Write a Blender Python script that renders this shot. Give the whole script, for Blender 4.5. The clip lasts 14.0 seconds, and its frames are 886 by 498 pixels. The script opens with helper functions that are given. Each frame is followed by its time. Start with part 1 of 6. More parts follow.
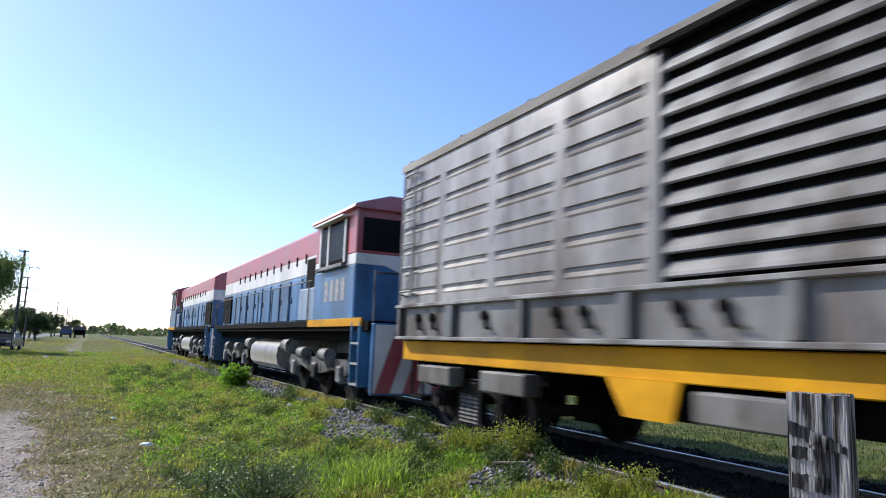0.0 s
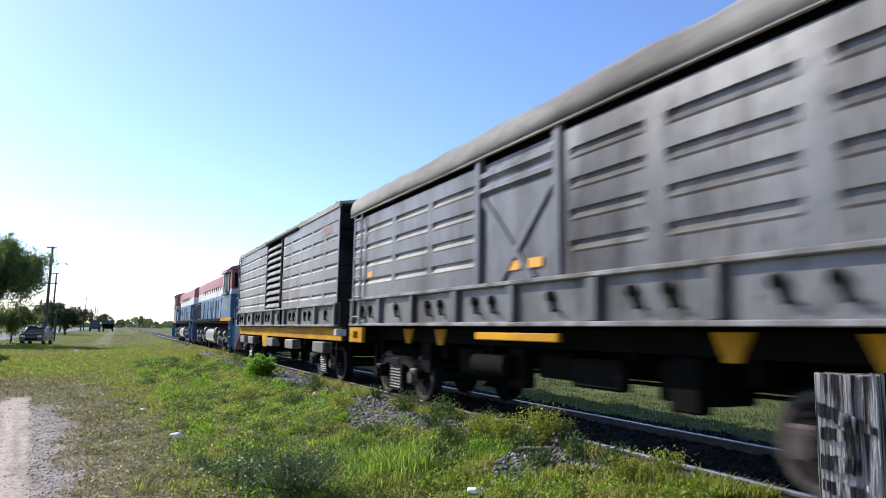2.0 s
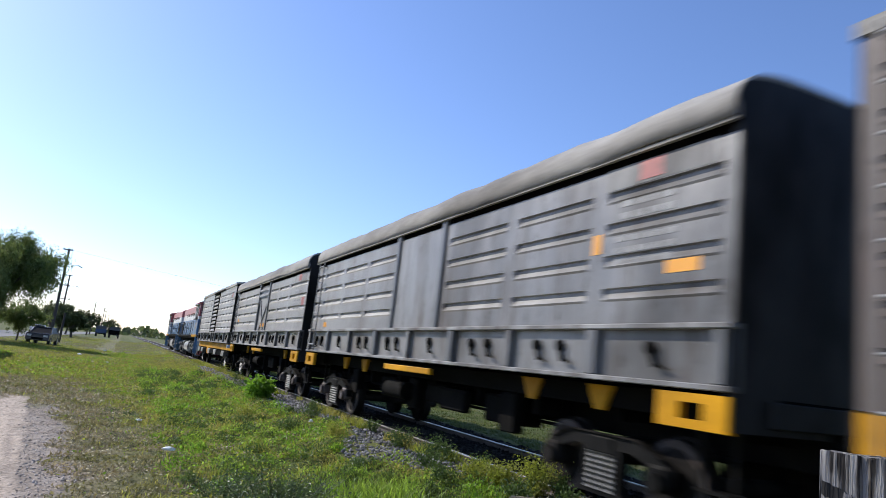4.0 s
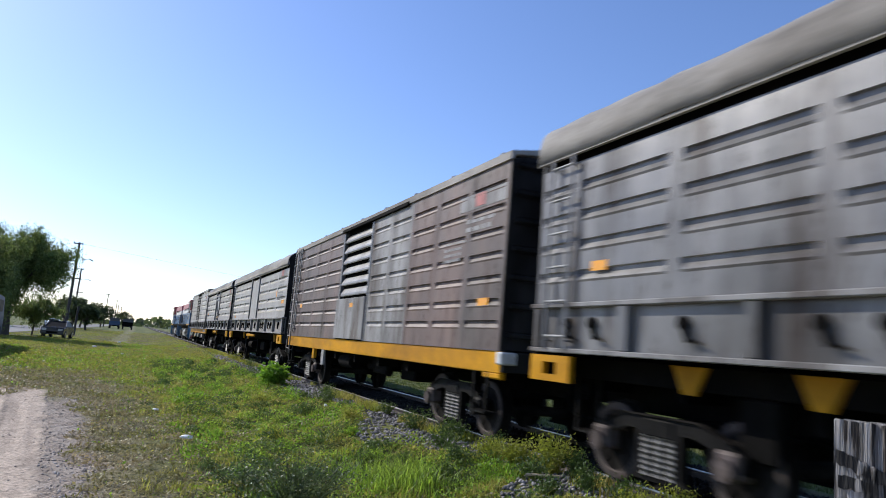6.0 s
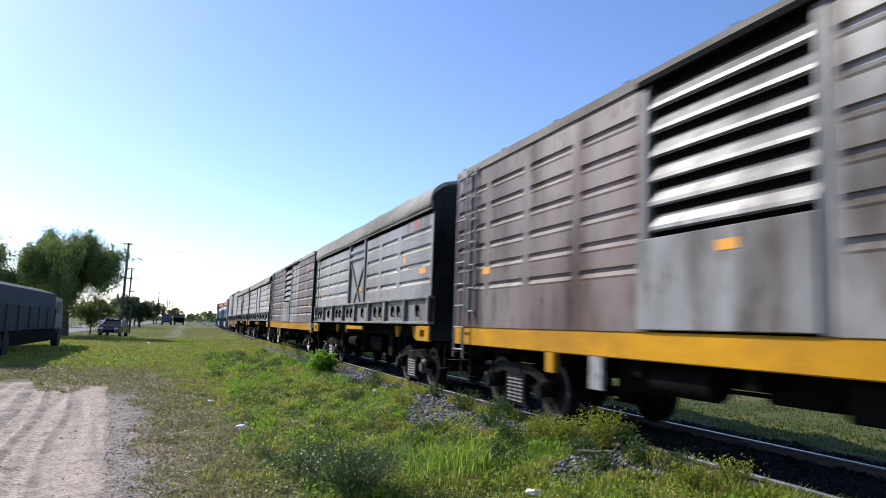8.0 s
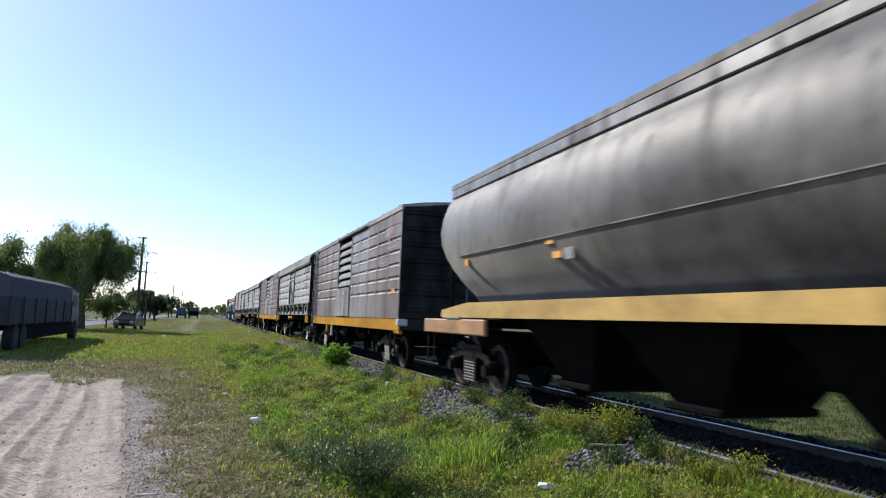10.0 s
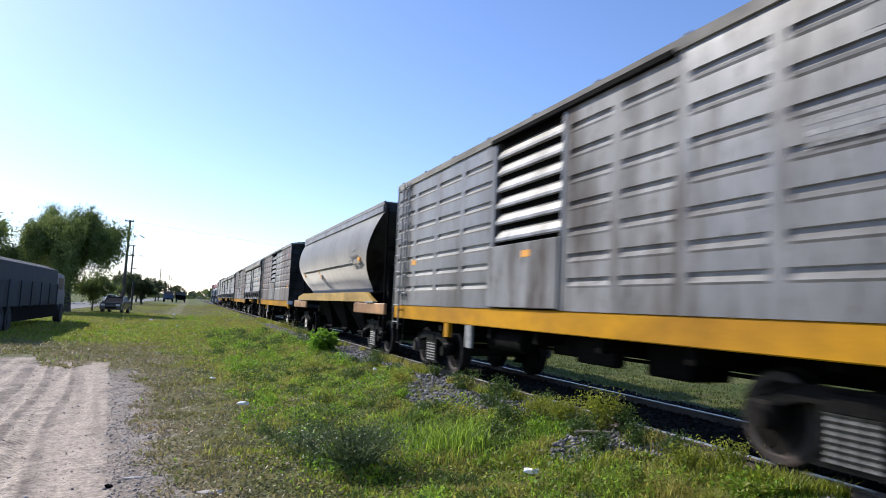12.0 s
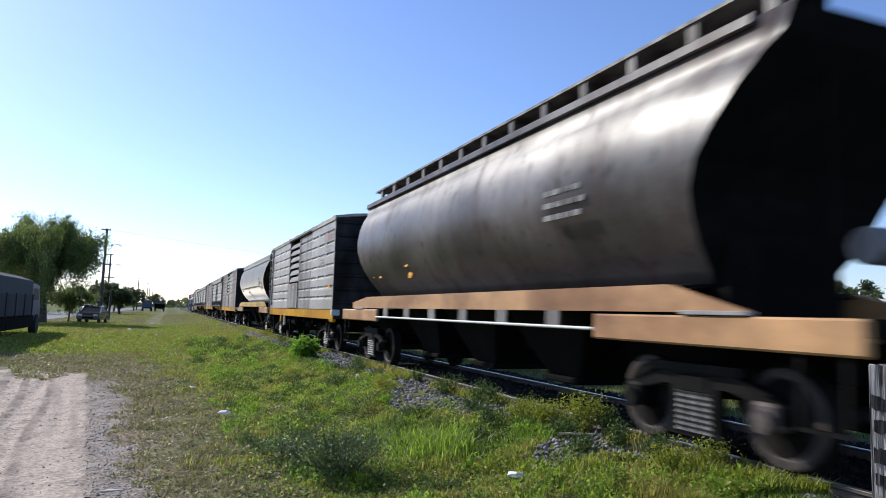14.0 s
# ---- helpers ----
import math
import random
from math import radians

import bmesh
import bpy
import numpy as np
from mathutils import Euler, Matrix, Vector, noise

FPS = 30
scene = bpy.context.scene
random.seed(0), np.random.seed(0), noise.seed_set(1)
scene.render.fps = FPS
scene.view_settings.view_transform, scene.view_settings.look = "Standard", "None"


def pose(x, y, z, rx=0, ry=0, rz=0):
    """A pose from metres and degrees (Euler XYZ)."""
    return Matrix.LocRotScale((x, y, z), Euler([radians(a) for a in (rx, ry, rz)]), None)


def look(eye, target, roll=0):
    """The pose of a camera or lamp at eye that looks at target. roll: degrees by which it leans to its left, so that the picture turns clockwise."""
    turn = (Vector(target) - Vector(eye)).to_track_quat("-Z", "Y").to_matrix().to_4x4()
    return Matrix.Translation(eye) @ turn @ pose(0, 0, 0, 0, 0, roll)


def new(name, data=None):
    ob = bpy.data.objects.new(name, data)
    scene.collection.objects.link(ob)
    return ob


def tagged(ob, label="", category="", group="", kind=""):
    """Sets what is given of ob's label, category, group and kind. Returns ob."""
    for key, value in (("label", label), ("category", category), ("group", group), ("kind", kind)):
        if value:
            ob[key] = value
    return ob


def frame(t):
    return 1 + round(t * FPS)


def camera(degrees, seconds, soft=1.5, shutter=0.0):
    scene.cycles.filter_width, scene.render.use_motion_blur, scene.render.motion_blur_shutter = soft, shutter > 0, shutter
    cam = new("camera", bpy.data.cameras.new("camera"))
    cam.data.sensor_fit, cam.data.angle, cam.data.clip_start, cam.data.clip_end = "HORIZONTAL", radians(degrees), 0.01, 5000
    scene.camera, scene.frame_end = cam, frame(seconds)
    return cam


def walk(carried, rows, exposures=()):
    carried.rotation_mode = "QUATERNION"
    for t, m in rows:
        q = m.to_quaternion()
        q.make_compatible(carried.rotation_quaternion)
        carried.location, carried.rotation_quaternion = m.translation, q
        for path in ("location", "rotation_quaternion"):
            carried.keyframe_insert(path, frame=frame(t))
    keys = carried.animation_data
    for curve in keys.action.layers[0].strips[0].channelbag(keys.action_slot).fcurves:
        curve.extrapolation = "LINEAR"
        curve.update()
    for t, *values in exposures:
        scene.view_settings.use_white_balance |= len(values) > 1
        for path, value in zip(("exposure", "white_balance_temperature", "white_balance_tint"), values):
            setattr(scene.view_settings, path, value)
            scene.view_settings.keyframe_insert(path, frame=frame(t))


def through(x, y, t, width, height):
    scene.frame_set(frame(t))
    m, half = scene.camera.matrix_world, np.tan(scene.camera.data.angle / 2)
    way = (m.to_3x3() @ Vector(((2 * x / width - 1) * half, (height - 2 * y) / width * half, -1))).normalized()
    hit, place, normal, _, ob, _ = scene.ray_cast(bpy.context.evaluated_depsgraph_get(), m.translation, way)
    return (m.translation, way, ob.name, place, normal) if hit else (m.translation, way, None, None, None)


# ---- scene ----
cam = camera(66.0, 14.0, soft=0.85, shutter=0.5)
PATH = [
    (0.0, (0.0, 0.0, 1.68), (4.492, 8.827, 3.061), 2.02),
    (0.5, (0.0, 0.0, 1.68), (4.390, 8.894, 2.954), 2.07),
    (1.0, (0.0, 0.0, 1.68), (4.337, 8.932, 2.864), 1.93),
    (1.5, (0.0, 0.0, 1.68), (4.356, 8.933, 2.784), -1.22),
    (2.0, (0.0, 0.0, 1.68), (4.237, 8.979, 2.871), 0.97),
    (2.5, (0.0, 0.0, 1.68), (4.137, 8.941, 3.399), 4.28),
    (3.0, (0.0, 0.0, 1.68), (4.031, 8.998, 3.350), 5.70),
    (3.2, (0.0, 0.0, 1.68), (3.957, 9.014, 3.436), 6.73),
    (5.3, (0.0, 0.0, 1.68), (4.114, 8.985, 3.211), 6.25),
    (5.5, (0.0, 0.0, 1.68), (4.121, 8.986, 3.184), 6.51),
    (6.0, (0.0, 0.0, 1.68), (3.938, 9.076, 3.133), 4.74),
    (6.5, (0.0, 0.0, 1.68), (4.002, 9.103, 2.741), 3.67),
    (7.0, (0.0, 0.0, 1.68), (3.925, 9.132, 2.778), 3.29),
    (7.5, (0.0, 0.0, 1.68), (3.609, 9.252, 2.851), 2.73),
    (7.7, (0.0, 0.0, 1.68), (3.497, 9.297, 2.837), 2.30),
    (9.8, (0.0, 0.0, 1.68), (3.265, 9.380, 2.847), 1.97),
    (10.0, (0.0, 0.0, 1.68), (3.264, 9.393, 2.740), 2.15),
    (10.5, (0.0, 0.0, 1.68), (3.332, 9.386, 2.573), 2.17),
    (11.0, (0.0, 0.0, 1.68), (3.469, 9.340, 2.538), 2.10),
    (11.5, (0.0, 0.0, 1.68), (3.456, 9.357, 2.386), 4.11),
    (12.0, (0.0, 0.0, 1.68), (3.431, 9.352, 2.550), 2.67),
    (12.5, (0.0, 0.0, 1.68), (3.449, 9.344, 2.570), 2.21),
    (13.0, (0.0, 0.0, 1.68), (3.618, 9.279, 2.574), 2.23),
    (13.5, (0.0, 0.0, 1.68), (3.634, 9.270, 2.610), 2.35),
    (14.0, (0.0, 0.0, 1.68), (3.681, 9.249, 2.630), 1.80),
]
walk(cam, [(t, look(eye, target, roll)) for t, eye, target, roll in PATH],
     [(0.0, 0.20), (0.5, 0.03), (1.0, 0.0), (1.5, 0.10), (2.0, 0.26), (3.0, 0.14), (5.5, -0.14), (7.5, 0.06), (10.0, -0.08), (12.0, 0.02), (14.0, -0.04)])

# ---------------------------------------------------------------- light
SUN = Vector((-0.80, 1.24, 1.0)).normalized()
world = bpy.data.worlds.new("sky")
scene.world = world
world.use_nodes = True
wn = world.node_tree
sky = wn.nodes.new("ShaderNodeTexSky")
sky.sky_type, sky.sun_disc = "NISHITA", False
sky.sun_elevation = math.asin(SUN.z)
sky.sun_rotation = math.atan2(SUN.x, SUN.y)
sky.air_density, sky.dust_density, sky.ozone_density = 1.0, 0.4, 4.2
cool = wn.nodes.new("ShaderNodeMix")
cool.data_type, cool.blend_type = "RGBA", "MULTIPLY"
cool.inputs[0].default_value = 1.0
cool.inputs[7].default_value = (0.975, 0.96, 1.12, 1)
rich = wn.nodes.new("ShaderNodeHueSaturation")
rich.inputs["Saturation"].default_value = 1.02
wn.links.new(sky.outputs[0], rich.inputs["Color"])
wn.links.new(rich.outputs[0], cool.inputs[6])
wn.links.new(cool.outputs[2], wn.nodes["Background"].inputs[0])
wn.nodes["Background"].inputs[1].default_value = 0.178
sun = new("sun", bpy.data.lights.new("sun", "SUN"))
sun.data.energy, sun.data.angle, sun.data.color = 5.0, radians(0.53), (1.0, 0.95, 0.87)
sun.matrix_world = look(SUN * 60, (0, 0, 0))


# ---------------------------------------------------------------- materials
def material(name, base, rough=0.6, metal=0.0, var=0.25, scale=3.0, stretch=(1, 1, 1), tint=None, tint_amount=0.0,
             tint_scale=0.8, bump=0.0, bump_scale=40.0, spec=0.5, island=0.0, rnd=0.0, tint_lo=0.45, tint_hi=0.6):
    """Grain and wear at two scales over a base colour; tint is a second colour in large patches."""
    m = bpy.data.materials.new(name)
    m.use_nodes = True
    nt = m.node_tree
    n, l = nt.nodes, nt.links
    bsdf = n["Principled BSDF"]
    tc = n.new("ShaderNodeTexCoord")
    mp = n.new("ShaderNodeMapping")
    mp.inputs["Scale"].default_value = stretch
    l.new(tc.outputs["Object"], mp.inputs[0])
    n1 = n.new("ShaderNodeTexNoise")
    n1.inputs["Scale"].default_value, n1.inputs["Detail"].default_value, n1.inputs["Roughness"].default_value = scale, 8, 0.65
    l.new(mp.outputs[0], n1.inputs["Vector"])
    n2 = n.new("ShaderNodeTexNoise")
    n2.inputs["Scale"].default_value, n2.inputs["Detail"].default_value = tint_scale, 6
    l.new(mp.outputs[0], n2.inputs["Vector"])
    ramp = n.new("ShaderNodeMapRange")
    ramp.inputs[1].default_value, ramp.inputs[2].default_value = 0.3, 0.7
    ramp.inputs[3].default_value, ramp.inputs[4].default_value = 1 - var, 1 + var
    l.new(n1.outputs[0], ramp.inputs[0])
    mix = n.new("ShaderNodeMix")
    mix.data_type = "RGBA"
    mix.inputs[6].default_value = (*base, 1)
    mix.inputs[7].default_value = (*(tint or base), 1)
    r2 = n.new("ShaderNodeMapRange")
    r2.inputs[1].default_value, r2.inputs[2].default_value = tint_lo, tint_hi
    r2.inputs[3].default_value, r2.inputs[4].default_value = 0, tint_amount
    l.new(n2.outputs[0], r2.inputs[0])
    l.new(r2.outputs[0], mix.inputs[0])
    hsv = n.new("ShaderNodeHueSaturation")
    l.new(mix.outputs[2], hsv.inputs["Color"])
    value = ramp.outputs[0]
    for amount, source in ((island, "ShaderNodeNewGeometry"), (rnd, "ShaderNodeObjectInfo")):
        if amount:
            g = n.new(source)
            rr = n.new("ShaderNodeMapRange")
            rr.inputs[3].default_value, rr.inputs[4].default_value = 1 - amount, 1 + amount
            l.new(g.outputs["Random Per Island" if source.endswith("Geometry") else "Random"], rr.inputs[0])
            mu = n.new("ShaderNodeMath")
            mu.operation = "MULTIPLY"
            l.new(value, mu.inputs[0])
            l.new(rr.outputs[0], mu.inputs[1])
            value = mu.outputs[0]
    l.new(value, hsv.inputs["Value"])
    l.new(hsv.outputs[0], bsdf.inputs["Base Color"])
    rg = n.new("ShaderNodeMapRange")
    rg.inputs[3].default_value, rg.inputs[4].default_value = max(rough - 0.12, 0.03), min(rough + 0.12, 1)
    l.new(n1.outputs[0], rg.inputs[0])
    l.new(rg.outputs[0], bsdf.inputs["Roughness"])
    bsdf.inputs["Metallic"].default_value = metal
    bsdf.inputs["Specular IOR Level"].default_value = spec
    if tint_amount > 0.75 and metal == 0:
        dull = n.new("ShaderNodeMapRange")
        dull.inputs[1].default_value, dull.inputs[2].default_value = tint_lo, tint_hi
        dull.inputs[3].default_value, dull.inputs[4].default_value = spec, spec * 0.45
        l.new(n2.outputs[0], dull.inputs[0])
        l.new(dull.outputs[0], bsdf.inputs["Specular IOR Level"])
    if bump:
        nb = n.new("ShaderNodeTexNoise")
        nb.inputs["Scale"].default_value, nb.inputs["Detail"].default_value = bump_scale, 5
        l.new(mp.outputs[0], nb.inputs["Vector"])
        b = n.new("ShaderNodeBump")
        b.inputs["Strength"].default_value, b.inputs["Distance"].default_value = bump, 0.02
        l.new(nb.outputs[0], b.inputs["Height"])
        l.new(b.outputs[0], bsdf.inputs["Normal"])
    return m


def rusted(m, colour, amount, scale=2.2, lo=0.50, hi=0.64, stretch=(1, 1, 0.14)):
    """Runs of a second stain, drawn out downwards, over a finished paint."""
    n, l = m.node_tree.nodes, m.node_tree.links
    hsv = next(k for k in n if k.bl_idname == "ShaderNodeHueSaturation")
    before = hsv.inputs["Color"].links[0].from_socket
    tc = next(k for k in n if k.bl_idname == "ShaderNodeTexCoord")
    mp = n.new("ShaderNodeMapping")
    mp.inputs["Scale"].default_value = stretch
    mp.inputs["Location"].default_value = (3.1, 7.7, 1.9)
    t = n.new("ShaderNodeTexNoise")
    t.inputs["Scale"].default_value, t.inputs["Detail"].default_value, t.inputs["Roughness"].default_value = scale, 9, 0.68
    r = n.new("ShaderNodeMapRange")
    r.inputs[1].default_value, r.inputs[2].default_value, r.inputs[4].default_value = lo, hi, amount
    x = n.new("ShaderNodeMix")
    x.data_type = "RGBA"
    x.inputs[7].default_value = (*colour, 1)
    l.new(tc.outputs["Object"], mp.inputs[0])
    l.new(mp.outputs[0], t.inputs["Vector"])
    l.new(t.outputs[0], r.inputs[0])
    l.new(r.outputs[0], x.inputs[0])
    l.new(before, x.inputs[6])
    l.new(x.outputs[2], hsv.inputs["Color"])
    gloss = next(k for k in n if k.bl_idname == "ShaderNodeBsdfPrincipled").inputs["Specular IOR Level"]
    less = n.new("ShaderNodeMapRange")
    less.inputs[1].default_value, less.inputs[2].default_value = lo, hi
    less.inputs[3].default_value, less.inputs[4].default_value = 1.0, 0.3
    both = n.new("ShaderNodeMath")
    both.operation = "MULTIPLY"
    l.new(t.outputs[0], less.inputs[0])
    if gloss.links:
        l.new(gloss.links[0].from_socket, both.inputs[0])
    else:
        both.inputs[0].default_value = gloss.default_value
    l.new(less.outputs[0], both.inputs[1])
    l.new(both.outputs[0], gloss)


STREAK = (1, 1, 0.4)
GREY = material("weathered_grey_paint", (0.122, 0.121, 0.119), 0.42, 0, 0.4, 2.2, STREAK, (0.045, 0.042, 0.039), 0.95, 0.9, 0.25, 12, rnd=0.22, tint_lo=0.42, tint_hi=0.62, spec=1.0)
GREY_SOOT = material("soot_darkened_grey_paint", (0.078, 0.078, 0.078), 0.42, 0, 0.4, 2.2, STREAK, (0.03, 0.028, 0.026), 0.95, 0.9, 0.25, 12, rnd=0.22, tint_lo=0.42, tint_hi=0.62, spec=1.0)
GREY_WARM = material("dusty_grey_paint", (0.20, 0.186, 0.17), 0.40, 0, 0.36, 2.5, STREAK, (0.115, 0.10, 0.088), 0.9, 0.8, 0.25, 12, rnd=0.10, tint_lo=0.42, tint_hi=0.66, spec=1.0)
GREY_WORN = material("worn_grey_paint", (0.14, 0.134, 0.125), 0.4, 0, 0.4, 2.3, STREAK, (0.07, 0.06, 0.052), 0.95, 0.9, 0.25, 12, rnd=0.14, tint_lo=0.42, tint_hi=0.62, spec=0.9)
GREY_DARK = material("sooty_grey_paint", (0.12, 0.12, 0.122), 0.42, 0, 0.25, 2.0, STREAK, (0.07, 0.07, 0.07), 0.7, 0.9, 0.15, 25)
BROWN = material("faded_brown_paint", (0.105, 0.062, 0.048), 0.6, 0, 0.4, 2.0, STREAK, (0.145, 0.122, 0.108), 0.85, 0.9, 0.25, 12, rnd=0.3, tint_lo=0.48, tint_hi=0.64, spec=0.7)
BROWN_GREY = material("rust_stained_grey_paint", (0.20, 0.15, 0.13), 0.55, 0, 0.45, 2.0, STREAK, (0.085, 0.05, 0.04), 0.95, 1.0, 0.25, 12, rnd=0.18, tint_lo=0.4, tint_hi=0.6, spec=0.7)
GREY_LIGHT = material("light_grey_door_paint", (0.25, 0.247, 0.24), 0.6, 0, 0.3, 2.0, STREAK, (0.13, 0.122, 0.115), 0.8, 1.4, 0.2, 12, rnd=0.08, spec=0.35)
# Ends face away from the sun; that shade is put into this base colour.
END = material("shaded_end_grey", (0.026, 0.026, 0.0265), 0.6, 0, 0.6, 1.8, STREAK, (0.009, 0.0078, 0.007), 0.9, 1.1, 0.15, 25, tint_lo=0.42, tint_hi=0.58, spec=0.25)
ROOF = material("dusty_roof_sheet", (0.36, 0.34, 0.305), 0.85, 0.0, 0.35, 3.0, (1, 0.3, 1), (0.17, 0.155, 0.135), 0.85, 0.8, 0.25, 12, spec=0.15, tint_lo=0.4, tint_hi=0.62)
YELLOW = material("yellow_frame_paint", (0.58, 0.275, 0.006), 0.55, 0, 0.25, 2.5, (1, 0.5, 1), (0.36, 0.165, 0.012), 0.7, 0.9, 0.1, 30, spec=0.15)
YELLOW_DUSTY = material("dusty_yellow_paint", (0.58, 0.36, 0.085), 0.5, 0, 0.3, 2.5, (1, 0.5, 1), (0.42, 0.26, 0.08), 0.8, 0.9, 0.1, 30)
YELLOW_DULL = material("sun_bleached_yellow_paint", (0.46, 0.245, 0.10), 0.55, 0, 0.3, 2.5, (1, 0.5, 1), (0.24, 0.12, 0.06), 0.85, 0.9, 0.1, 30)
REFLECT = material("orange_reflector", (0.85, 0.36, 0.02), 0.4, 0, 0.08, 8)
# Greasy black undergear, coloured darker still for the shade beneath the wagons.
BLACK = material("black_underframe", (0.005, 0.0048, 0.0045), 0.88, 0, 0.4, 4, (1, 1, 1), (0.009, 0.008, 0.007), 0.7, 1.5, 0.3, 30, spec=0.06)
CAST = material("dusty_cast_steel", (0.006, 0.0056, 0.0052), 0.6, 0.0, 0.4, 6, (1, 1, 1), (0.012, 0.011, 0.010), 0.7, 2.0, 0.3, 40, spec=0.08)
WHEEL_RIM = material("dusty_wheel_rim", (0.058, 0.049, 0.044), 0.6, 0.0, 0.35, 6, (1, 1, 1), (0.09, 0.07, 0.06), 0.8, 4.0, 0.2, 40, spec=0.12)
AXLE_CAP = material("faded_pink_axle_cap", (0.11, 0.085, 0.078), 0.6, 0.0, 0.35, 6, (1, 1, 1), (0.06, 0.048, 0.042), 0.8, 4.0, spec=0.3)
WHEEL = material("worn_wheel_steel", (0.018, 0.0155, 0.0135), 0.85, 0.0, 0.3, 6, (1, 1, 1), (0.006, 0.0055, 0.005), 0.9, 3.0, 0.2, 40, spec=0.1)
LOCO_TRUCK = material("dusty_bogie_steel", (0.085, 0.081, 0.076), 0.6, 0.0, 0.5, 5, (1, 1, 1), (0.012, 0.011, 0.010), 0.95, 2.2, 0.3, 30, spec=0.4, tint_lo=0.46, tint_hi=0.54)
RUBBED = material("pale_dusty_steel", (0.20, 0.195, 0.185), 0.55, 0.0, 0.35, 6, (1, 1, 1), (0.04, 0.037, 0.034), 0.8, 3.0, spec=0.35)
HOPPER = material("grimy_hopper_paint", (0.12, 0.113, 0.102), 0.5, 0.0, 0.45, 2.0, (1, 0.5, 0.6), (0.075, 0.07, 0.065), 0.9, 0.8, 0.3, 2.5, spec=0.4, tint_lo=0.44, tint_hi=0.64)
HOPPER_B = material("polished_hopper_paint", (0.078, 0.068, 0.062), 0.44, 0.0, 0.5, 2.0, (1, 0.5, 0.6), (0.045, 0.038, 0.034), 0.9, 0.8, 0.6, 1.6, spec=0.6, tint_lo=0.42, tint_hi=0.62)
WHITE = material("white_marking_paint", (0.62, 0.62, 0.60), 0.6, 0, 0.2, 8)
PALE = material("pale_lettering_paint", (0.27, 0.268, 0.26), 0.65, 0, 0.45, 10)
RED_MARK = material("faded_red_emblem_paint", (0.40, 0.13, 0.115), 0.65, 0, 0.4, 8)
LOCO_RED = material("locomotive_red_paint", (0.40, 0.065, 0.07), 0.42, 0, 0.2, 3, STREAK, (0.30, 0.10, 0.095), 0.7, 1, spec=0.9)
LOCO_WHITE = material("locomotive_white_paint", (0.72, 0.70, 0.66), 0.45, 0, 0.1, 3, STREAK, (0.50, 0.47, 0.43), 0.6, 1.2)
LOCO_BLUE = material("locomotive_blue_paint", (0.04, 0.15, 0.31), 0.42, 0, 0.3, 3, STREAK, (0.02, 0.065, 0.13), 0.75, 1.2, rnd=0.25, spec=0.8)
LOCO_CHALKY = material("chalky_blue_paint", (0.24, 0.30, 0.38), 0.6, 0, 0.2, 3, STREAK, (0.12, 0.19, 0.28), 0.7, 1.4)
GLASS_DARK = material("dark_window_glass", (0.010, 0.011, 0.012), 0.4, 0, 0.1, 3, spec=0.05)
RAIL = material("rail_steel", (0.33, 0.31, 0.29), 0.3, 0.8, 0.15, 5, (1, 0.2, 1))
RAIL_SIDE = material("rusty_rail_web", (0.12, 0.10, 0.088), 0.85, 0, 0.3, 8, (1, 0.3, 1), spec=0.2)
# Sleepers and bed stones carry the shade under the train in their colour.
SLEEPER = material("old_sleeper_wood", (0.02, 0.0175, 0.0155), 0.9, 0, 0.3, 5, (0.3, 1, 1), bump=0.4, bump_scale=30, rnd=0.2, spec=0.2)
STONE_SHADED = material("shaded_bed_stone", (0.022, 0.0205, 0.019), 0.85, 0, 0.25, 20, island=0.5, spec=0.2)
STONE = material("ballast_stone", (0.20, 0.188, 0.182), 0.85, 0, 0.3, 20, island=0.7)
GRAVEL = material("warm_lane_gravel", (0.40, 0.35, 0.305), 0.9, 0, 0.25, 20, island=0.5)
LITTER = material("white_plastic", (0.80, 0.80, 0.78), 0.5, 0, 0.08, 20)
STICK = material("dry_stick", (0.42, 0.33, 0.21), 0.8, 0, 0.2, 20)


# dust on the paint brightens towards grazing view
for paint, amount in ((GREY, 1.0), (GREY_SOOT, 0.9), (GREY_WORN, 0.5), (GREY_WARM, 0.4), (GREY_LIGHT, 0.3), (BROWN, 0.15), (BROWN_GREY, 0.25), (GREY_DARK, 0.2), (ROOF, 0.5), (HOPPER, 0.9)):
    bsdf = paint.node_tree.nodes["Principled BSDF"]
    bsdf.inputs["Sheen Weight"].default_value, bsdf.inputs["Sheen Roughness"].default_value = amount, 0.33
    bsdf.inputs["Sheen Tint"].default_value = (1.0, 0.95, 0.88, 1)
for paint, stain, amount in ((GREY, (0.045, 0.030, 0.022), 0.75), (GREY_SOOT, (0.03, 0.021, 0.016), 0.75), (GREY_WARM, (0.075, 0.05, 0.036), 0.75), (GREY_LIGHT, (0.085, 0.062, 0.048), 0.7), (GREY_WORN, (0.055, 0.036, 0.026), 0.85),
                             (BROWN, (0.05, 0.026, 0.018), 0.85), (BROWN_GREY, (0.05, 0.026, 0.018), 0.85), (HOPPER, (0.07, 0.058, 0.048), 0.6), (HOPPER_B, (0.10, 0.06, 0.055), 0.5)):
    rusted(paint, stain, amount)
    rusted(paint, tuple(v * 0.5 for v in stain) if paint != HOPPER_B else (0.012, 0.009, 0.008), 0.6, 7.0, 0.56, 0.66, (1, 1, 0.35))


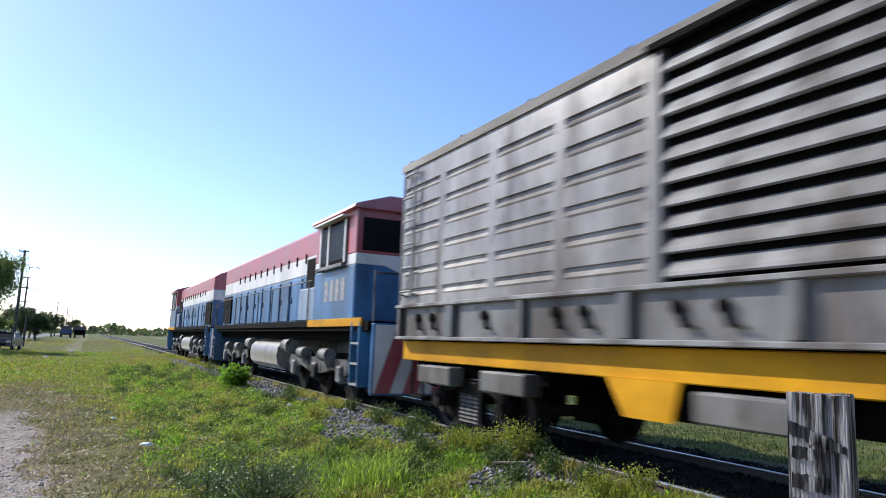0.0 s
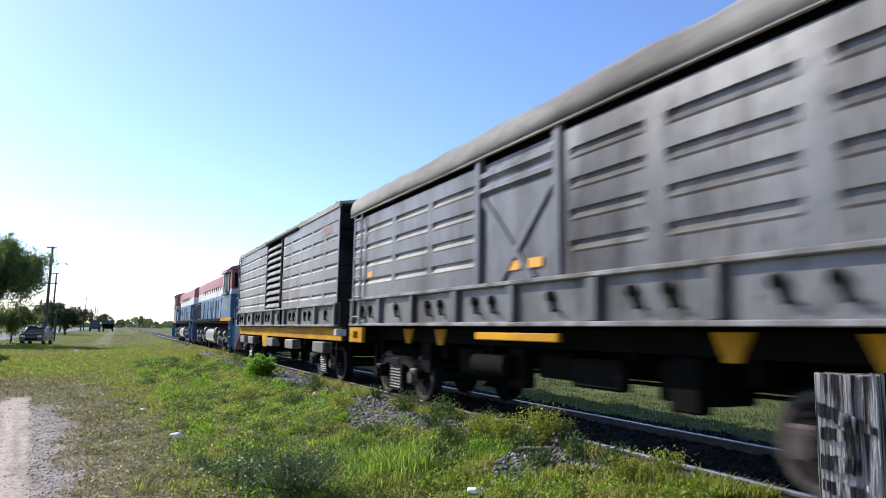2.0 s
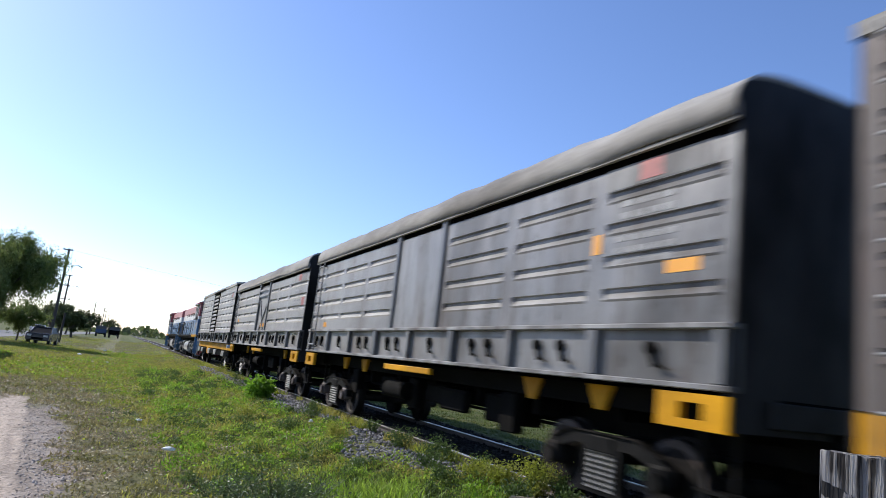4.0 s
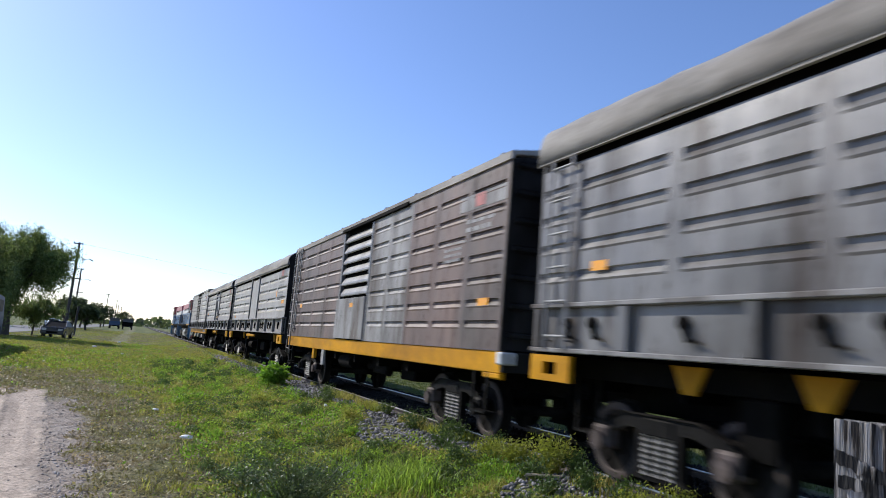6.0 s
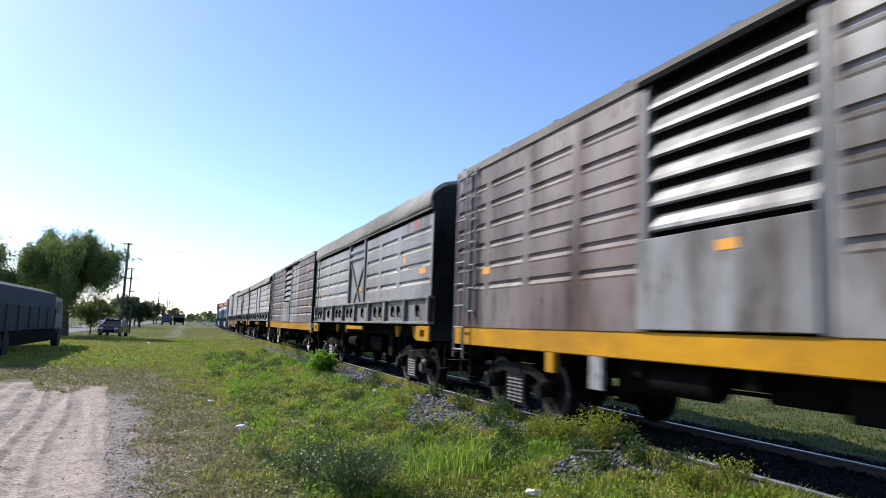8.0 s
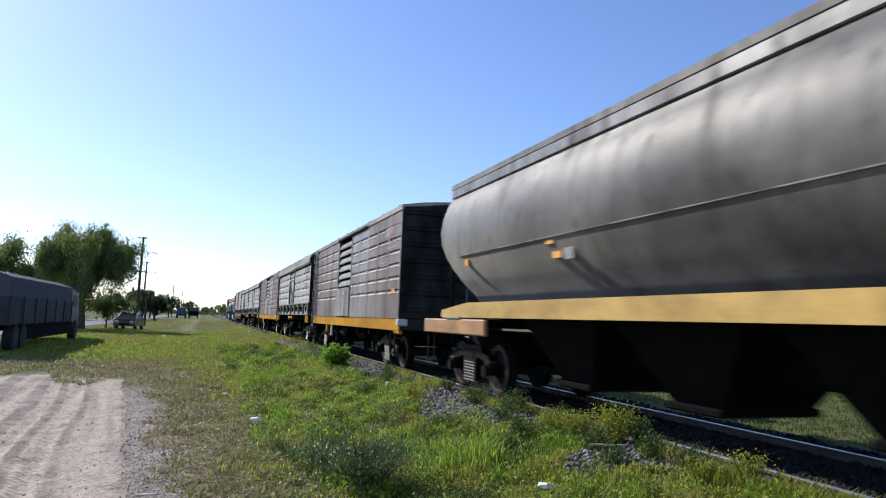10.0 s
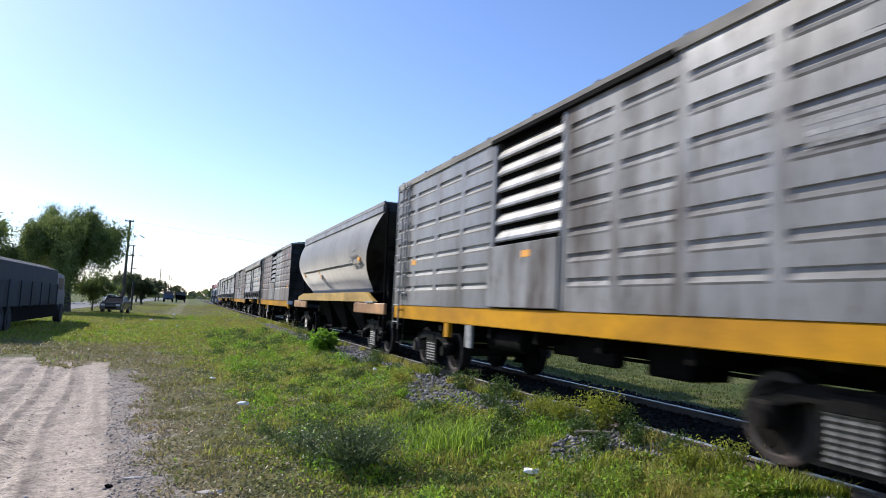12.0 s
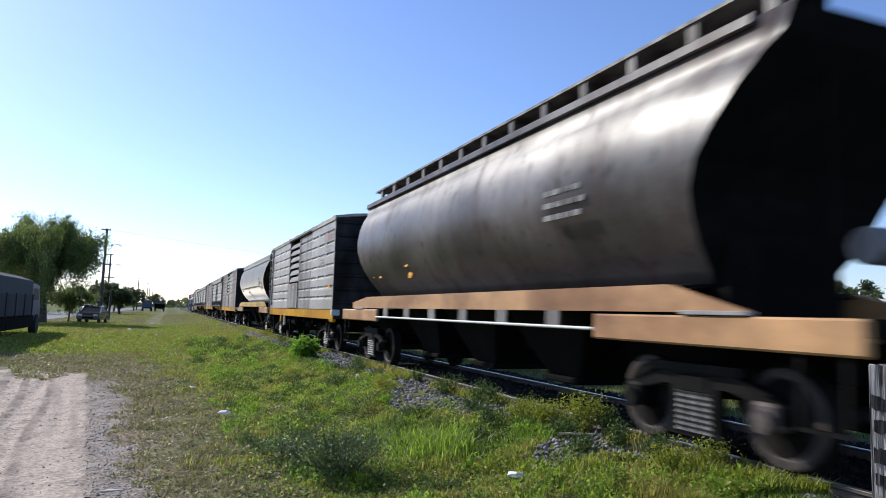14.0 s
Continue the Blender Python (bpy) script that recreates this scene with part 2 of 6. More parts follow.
def leafy(name, a, b, rough=0.55, through=0.25, island=0.35):
    m = material(name, a, rough, 0, 0.15, 1.3, (1, 1, 1), b, 1.0, 0.9, island=island, spec=0.5)
    nt = m.node_tree
    bsdf, out = nt.nodes["Principled BSDF"], nt.nodes["Material Output"]
    tr = nt.nodes.new("ShaderNodeBsdfTranslucent")
    mixer = nt.nodes.new("ShaderNodeMixShader")
    mixer.inputs[0].default_value = through
    nt.links.new(bsdf.inputs["Base Color"].links[0].from_socket, tr.inputs[0])
    nt.links.new(bsdf.outputs[0], mixer.inputs[1])
    nt.links.new(tr.outputs[0], mixer.inputs[2])
    nt.links.new(mixer.outputs[0], out.inputs[0])
    return m


GRASS = leafy("meadow_grass", (0.275, 0.315, 0.04), (0.365, 0.33, 0.085), through=0.55, island=0.4)
# Verge grass, its colour lowered for the shadow of the train.
VERGE = leafy("verge_grass_blades", (0.085, 0.12, 0.023), (0.12, 0.135, 0.034), through=0.4)
GRASS_LUSH = leafy("lush_green_grass", (0.20, 0.36, 0.032), (0.29, 0.40, 0.055), through=0.55, island=0.5)
GRASS_DRY = leafy("dry_trampled_grass", (0.34, 0.28, 0.15), (0.24, 0.225, 0.08), through=0.35)
WEED = leafy("dark_weed_leaves", (0.085, 0.14, 0.03), (0.13, 0.18, 0.045), through=0.4)
WEED_SILVER = leafy("leggy_weed_leaves", (0.10, 0.145, 0.05), (0.16, 0.20, 0.085), rough=0.45, through=0.3, island=0.5)
WEED_BRIGHT = leafy("bright_weed_leaves", (0.18, 0.34, 0.03), (0.15, 0.28, 0.03), through=0.6)
WILLOW = leafy("willow_leaves", (0.155, 0.21, 0.055), (0.205, 0.245, 0.08), through=0.55)
TREE_LEAF = leafy("dark_tree_leaves", (0.07, 0.095, 0.034), (0.10, 0.12, 0.045), through=0.45)
BARK = material("tree_bark", (0.085, 0.068, 0.052), 0.9, 0, 0.3, 6, (1, 1, 0.3), bump=0.6, bump_scale=18)
POLE_WOOD = material("tarred_pole_wood", (0.06, 0.052, 0.047), 0.85, 0, 0.3, 6, (1, 1, 0.15))
WIRE = material("wire_metal", (0.2, 0.2, 0.2), 0.5, 0.5, 0.1, 3)


# ---------------------------------------------------------------- mesh tools
def bx(bm, x0, x1, y0, y1, z0, z1, bevel=0.0):
    vs = [bm.verts.new((x, y, z)) for x in (x0, x1) for y in (y0, y1) for z in (z0, z1)]
    fs = [bm.faces.new([vs[i] for i in q]) for q in ((0, 1, 3, 2), (4, 6, 7, 5), (0, 4, 5, 1), (2, 3, 7, 6), (0, 2, 6, 4), (1, 5, 7, 3))]
    if bevel:
        es = list({e for f in fs for e in f.edges})
        bmesh.ops.bevel(bm, geom=es, offset=bevel, segments=1, affect="EDGES")
    return bm


def rod(bm, a, b, r, seg=8, r2=None, caps=True):
    a, b = Vector(a), Vector(b)
    q = (b - a).to_track_quat("Z", "Y")
    r2 = r if r2 is None else r2
    rings = []
    for c, rr in ((a, r), (b, r2)):
        rings.append([bm.verts.new(c + q @ Vector((rr * math.cos(2 * math.pi * k / seg), rr * math.sin(2 * math.pi * k / seg), 0))) for k in range(seg)])
    for k in range(seg):
        f = bm.faces.new((rings[0][k], rings[0][(k + 1) % seg], rings[1][(k + 1) % seg], rings[1][k]))
        f.smooth = True
    if caps:
        bm.faces.new([bm.verts.new(v.co) for v in rings[0]][::-1])
        bm.faces.new([bm.verts.new(v.co) for v in rings[1]])
    return bm


def prism(bm, pts, a0, a1, axis="y", smooth=False):
    """A closed outline drawn out along an axis. The outline is (x, z) for y, (y, z) for x."""
    place = {"y": lambda p, a: (p[0], a, p[1]), "x": lambda p, a: (a, p[0], p[1])}[axis]
    r0 = [bm.verts.new(place(p, a0)) for p in pts]
    r1 = [bm.verts.new(place(p, a1)) for p in pts]
    k = len(pts)
    for i in range(k):
        f = bm.faces.new((r0[i], r0[(i + 1) % k], r1[(i + 1) % k], r1[i]))
        f.smooth = smooth
    if smooth:
        r0, r1 = [bm.verts.new(v.co) for v in r0], [bm.verts.new(v.co) for v in r1]
    bm.faces.new(r0[::-1])
    bm.faces.new(r1)
    return bm


def mesh_of(name, bm, mat):
    bmesh.ops.recalc_face_normals(bm, faces=bm.faces)
    me = bpy.data.meshes.new(name)
    bm.to_mesh(me)
    bm.free()
    me.materials.append(mat)
    return me


def part(name, bm, mat, parent=None, label="", at=None):
    ob = new(name, mesh_of(name, bm, mat))
    ob.parent = parent
    if at:
        ob.location = at
    if label:
        tagged(ob, label)
    return ob


def B():
    return bmesh.new()


def soup(name, verts, faces, mat):
    me = bpy.data.meshes.new(name)
    me.from_pydata(verts, [], faces)
    me.materials.append(mat)
    return new(name, me)


# ---------------------------------------------------------------- train
CX, RZ, HW = 5.86, 0.44, 1.38        # middle of the track, rail top, half width of a wagon
rng = random.Random(4)
vehicles, wheelsets = [], []


def side_panel(parent, y0, y1, z0, z1, tops, mat, side=-1, deep=0.036, drop=0.105, margin=0.09, hw=HW, name="side_panel"):
    """A pressed steel bay: flat sheet with horizontal grooves, steep above and sloped below, closed at both ends."""
    ys = [y0, y0 + margin, y0 + margin + 0.05, y1 - margin - 0.05, y1 - margin, y1]
    zs, dz = [z0], [0]
    for t in sorted(tops):
        zs += [t - drop - 0.025, t - drop, t - 0.05, t - 0.006, t]
        dz += [0, -0.25, 1, 1, 0]
    zs.append(z1)
    dz.append(0)
    bm = B()
    g = [[bm.verts.new((side * (hw - (deep * d if 2 <= i <= 3 else 0)), y, z)) for i, y in enumerate(ys)] for z, d in zip(zs, dz)]
    for a, b in zip(g, g[1:]):
        for i in range(5):
            bm.faces.new((a[i], a[i + 1], b[i + 1], b[i]))
    # folded edges give the sheet its depth
    rim = [g[0][0], g[0][5], g[-1][5], g[-1][0]]
    back = [bm.verts.new((side * (hw - 0.115), v.co.y, v.co.z)) for v in rim]
    bm.faces.new(back)
    for i in range(2):
        col = [row[0 if i == 0 else 5] for row in g]
        ends = (back[0], back[3]) if i == 0 else (back[1], back[2])
        bm.faces.new([ends[0], *col, ends[1]])
    bm.faces.new([*g[0], back[1], back[0]])
    bm.faces.new([*g[-1], back[2], back[3]])
    return part(name, bm, mat, parent)


def rim_ring(bm, x, r0, r1, side, seg=28):
    """The dusty rolled band round the face of a wheel, a little proud of the disc."""
    loops = [[bm.verts.new((x + side * o, r * math.cos(2 * math.pi * k / seg), r * math.sin(2 * math.pi * k / seg))) for k in range(seg)]
             for r, o in ((r0, -0.004), (r0 + 0.02, 0.014), (r1 - 0.012, 0.014), (r1, -0.004))]
    for p, q in zip(loops, loops[1:]):
        for k in range(seg):
            f = bm.faces.new((p[k], p[(k + 1) % seg], q[(k + 1) % seg], q[k]))
            f.material_index = 1


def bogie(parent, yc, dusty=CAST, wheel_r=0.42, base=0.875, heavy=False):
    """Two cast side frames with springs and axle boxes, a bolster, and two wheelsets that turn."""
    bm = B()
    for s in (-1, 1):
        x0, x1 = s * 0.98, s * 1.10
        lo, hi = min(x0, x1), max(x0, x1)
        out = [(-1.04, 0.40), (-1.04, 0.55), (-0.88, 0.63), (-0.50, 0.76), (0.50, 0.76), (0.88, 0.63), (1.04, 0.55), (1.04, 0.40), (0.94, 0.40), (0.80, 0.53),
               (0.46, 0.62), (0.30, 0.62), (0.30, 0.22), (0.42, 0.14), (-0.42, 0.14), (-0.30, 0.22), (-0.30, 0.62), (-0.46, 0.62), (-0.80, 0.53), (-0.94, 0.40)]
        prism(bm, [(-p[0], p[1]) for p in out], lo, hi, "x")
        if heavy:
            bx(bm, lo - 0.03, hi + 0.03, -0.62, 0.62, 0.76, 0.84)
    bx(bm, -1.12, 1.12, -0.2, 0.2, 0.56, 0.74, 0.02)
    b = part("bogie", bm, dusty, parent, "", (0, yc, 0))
    for s in (-1, 1):
        # Slightly lighter strip, painting a highlight along the top of the side frame.
        cap = B()
        lo, hi = sorted((s * 1.06, s * 1.125))
        top = [(-0.90, 0.625), (-0.52, 0.755), (0.52, 0.755), (0.90, 0.625)]
        prism(cap, top + [(p, z + 0.014) for p, z in reversed(top)], lo, hi, "x")
        part("frame_highlight", cap, WHEEL, b)
        for dy in (-0.17, 0.0, 0.17):
            sp = B()
            last = None
            for k in range(15):
                r = 0.05 if k % 2 else 0.078
                ring = [sp.verts.new((s * 1.06 + r * math.cos(q * 0.7854), dy + r * math.sin(q * 0.7854), 0.19 + k * 0.027)) for q in range(8)]
                if last:
                    for q in range(8):
                        sp.faces.new((last[q], last[(q + 1) % 8], ring[(q + 1) % 8], ring[q]))
                else:
                    sp.faces.new(ring[::-1])
                last = ring
            sp.faces.new(last)
            part("spring", sp, RUBBED, b)
        for e in (-1, 1):
            ab = B()
            bx(ab, s * 1.04 - 0.10, s * 1.04 + 0.10, e * base - 0.13, e * base + 0.13, 0.34, 0.58, 0.03)
            rod(ab, (s * 1.12, e * base, 0.42), (s * 1.19, e * base, 0.42), 0.10, 12)
            part("axle_box", ab, rng.choice((AXLE_CAP, WHEEL, dusty)), b)
    for e in (-1, 1):
        w = B()
        for s in (-1, 1):
            c = s * 0.838
            rod(w, (c - 0.065, 0, 0), (c + 0.065, 0, 0), wheel_r, 28)
            rod(w, (c - s * 0.10, 0, 0), (c - s * 0.06, 0, 0), wheel_r + 0.028, 28)
            rod(w, (c + s * 0.02, 0, 0), (c + s * 0.085, 0, 0), 0.15, 14)
            for k in range(4):
                a = k * math.pi / 2
                rod(w, (c + s * 0.066, 0.25 * math.cos(a), 0.25 * math.sin(a)), (c + s * 0.074, 0.25 * math.cos(a), 0.25 * math.sin(a)), 0.05, 8)
            rim_ring(w, c + s * 0.066, wheel_r * 0.76, wheel_r * 0.985, s)
        rod(w, (-1.0, 0, 0), (1.0, 0, 0), 0.08, 12)
        ob = part("wheelset", w, WHEEL, b, "steel wheels on one axle")
        ob.data.materials.append(WHEEL_RIM)
        wheelsets.append((ob, e * base, wheel_r))
    return b


def coupler(parent, y, s):
    bm = B()
    rod(bm, (0, y, 0.86), (0, y + s * 0.32, 0.86), 0.075, 8)
    bx(bm, -0.14, 0.14, y + s * 0.42 - 0.13, y + s * 0.42 + 0.13, 0.72, 1.0, 0.03)
    part("coupler", bm, BLACK, parent)
    hose = B()
    pts = [(-0.35, y, 0.8), (-0.3, y + s * 0.15, 0.55), (-0.15, y + s * 0.35, 0.48)]
    for a, b in zip(pts, pts[1:]):
        rod(hose, a, b, 0.022, 6)
    part("brake_hose", hose, BLACK, parent)


def ladder(parent, y, z0, z1, side=-1, width=0.42, mat=None, off=0.07, hw=HW):
    bm = B()
    x = side * (hw + off)
    for e in (-1, 1):
        bx(bm, x - 0.012, x + 0.012, y + e * width / 2 - 0.02, y + e * width / 2 + 0.02, z0, z1)
        for z in (z0 + 0.1, z1 - 0.1):
            rod(bm, (x, y + e * width / 2, z), (side * (hw - 0.02), y + e * width / 2, z), 0.014, 6)
    ob = part("ladder", bm, mat or GREY_DARK, parent)
    k = max(int((z1 - z0) / 0.34), 2)
    for i in range(k):
        r = B()
        z = z0 + 0.15 + i * (z1 - z0 - 0.25) / (k - 1)
        rod(r, (x, y - width / 2, z), (x, y + width / 2, z), 0.016, 6)
        part("rung", r, PALE, ob)
    return ob


def mark(parent, y, z, wy, wz, mat, name="reflector", hw=HW, side=-1, out=0.005, label=""):
    bm = B()
    x = side * hw
    bx(bm, min(x, x + side * out), max(x, x + side * out), y - wy / 2, y + wy / 2, z - wz / 2, z + wz / 2)
    return part(name, bm, mat, parent, label)


def lettering(parent, y0, z0, rows, cols, w, h, gap, mat=PALE, hw=HW):
    """Worn writing too small to read: short bars on one line after another."""
    for r in range(rows):
        y = y0
        for c in range(cols):
            bm = B()
            ww = w * rng.uniform(0.5, 1.1)
            bx(bm, -hw - 0.004, -hw + 0.002, y - ww, y, z0 - r * gap - h, z0 - r * gap)
            y -= ww + w * 0.3
            part("worn_lettering", bm, mat, parent)


def emblem(parent, y, z, hw=HW):
    mark(parent, y - 0.1, z + 0.02, 1.5, 0.24, GREY_LIGHT, "emblem_panel", hw, out=0.004)
    mark(parent, y - 0.05, z + 0.03, 0.32, 0.2, RED_MARK, "emblem", hw, out=0.008, label="faded red emblem")
    lettering(parent, y + 0.38, z - 0.24, 2, 4, 0.2, 0.07, 0.13, hw=hw)


def underframe(parent, L, sill_mat, z0=0.98, z1=1.28, hw=HW - 0.015, bogie_in=1.95):
    for s in (-1, 1):
        bm = B()
        lo, hi = sorted((s * hw, s * (hw - 0.10)))
        bx(bm, lo, hi, -L / 2, L / 2, z0, z1, 0.012)
        part("side_sill", bm, sill_mat, parent)
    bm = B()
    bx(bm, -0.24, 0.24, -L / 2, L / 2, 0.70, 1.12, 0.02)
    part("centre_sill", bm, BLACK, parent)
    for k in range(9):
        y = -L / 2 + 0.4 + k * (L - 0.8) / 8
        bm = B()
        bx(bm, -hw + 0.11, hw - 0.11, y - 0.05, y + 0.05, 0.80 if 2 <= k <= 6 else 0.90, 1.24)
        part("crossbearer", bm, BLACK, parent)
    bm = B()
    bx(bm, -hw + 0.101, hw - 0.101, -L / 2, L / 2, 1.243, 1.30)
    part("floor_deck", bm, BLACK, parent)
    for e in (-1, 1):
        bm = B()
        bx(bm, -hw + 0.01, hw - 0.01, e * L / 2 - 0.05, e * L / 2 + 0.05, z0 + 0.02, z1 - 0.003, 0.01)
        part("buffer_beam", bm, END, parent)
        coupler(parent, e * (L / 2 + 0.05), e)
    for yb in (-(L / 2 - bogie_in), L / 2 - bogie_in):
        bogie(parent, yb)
    # Added black boxes that fill the shaded gap under the floor.
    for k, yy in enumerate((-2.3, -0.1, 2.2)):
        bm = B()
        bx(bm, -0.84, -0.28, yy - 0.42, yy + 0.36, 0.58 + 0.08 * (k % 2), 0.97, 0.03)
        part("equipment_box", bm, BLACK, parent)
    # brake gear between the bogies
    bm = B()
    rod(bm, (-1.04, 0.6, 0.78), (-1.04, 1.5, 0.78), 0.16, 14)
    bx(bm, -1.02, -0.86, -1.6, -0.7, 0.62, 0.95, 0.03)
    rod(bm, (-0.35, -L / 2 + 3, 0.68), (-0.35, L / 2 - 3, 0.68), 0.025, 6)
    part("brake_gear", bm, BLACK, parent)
    for e in (-1, 1):
        bm = B()
        for yy in (e * (L / 2 - 0.35), e * (L / 2 - 0.75)):
            bx(bm, -hw + 0.0, -hw + 0.03, yy - 0.02, yy + 0.02, 0.45, z0 + 0.01)
        bx(bm, -hw - 0.02, -hw + 0.16, min(e * (L / 2 - 0.77), e * (L / 2 - 0.33)), max(e * (L / 2 - 0.77), e * (L / 2 - 0.33)), 0.42, 0.45)
        part("step_stirrup", bm, CAST, parent)


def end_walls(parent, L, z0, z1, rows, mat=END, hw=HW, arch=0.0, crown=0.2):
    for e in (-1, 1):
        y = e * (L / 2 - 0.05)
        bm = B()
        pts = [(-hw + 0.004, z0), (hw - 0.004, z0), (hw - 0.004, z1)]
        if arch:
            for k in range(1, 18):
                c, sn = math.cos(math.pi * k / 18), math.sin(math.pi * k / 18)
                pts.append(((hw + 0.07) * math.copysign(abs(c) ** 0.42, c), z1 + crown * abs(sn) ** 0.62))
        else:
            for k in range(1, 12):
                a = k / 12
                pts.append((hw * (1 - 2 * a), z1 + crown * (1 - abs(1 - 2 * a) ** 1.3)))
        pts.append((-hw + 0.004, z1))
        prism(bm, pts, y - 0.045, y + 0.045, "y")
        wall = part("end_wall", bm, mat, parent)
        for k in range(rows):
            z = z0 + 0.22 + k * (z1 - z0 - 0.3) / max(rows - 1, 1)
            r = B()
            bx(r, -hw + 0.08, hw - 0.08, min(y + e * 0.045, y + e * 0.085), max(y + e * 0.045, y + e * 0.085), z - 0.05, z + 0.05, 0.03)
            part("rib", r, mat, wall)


def roof_pitched(parent, L, z, crown=0.2, mat=ROOF, hw=HW):
    bm = B()
    pts = [(-hw - 0.03, z - 0.10), (-hw - 0.03, z + 0.02), (-hw * 0.6, z + crown * 0.62), (0, z + crown), (hw * 0.6, z + crown * 0.62), (hw + 0.03, z + 0.02), (hw + 0.03, z - 0.10),
           (hw - 0.02, z - 0.10), (hw - 0.02, z - 0.03), (0, z + crown - 0.06), (-hw + 0.02, z - 0.03), (-hw + 0.02, z - 0.10)]
    prism(bm, pts, -L / 2 - 0.02, L / 2 + 0.02, "y")
    ob = part("roof", bm, mat, parent)
    for k in range(9):
        r = B()
        y = -L / 2 + 0.3 + k * (L - 0.6) / 8
        rp = [(-hw - 0.03, z + 0.018), (-hw * 0.6, z + crown * 0.62 - 0.005), (0, z + crown - 0.005), (hw * 0.6, z + crown * 0.62 - 0.005), (hw + 0.03, z + 0.018)]
        up = [(p[0], p[1] + 0.03) for p in reversed(rp)]
        prism(r, rp + up, y - 0.03, y + 0.03, "y")
        part("roof_seam", r, mat, ob)


def roof_round(parent, L, z, crown=0.55, hw=HW):
    """A rounded roof whose shoulder rolls out over the side."""
    outer = []
    for k in range(19):
        a = math.pi * k / 18
        c, s = math.cos(a), math.sin(a)
        outer.append((-(hw + 0.09) * math.copysign(abs(c) ** 0.42, c), z + crown * abs(s) ** 0.62))
    inner = [(p[0] * 0.955, max(p[1] - 0.05, z + 0.0)) for p in reversed(outer)]
    bm = B()
    rings, count = [], 46
    shape = outer + inner
    for j in range(count + 1):
        y = (-L / 2 + 0.01) + (L - 0.02) * j / count
        ring = []
        for i, (px, pz) in enumerate(shape):
            edge = 1.0 if abs(px) > hw * 0.9 else 0.35
            d = noise.noise(Vector((px * 1.1 + L * 3.7, y * 1.25, pz * 1.5))) + 0.6 * noise.noise(Vector((px * 2.0, y * 3.1 + L, pz)))
            ring.append(bm.verts.new((px * (1 + 0.012 * edge * d), y, pz + 0.03 * edge * d)))
        rings.append(ring)
    k = len(shape)
    for a, b in zip(rings, rings[1:]):
        for i in range(k):
            bm.faces.new((a[i], a[(i + 1) % k], b[(i + 1) % k], b[i])).smooth = True
    bm.faces.new([bm.verts.new(v.co) for v in rings[0]][::-1])
    bm.faces.new([bm.verts.new(v.co) for v in rings[-1]])
    ob = part("roof", bm, ROOF, parent)
    for e in (-1, 1):
        r = B()
        bx(r, min(e * (hw + 0.03), e * (hw + 0.075)), max(e * (hw + 0.03), e * (hw + 0.075)), -L / 2, L / 2, z - 0.035, z - 0.001)
        part("gutter", r, ROOF, ob)
    hook = B()
    for dy in (0.5, 0.9):
        bx(hook, -0.5, -0.1, L / 2 - dy - 0.02, L / 2 - dy + 0.02, z + crown + 0.02, z + crown + 0.05)
    bx(hook, -0.32, -0.28, L / 2 - 0.95, L / 2 - 0.45, z + crown - 0.04, z + crown + 0.025)
    part("roof_grab_iron", hook, BLACK, ob)


def skirt(parent, L, z0, z1, mat, hw=HW):
    """Lower side: a lip above, a flange below, stakes and the dark lashing hooks between them."""
    for s in (-1, 1):
        bm = B()
        lo, hi = sorted((s * (hw - 0.03), s * (hw - 0.08)))
        bx(bm, lo, hi, -L / 2, L / 2, z0, z1)
        part("lower_side", bm, mat, parent)
        for z, d, name in ((z1 - 0.012, 0.06, "lip"), (z0 + 0.0, 0.055, "bottom_flange")):
            bm = B()
            lo, hi = sorted((s * (hw - 0.08), s * (hw + d)))
            bx(bm, lo, hi, -L / 2, L / 2, z - 0.028, z + 0.024, 0.008)
            part(name, bm, GREY_LIGHT, parent)
    k = 9
    for i in range(k):
        y = L / 2 - 0.12 - i * (L - 0.24) / (k - 1)
        bm = B()
        wdt = 0.085 if i % 2 else 0.06
        bx(bm, -hw - 0.05, -hw + 0.03, y - wdt, y + wdt, z0 + 0.026, z1 - 0.042, 0.01)
        part("stake", bm, GREY_DARK if i % 2 else mat, parent)
    for i in range(k - 1):
        yc = L / 2 - 0.12 - (i + 0.5) * (L - 0.24) / (k - 1)
        for dy in ((0.0,) if i % 3 == 1 else (0.24, -0.24)):
            y = yc + dy
            bm = B()
            zc = (z0 + z1) / 2
            rod(bm, (-hw + 0.03, y, zc + 0.05), (-hw - 0.02, y, zc + 0.05), 0.065, 10)
            rod(bm, (-hw - 0.01, y, zc + 0.04), (-hw - 0.02, y - 0.09, zc - 0.12), 0.028, 6)
            rod(bm, (-hw - 0.02, y - 0.05, zc - 0.08), (-hw - 0.02, y - 0.24, zc - 0.14), 0.014, 6)
            part("lashing_hook", bm, BLACK, parent)


def wagon(name, label, front, rear, group="freight train"):
    L = front - rear
    e = tagged(new(name), label, "freight wagon", group)
    vehicles.append((e, (front + rear) / 2))
    return e, L


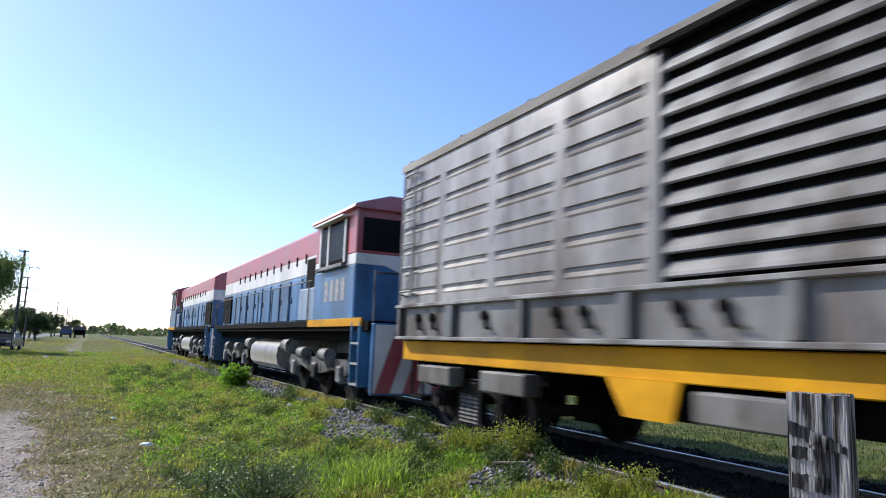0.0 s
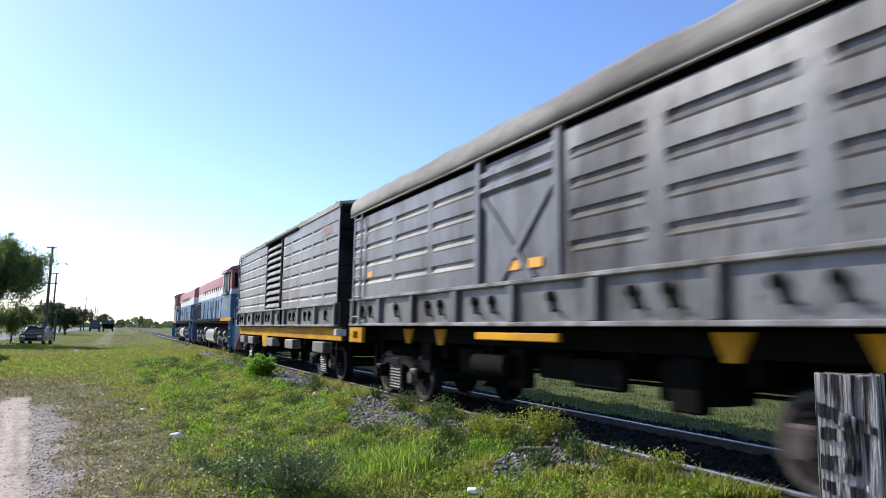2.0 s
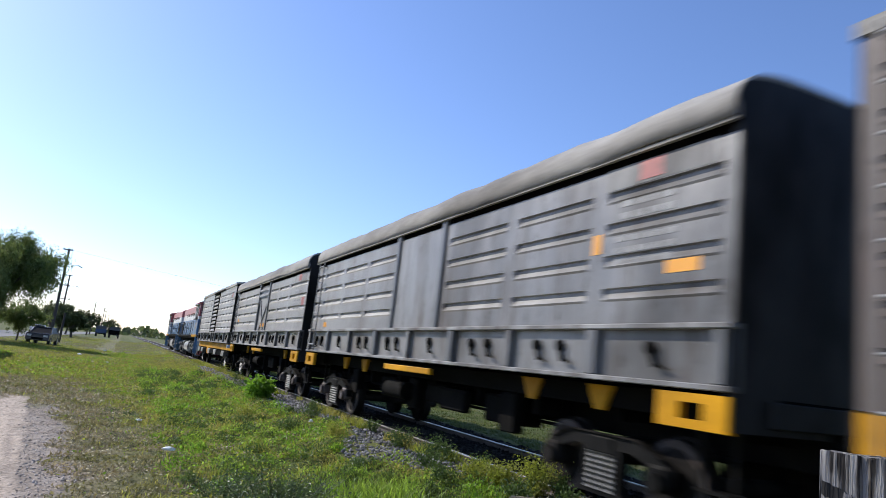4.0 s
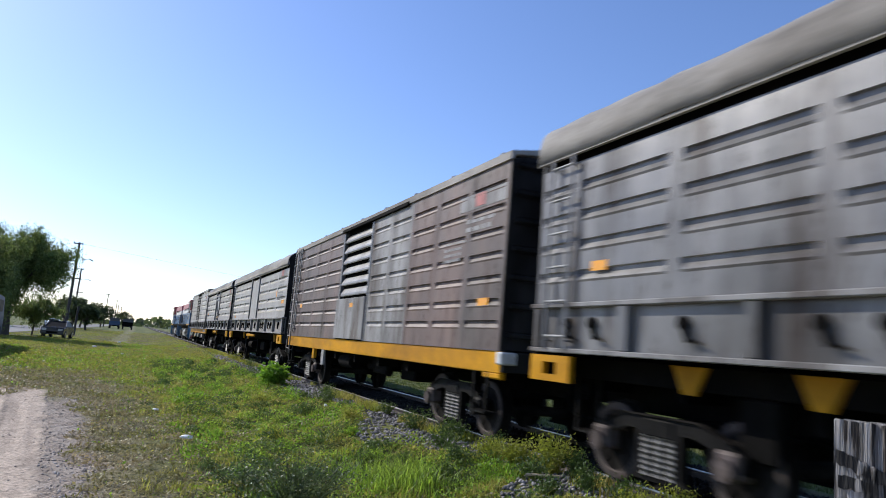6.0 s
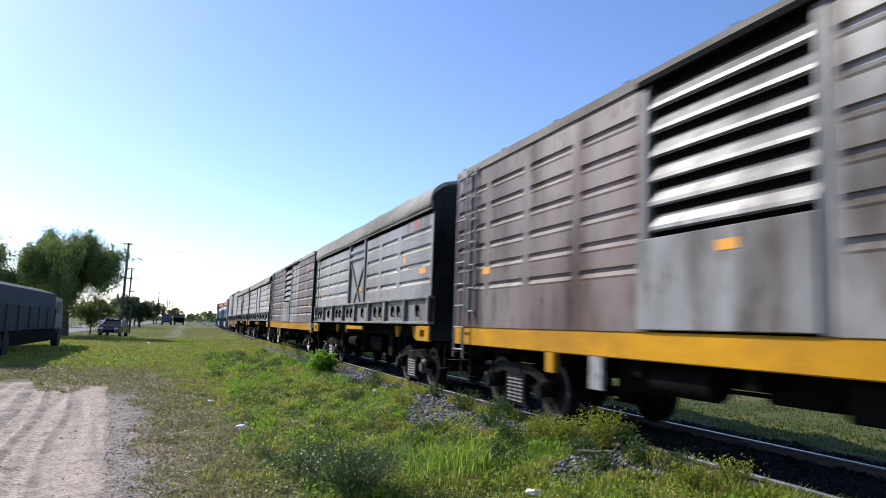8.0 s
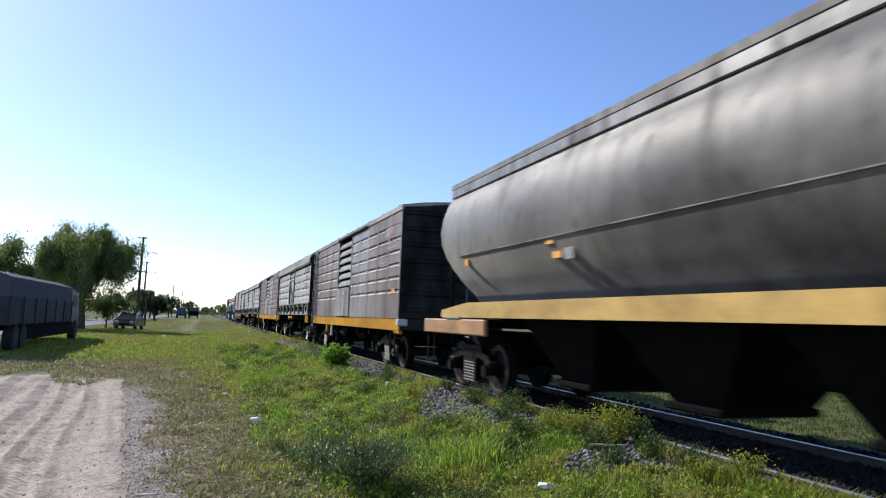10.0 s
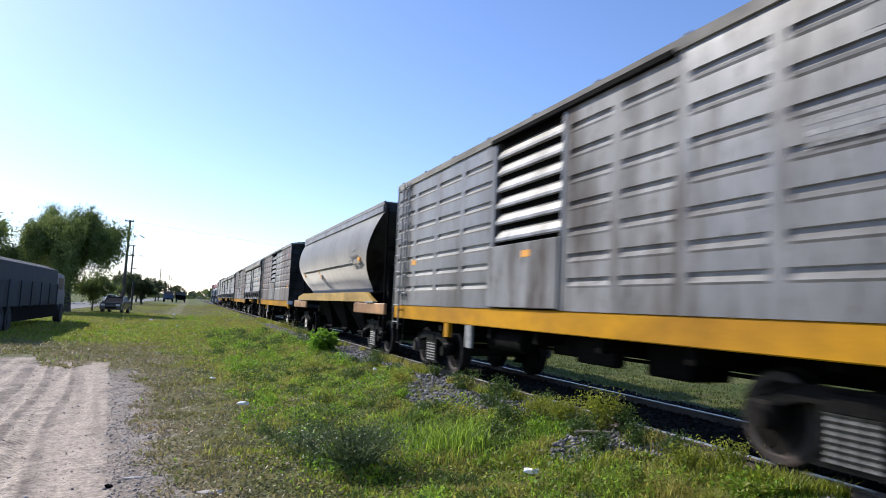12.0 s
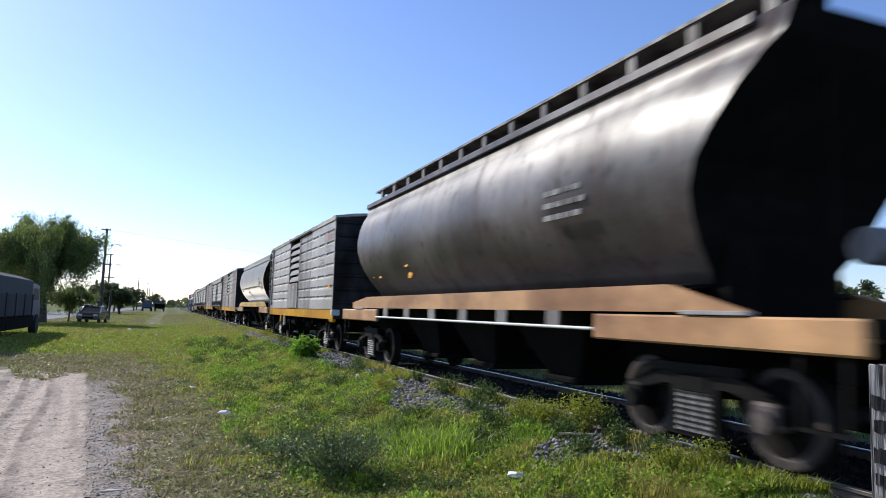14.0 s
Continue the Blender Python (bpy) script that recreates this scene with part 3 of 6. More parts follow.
def louvre_bay(w, y0, y1, z0, z1, mat, plate=None, n=6, plate_top=2.25):
    """The doorway: fat rolled slats set back between dark posts, with a plain plate over the lower part."""
    # Backing is black, so the shade between the slats is painted in.
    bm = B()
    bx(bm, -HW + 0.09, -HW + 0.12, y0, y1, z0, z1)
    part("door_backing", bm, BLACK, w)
    lo = plate_top + 0.06 if plate else z0 + 0.05
    step = (z1 - 0.08 - lo) / n
    for k in range(n):
        zb = lo + k * step
        r = B()
        pts = [(-HW + 0.085, zb + step * 0.12), (-HW + 0.012, zb + step * 0.02), (-HW - 0.004, zb + step * 0.1), (-HW + 0.002, zb + step * 0.26), (-HW + 0.05, zb + step * 0.62), (-HW + 0.085, zb + step * 0.78)]
        prism(r, pts, y0 + 0.07, y1 - 0.07, "y")
        part("door_slat", r, mat, w)
    for y in (y0, y1):
        p = B()
        bx(p, -HW - 0.012, -HW + 0.09, y - 0.05, y + 0.05, z0, z1, 0.01)
        part("door_post", p, GREY_DARK, w)
    if plate:
        p = B()
        bx(p, -HW - 0.035, -HW - 0.005, y0 + 0.05, y1 + 0.12, z0 + 0.02, plate_top, 0.01)
        part("door_plate", p, plate, w)
    rail = B()
    bx(rail, -HW - 0.06, -HW + 0.0, y0 - 2.2, y1 + 0.1, z1 - 0.06, z1 + 0.02, 0.01)
    part("door_rail", rail, BLACK, w)


def boxcar(label, front, rear, mat, door, door_b, tops, marks=True, low=1.28, plate_top=2.25):
    w, L = wagon("boxcar", label, front, rear)
    h = L / 2
    z1 = 3.97
    underframe(w, L, YELLOW)
    f1, f2, f3 = h - 0.405 * L, h - 0.565 * L, h - 0.735 * L
    def bays(a, b, n, m):
        for i in range(n):
            y1, y0 = a - (a - b) * i / n, a - (a - b) * (i + 1) / n
            side_panel(w, y0, y1, low, z1, tops, m)
    bays(h - 0.03, f1 + 0.05, 4, mat)
    louvre_bay(w, f2, f1, low, z1, door, GREY_LIGHT, plate_top=plate_top)
    bays(f2 - 0.05, f3, 2, door_b)
    bays(f3, -h + 0.03, 3, mat)
    bm = B()
    bx(bm, HW - 0.08, HW, -h, h, low, z1)
    part("far_side", bm, mat, w)
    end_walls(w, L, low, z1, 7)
    roof_pitched(w, L, 4.05)
    ladder(w, h - 0.42, 0.75, 4.0)
    ladder(w, h - 0.85, 1.4, 4.0, width=0.22, off=0.04)
    if marks:
        mark(w, h - 1.38, 2.2, 0.3, 0.11, REFLECT)
        mark(w, -h + 0.6, 1.96, 0.32, 0.12, REFLECT)
        emblem(w, -h + 0.95, 3.5)
        lettering(w, -h + 2.1, 2.95, 4, 5, 0.13, 0.045, 0.09)
        mark(w, f1 - 1.2, 2.08, 0.26, 0.1, REFLECT, hw=HW + 0.035)
    bm = B()
    bx(bm, -HW + 0.02, -HW + 0.12, -h, -h + 0.5, 0.90, 0.99, 0.02)
    part("jacking_pad", bm, YELLOW, w)
    bm = B()
    bx(bm, -HW + 0.02, -HW + 0.10, h - 3.55, h - 3.35, 0.72, 0.98)
    part("sill_bracket", bm, YELLOW, w)
    bm = B()
    bx(bm, -HW + 0.0, -HW + 0.05, h - 4.7, h - 4.45, 0.60, 0.98)
    part("data_plate", bm, PALE, w)
    bm = B()
    bx(bm, -HW - 0.05, -HW + 0.2, -h - 0.14, -h + 0.02, 1.10, 1.27, 0.02)
    part("corner_step", bm, WHITE, w)
    # hand brake wheel and rods on the end wall
    bm = B()
    y = -h - 0.06
    for k in range(14):
        a, b = 2 * math.pi * k / 14, 2 * math.pi * (k + 1) / 14
        rod(bm, (0.35 + 0.24 * math.cos(a), y - 0.08, 2.95 + 0.24 * math.sin(a)), (0.35 + 0.24 * math.cos(b), y - 0.08, 2.95 + 0.24 * math.sin(b)), 0.016, 5)
    rod(bm, (0.35, y, 2.95), (0.35, y - 0.1, 2.95), 0.03, 8)
    rod(bm, (0.11, y - 0.08, 2.95), (0.59, y - 0.08, 2.95), 0.012, 5)
    rod(bm, (0.35, y, 1.2), (0.35, y, 2.9), 0.02, 6)
    part("brake_wheel", bm, RUBBED, w)
    return w


def stake_boxcar(label, front, rear):
    """The first wagon: grooved upper side, staked lower side, fat slatted door."""
    w, L = wagon("boxcar", label, front, rear)
    h = L / 2
    z0, z1 = 1.83, 4.08
    tops = [3.77 - 0.335 * k for k in range(6)]
    underframe(w, L, YELLOW, 0.97, 1.28, HW - 0.12)
    f1, f2, f3 = h - 5.8, h - 8.1, h - 10.65
    for a, b, n, m in ((h - 0.03, f1 + 0.05, 4, GREY_WARM), (f2 - 0.25, f3, 2, GREY_WARM), (f3, -h + 0.03, 3, GREY_SOOT)):
        for i in range(n):
            side_panel(w, a - (a - b) * (i + 1) / n, a - (a - b) * i / n, z0, z1, tops, m)
    louvre_bay(w, f2, f1, z0, z1, GREY_LIGHT, None, 10)
    bm = B()
    bx(bm, -HW - 0.03, -HW + 0.08, f2 - 0.25, f2 - 0.05, 1.26, z1, 0.01)
    part("door_post", bm, BLACK, w)
    bm = B()
    bx(bm, HW - 0.08, HW, -h, h, 1.28, z1)
    part("far_side", bm, GREY, w)
    skirt(w, L, 1.32, 1.83, GREY_WORN)
    end_walls(w, L, 1.28, z1, 7)
    roof_pitched(w, L, 4.16)
    ladder(w, h - 0.42, 1.9, 4.05)
    emblem(w, -h + 1.0, 3.6)
    bm = B()
    prism(bm, [(h - 5.0, 0.98), (h - 5.95, 0.98), (h - 5.85, 0.62), (h - 5.25, 0.62)], -HW + 0.09, -HW + 0.118, "x")
    part("sill_bracket", bm, YELLOW, w)
    for y in (h - 1.25, h - 3.1, h - 6.6, h - 9.4, -h + 1.7):
        bm = B()
        bx(bm, -HW + 0.02, -HW + 0.28, y - 0.55, y + 0.45, 0.66, 0.92, 0.02)
        part("sill_box", bm, GREY_WORN, w)
    bm = B()
    bx(bm, -HW - 0.05, -HW + 0.2, -h - 0.14, -h + 0.02, 1.08, 1.24, 0.02)
    part("corner_step", bm, WHITE, w)
    return w


def round_boxcar(label, front, rear, door="cross", mat=GREY, marks=2, front_mark=(1.15, 2.33), crown=0.52):
    w, L = wagon("boxcar", label, front, rear)
    h = L / 2
    z0, z1 = 1.86, 3.55
    tops = [3.31, 2.96, 2.61, 2.26]
    underframe(w, L, BLACK, 1.04, 1.28, HW - 0.45)
    f1, f2 = h - 0.43 * L, h - 0.575 * L
    side_panel(w, h - 0.78, h - 0.03, z0, z1, tops, mat, margin=0.04, deep=0.042, drop=0.118)
    for i in range(3):
        a, b = h - 0.78, f1 + 0.06
        side_panel(w, a - (a - b) * (i + 1) / 3, a - (a - b) * i / 3, z0, z1, tops, mat, deep=0.042, drop=0.118)
    a, b = f2 - 0.08, -h + 0.03
    cuts = (a, a - (a - b) * 0.27, a - (a - b) * 0.57, b) if door == "cross" else (a, a - (a - b) * 0.36, a - (a - b) * 0.68, b)
    for y1, y0 in zip(cuts, cuts[1:]):
        side_panel(w, y0, y1, z0, z1, tops, mat, margin=0.13, deep=0.042, drop=0.118)
    # black strip set back under the eaves, painting in their shade
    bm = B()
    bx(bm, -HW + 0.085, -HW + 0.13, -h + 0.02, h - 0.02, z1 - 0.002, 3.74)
    part("eave_shade", bm, BLACK, w)
    if door == "cross":
        bm = B()
        bx(bm, -HW + 0.03, -HW + 0.07, f2, f1, z0, z1)
        dr = part("door", bm, mat, w, "steel door with crossed braces")
        for k in range(2):
            r = B()
            zb = z1 - 0.05 - 0.2 * (k + 1)
            prism(r, [(-HW + 0.03, zb), (-HW - 0.03, zb + 0.05), (-HW - 0.03, zb + 0.12), (-HW + 0.03, zb + 0.15)], f2 + 0.1, f1 - 0.05, "y")
            part("door_slat", r, mat, dr)
        zt, zb2 = z1 - 0.5, z0 + 0.02
        for ya, yb in ((f1 - 0.10, f2 + 0.55), (f2 + 0.10, f1 - 0.55)):
            r = B()
            va, vb = Vector((-HW + 0.015, ya, zt)), Vector((-HW + 0.015, yb, zb2))
            d = (vb - va).normalized()
            n = d.cross(Vector((1, 0, 0))).normalized() * 0.05
            vs = [r.verts.new(p + q + Vector((o, 0, 0))) for o in (-0.02, 0.02) for p, q in ((va, n), (va, -n), (vb, -n), (vb, n))]
            r.faces.new(vs[:4])
            r.faces.new(vs[4:][::-1])
            for i in range(4):
                r.faces.new((vs[i], vs[i + 4], vs[(i + 1) % 4 + 4], vs[(i + 1) % 4]))
            part("door_brace", r, GREY_DARK, dr)
    else:
        bm = B()
        bx(bm, -HW + 0.0, -HW + 0.05, f2, f1 + 0.0, z0, z1, 0.01)
        part("door", bm, mat, w, "plain flat steel door")
    for y in (f1, f2):
        p = B()
        bx(p, -HW - 0.04, -HW + 0.06, y - 0.07, y + 0.07, z0, 3.7, 0.01)
        part("door_post", p, GREY_DARK, w)
    bm = B()
    bx(bm, HW - 0.08, HW, -h, h, 1.28, 3.66)
    part("far_side", bm, mat, w)
    skirt(w, L, 1.34, 1.87, mat)
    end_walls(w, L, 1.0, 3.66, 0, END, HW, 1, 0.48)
    roof_round(w, L, 3.66, crown)
    ladder(w, h - 0.55, 1.35, 3.62)
    # yellow members
    bm = B()
    bx(bm, -HW - 0.02, -HW + 0.05, f2 + 0.02, f1 + 0.05, 1.13, 1.23, 0.01)
    part("door_sill", bm, YELLOW, w)
    for e in (-1, 1):
        bm = B()
        y = e * (h - 0.42)
        for a, b, c, d in ((y - 0.4, y - 0.14, 0.98, 1.28), (y + 0.14, y + 0.4, 0.98, 1.28), (y - 0.14, y + 0.14, 0.98, 1.06), (y - 0.14, y + 0.14, 1.2, 1.28)):
            bx(bm, -HW - 0.03, -HW + 0.04, a, b, c, d)
        part("jacking_bracket", bm, YELLOW, w, "yellow bracket with a square hole")
        for yy in (e * (h - 2.2), e * (h - 3.6)):
            bm = B()
            prism(bm, [(yy - 0.22, 1.27), (yy + 0.22, 1.27), (yy + 0.08, 1.0), (yy - 0.08, 1.0)], -HW + 0.40, -HW + 0.445, "x")
            part("sill_gusset", bm, YELLOW, w)
    for y in (h - 3.0, 0.6, -h + 4.2):
        bm = B()
        bx(bm, -HW + 0.42, -HW + 0.6, y - 0.2, y + 0.2, 0.5, 1.03, 0.02)
        part("sill_box", bm, BLACK, w)
    mark(w, h - front_mark[0], front_mark[1], 0.26, 0.11, REFLECT)
    if marks == 2:
        mark(w, -h + 0.42, 2.72, 0.3, 0.26, RED_MARK, "faded_plate")
    else:
        mark(w, -h + 0.62, 2.42, 0.42, 0.13, REFLECT)
        mark(w, -h + 1.9, 2.75, 0.14, 0.22, REFLECT)
    for y in ((f1 + f2) / 2 + 0.05, (f1 + f2) / 2 - 0.45)[2 - marks:]:
        mark(w, y, 2.08 if marks == 2 else 2.26, 0.30, 0.12, REFLECT, hw=HW - 0.012)
    emblem(w, -h + 1.15, 3.42)
    lettering(w, -h + 1.6, 2.8, 3, 5, 0.17, 0.06, 0.12)
    return w


def hopper(label, front, rear, mat, board=False):
    w, L = wagon("hopper_wagon", label, front, rear)
    h = L / 2
    half = [(-1.14, 3.98), (-1.16, 3.74), (-1.26, 3.57), (-1.35, 3.32), (-1.40, 3.02), (-1.395, 2.76), (-1.335, 2.50), (-1.22, 2.24), (-1.05, 1.98), (-0.86, 1.76), (-0.76, 1.58)]

    def end(z, e):
        if board:
            return 0.75 + (1.0 * min(max(3.85 - z, 0) / 1.2, 1) + 0.3 * max(2.65 - z, 0) if e < 0 else 0.65 + 0.3 * max(2.9 - z, 0))
        t = min(max((3.72 - z) / 2.1, 0), 1)
        return 1.15 + 2.3 * t ** 1.25 if e < 0 else 0.95 + 0.7 * min(max((2.9 - z) / 1.2, 0), 1)

    bm = B()
    rings = []
    for f in (1, 0.55, 0.1, -0.35, -0.7, -1):
        rings.append([bm.verts.new((x, (h - end(z, 1)) * (1 + f) / 2 - (h - end(z, -1)) * (1 - f) / 2, z)) for x, z in half + [(-x, z) for x, z in reversed(half)]])
    k = len(rings[0])
    for a, b in zip(rings, rings[1:]):
        for i in range(k):
            fc = bm.faces.new((a[i], a[(i + 1) % k], b[(i + 1) % k], b[i]))
            fc.smooth = i != k // 2 - 1 and i != k - 1
    body = part("body", bm, mat, w)
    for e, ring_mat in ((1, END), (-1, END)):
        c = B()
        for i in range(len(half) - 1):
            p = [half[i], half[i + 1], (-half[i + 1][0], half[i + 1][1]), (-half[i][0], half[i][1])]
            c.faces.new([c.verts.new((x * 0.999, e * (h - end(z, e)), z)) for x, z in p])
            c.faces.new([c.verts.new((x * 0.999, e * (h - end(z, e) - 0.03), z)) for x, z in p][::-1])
        # Sheets coloured near-black: the shade on the wagon ends is painted in.
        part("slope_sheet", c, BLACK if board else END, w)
    nose = 1.42 if board else 0.95
    bm = B()
    for s in (-1, 1):
        lo, hi = sorted((s * 1.13, s * 1.20))
        bx(bm, lo, hi, -h + 1.15, h - nose, 3.90, 4.02, 0.015)
    bx(bm, -1.14, 1.14, -h + 1.15, h - nose, 3.96, 4.0)
    part("top_chord", bm, mat, w)
    # yellow side sill, with the end platforms a step below it
    for s in (-1, 1):
        lo, hi = sorted((s * 1.26, s * 1.36))
        bm = B()
        prism(bm, [(-h + 1.05, 1.33), (-h + 2.1, 1.60), (h - 2.4, 1.60), (h - 1.05, 1.47), (h - 1.05, 1.33)], lo, hi, "x")
        part("side_sill", bm, YELLOW_DULL if board else YELLOW_DUSTY, w)
        bm = B()
        prism(bm, [(s * 0.72, 1.60), (s * 1.30, 1.54), (s * 1.30, 1.585), (s * 0.74, 1.64)], -h + 2.1, h - 2.2, "y")
        part("sill_cover", bm, CAST, w)
        for e in (-1, 1):
            bm = B()
            bx(bm, min(s * 1.30, s * 1.38), max(s * 1.30, s * 1.38), min(e * (h - 3.3), e * (h - 0.02)), max(e * (h - 3.3), e * (h - 0.02)), 1.02, 1.30, 0.02)
            part("platform_beam", bm, YELLOW_DULL, w)
            bm = B()
            bx(bm, min(s * 1.30, s * 1.40), max(s * 1.30, s * 1.40), e * (h - 1.6) - 0.55, e * (h - 1.6) + 0.25, 1.305, 1.345, 0.005)
            part("platform_edge", bm, PALE, w)
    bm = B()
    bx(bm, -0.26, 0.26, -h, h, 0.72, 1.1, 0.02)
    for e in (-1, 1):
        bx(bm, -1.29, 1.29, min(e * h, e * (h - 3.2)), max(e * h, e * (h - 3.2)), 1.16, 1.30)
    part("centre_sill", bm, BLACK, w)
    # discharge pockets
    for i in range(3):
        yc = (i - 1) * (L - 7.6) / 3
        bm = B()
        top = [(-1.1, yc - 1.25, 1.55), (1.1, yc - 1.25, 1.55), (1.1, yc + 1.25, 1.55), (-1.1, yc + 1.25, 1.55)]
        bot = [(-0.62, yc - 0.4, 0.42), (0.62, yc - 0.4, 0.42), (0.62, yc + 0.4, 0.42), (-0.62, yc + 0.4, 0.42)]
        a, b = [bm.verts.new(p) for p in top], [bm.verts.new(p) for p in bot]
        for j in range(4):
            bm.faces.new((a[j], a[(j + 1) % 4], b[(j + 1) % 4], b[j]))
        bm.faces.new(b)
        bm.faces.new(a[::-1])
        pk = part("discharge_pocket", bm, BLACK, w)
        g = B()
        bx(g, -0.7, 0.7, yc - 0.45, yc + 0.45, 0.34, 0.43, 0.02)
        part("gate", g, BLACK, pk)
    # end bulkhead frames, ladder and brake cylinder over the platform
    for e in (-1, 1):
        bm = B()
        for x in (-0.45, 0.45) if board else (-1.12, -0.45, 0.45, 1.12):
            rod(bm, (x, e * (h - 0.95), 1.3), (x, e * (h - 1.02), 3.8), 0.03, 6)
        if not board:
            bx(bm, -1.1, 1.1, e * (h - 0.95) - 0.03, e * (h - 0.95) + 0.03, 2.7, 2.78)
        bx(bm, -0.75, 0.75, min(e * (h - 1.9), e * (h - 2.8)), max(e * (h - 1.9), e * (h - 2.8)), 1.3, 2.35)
        # Frames take the same painted end shade, as plain black.
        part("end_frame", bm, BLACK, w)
        bm = B()
        rod(bm, (-0.3, e * (h - 0.8), 1.95), (0.5, e * (h - 0.8), 1.95), 0.17, 12)
        rod(bm, (0.5, e * (h - 0.8), 1.95), (0.75, e * (h - 0.8), 1.95), 0.05, 8)
        bx(bm, 0.75, 1.05, e * (h - 0.8) - 0.12, e * (h - 0.8) + 0.12, 1.8, 2.1, 0.02)
        part("brake_cylinder", bm, GREY_DARK, w)
        coupler(w, e * h, e)
        bogie(w, e * (h - 2.0), CAST, 0.44, 0.875, True)
        bm = B()
        bx(bm, -1.36, -1.30, e * (h - 0.4) - 0.22, e * (h - 0.4) + 0.22, 0.44, 0.47)
        for d in (-0.2, 0.2):
            bx(bm, -1.34, -1.32, e * (h - 0.4) + d - 0.015, e * (h - 0.4) + d + 0.015, 0.44, 1.03)
        part("step_stirrup", bm, CAST, w)
    if board:
        bm = B()
        bx(bm, -1.02, -0.4, -h + 1.0, h - 1.6, 4.32, 4.36)
        part("running_board", bm, RUBBED, w)
        n = 13
        for i in range(n):
            y = -h + 1.1 + i * (L - 3.2) / (n - 1)
            r = B()
            bx(r, -1.0, -0.94, y - 0.07, y + 0.07, 3.99, 4.32)
            part("board_bracket", r, HOPPER, w)
        r = B()
        bx(r, -0.5, -0.42, -h + 1.0, h - 1.6, 3.99, 4.32)
        part("hatch_coaming", r, BLACK, w)
        r = B()
        rod(r, (-1.38, -h + 3.3, 1.13), (-1.38, h - 3.3, 1.13), 0.02, 8)
        part("hand_rail", r, WHITE, w)
        for i in range(6):
            y = -h + 4.2 + i * (L - 8.2) / 5
            r = B()
            bx(r, -1.37, -1.345, y - 0.16, y + 0.16, 1.15, 1.33)
            part("rail_plate", r, GREY_WARM, w)
        for y, z, a in ((h - 2.1, 2.15, 0.13), (h - 2.7, 2.12, 0.16), (h - 4.9, 2.28, 0.2), (h - 4.9, 2.05, 0.22)):
            mark(w, y, z, a, 0.12, REFLECT, hw=1.20 if z > 2.2 else 1.10, out=0.03)
        lettering(w, -h + 4.4, 2.86, 3, 4, 0.22, 0.07, 0.16, RUBBED, 1.405)
    else:
        for y, z, a in ((h - 2.2, 2.35, 0.14), (h - 5.4, 2.45, 0.22), (h - 5.5, 2.25, 0.24), (-h + 3.0, 2.55, 0.26)):
            mark(w, y, z, a, 0.12, REFLECT, hw=1.345 if z > 2.5 else (1.27 if z > 2.3 else 1.20), out=0.04)
        mark(w, h - 5.85, 2.28, 0.24, 0.26, PALE, "label_plate", hw=1.22, out=0.03)
        lettering(w, -h + 4.1, 2.86, 3, 4, 0.22, 0.07, 0.15, GREY_LIGHT, 1.402)
        r = B()
        bx(r, -1.345, -1.30, -h + 4.0, h - 1.9, 2.475, 2.49)
        part("body_seam", r, RUBBED, w)
        r = B()
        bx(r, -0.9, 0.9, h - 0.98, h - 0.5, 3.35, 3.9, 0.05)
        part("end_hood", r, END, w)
        r = B()
        bx(r, -1.21, -1.165, -h + 1.2, h - 1.0, 3.73, 3.895, 0.01)
        part("top_fascia", r, GREY_WARM, w, "dirty light grey band along the top")
    return w


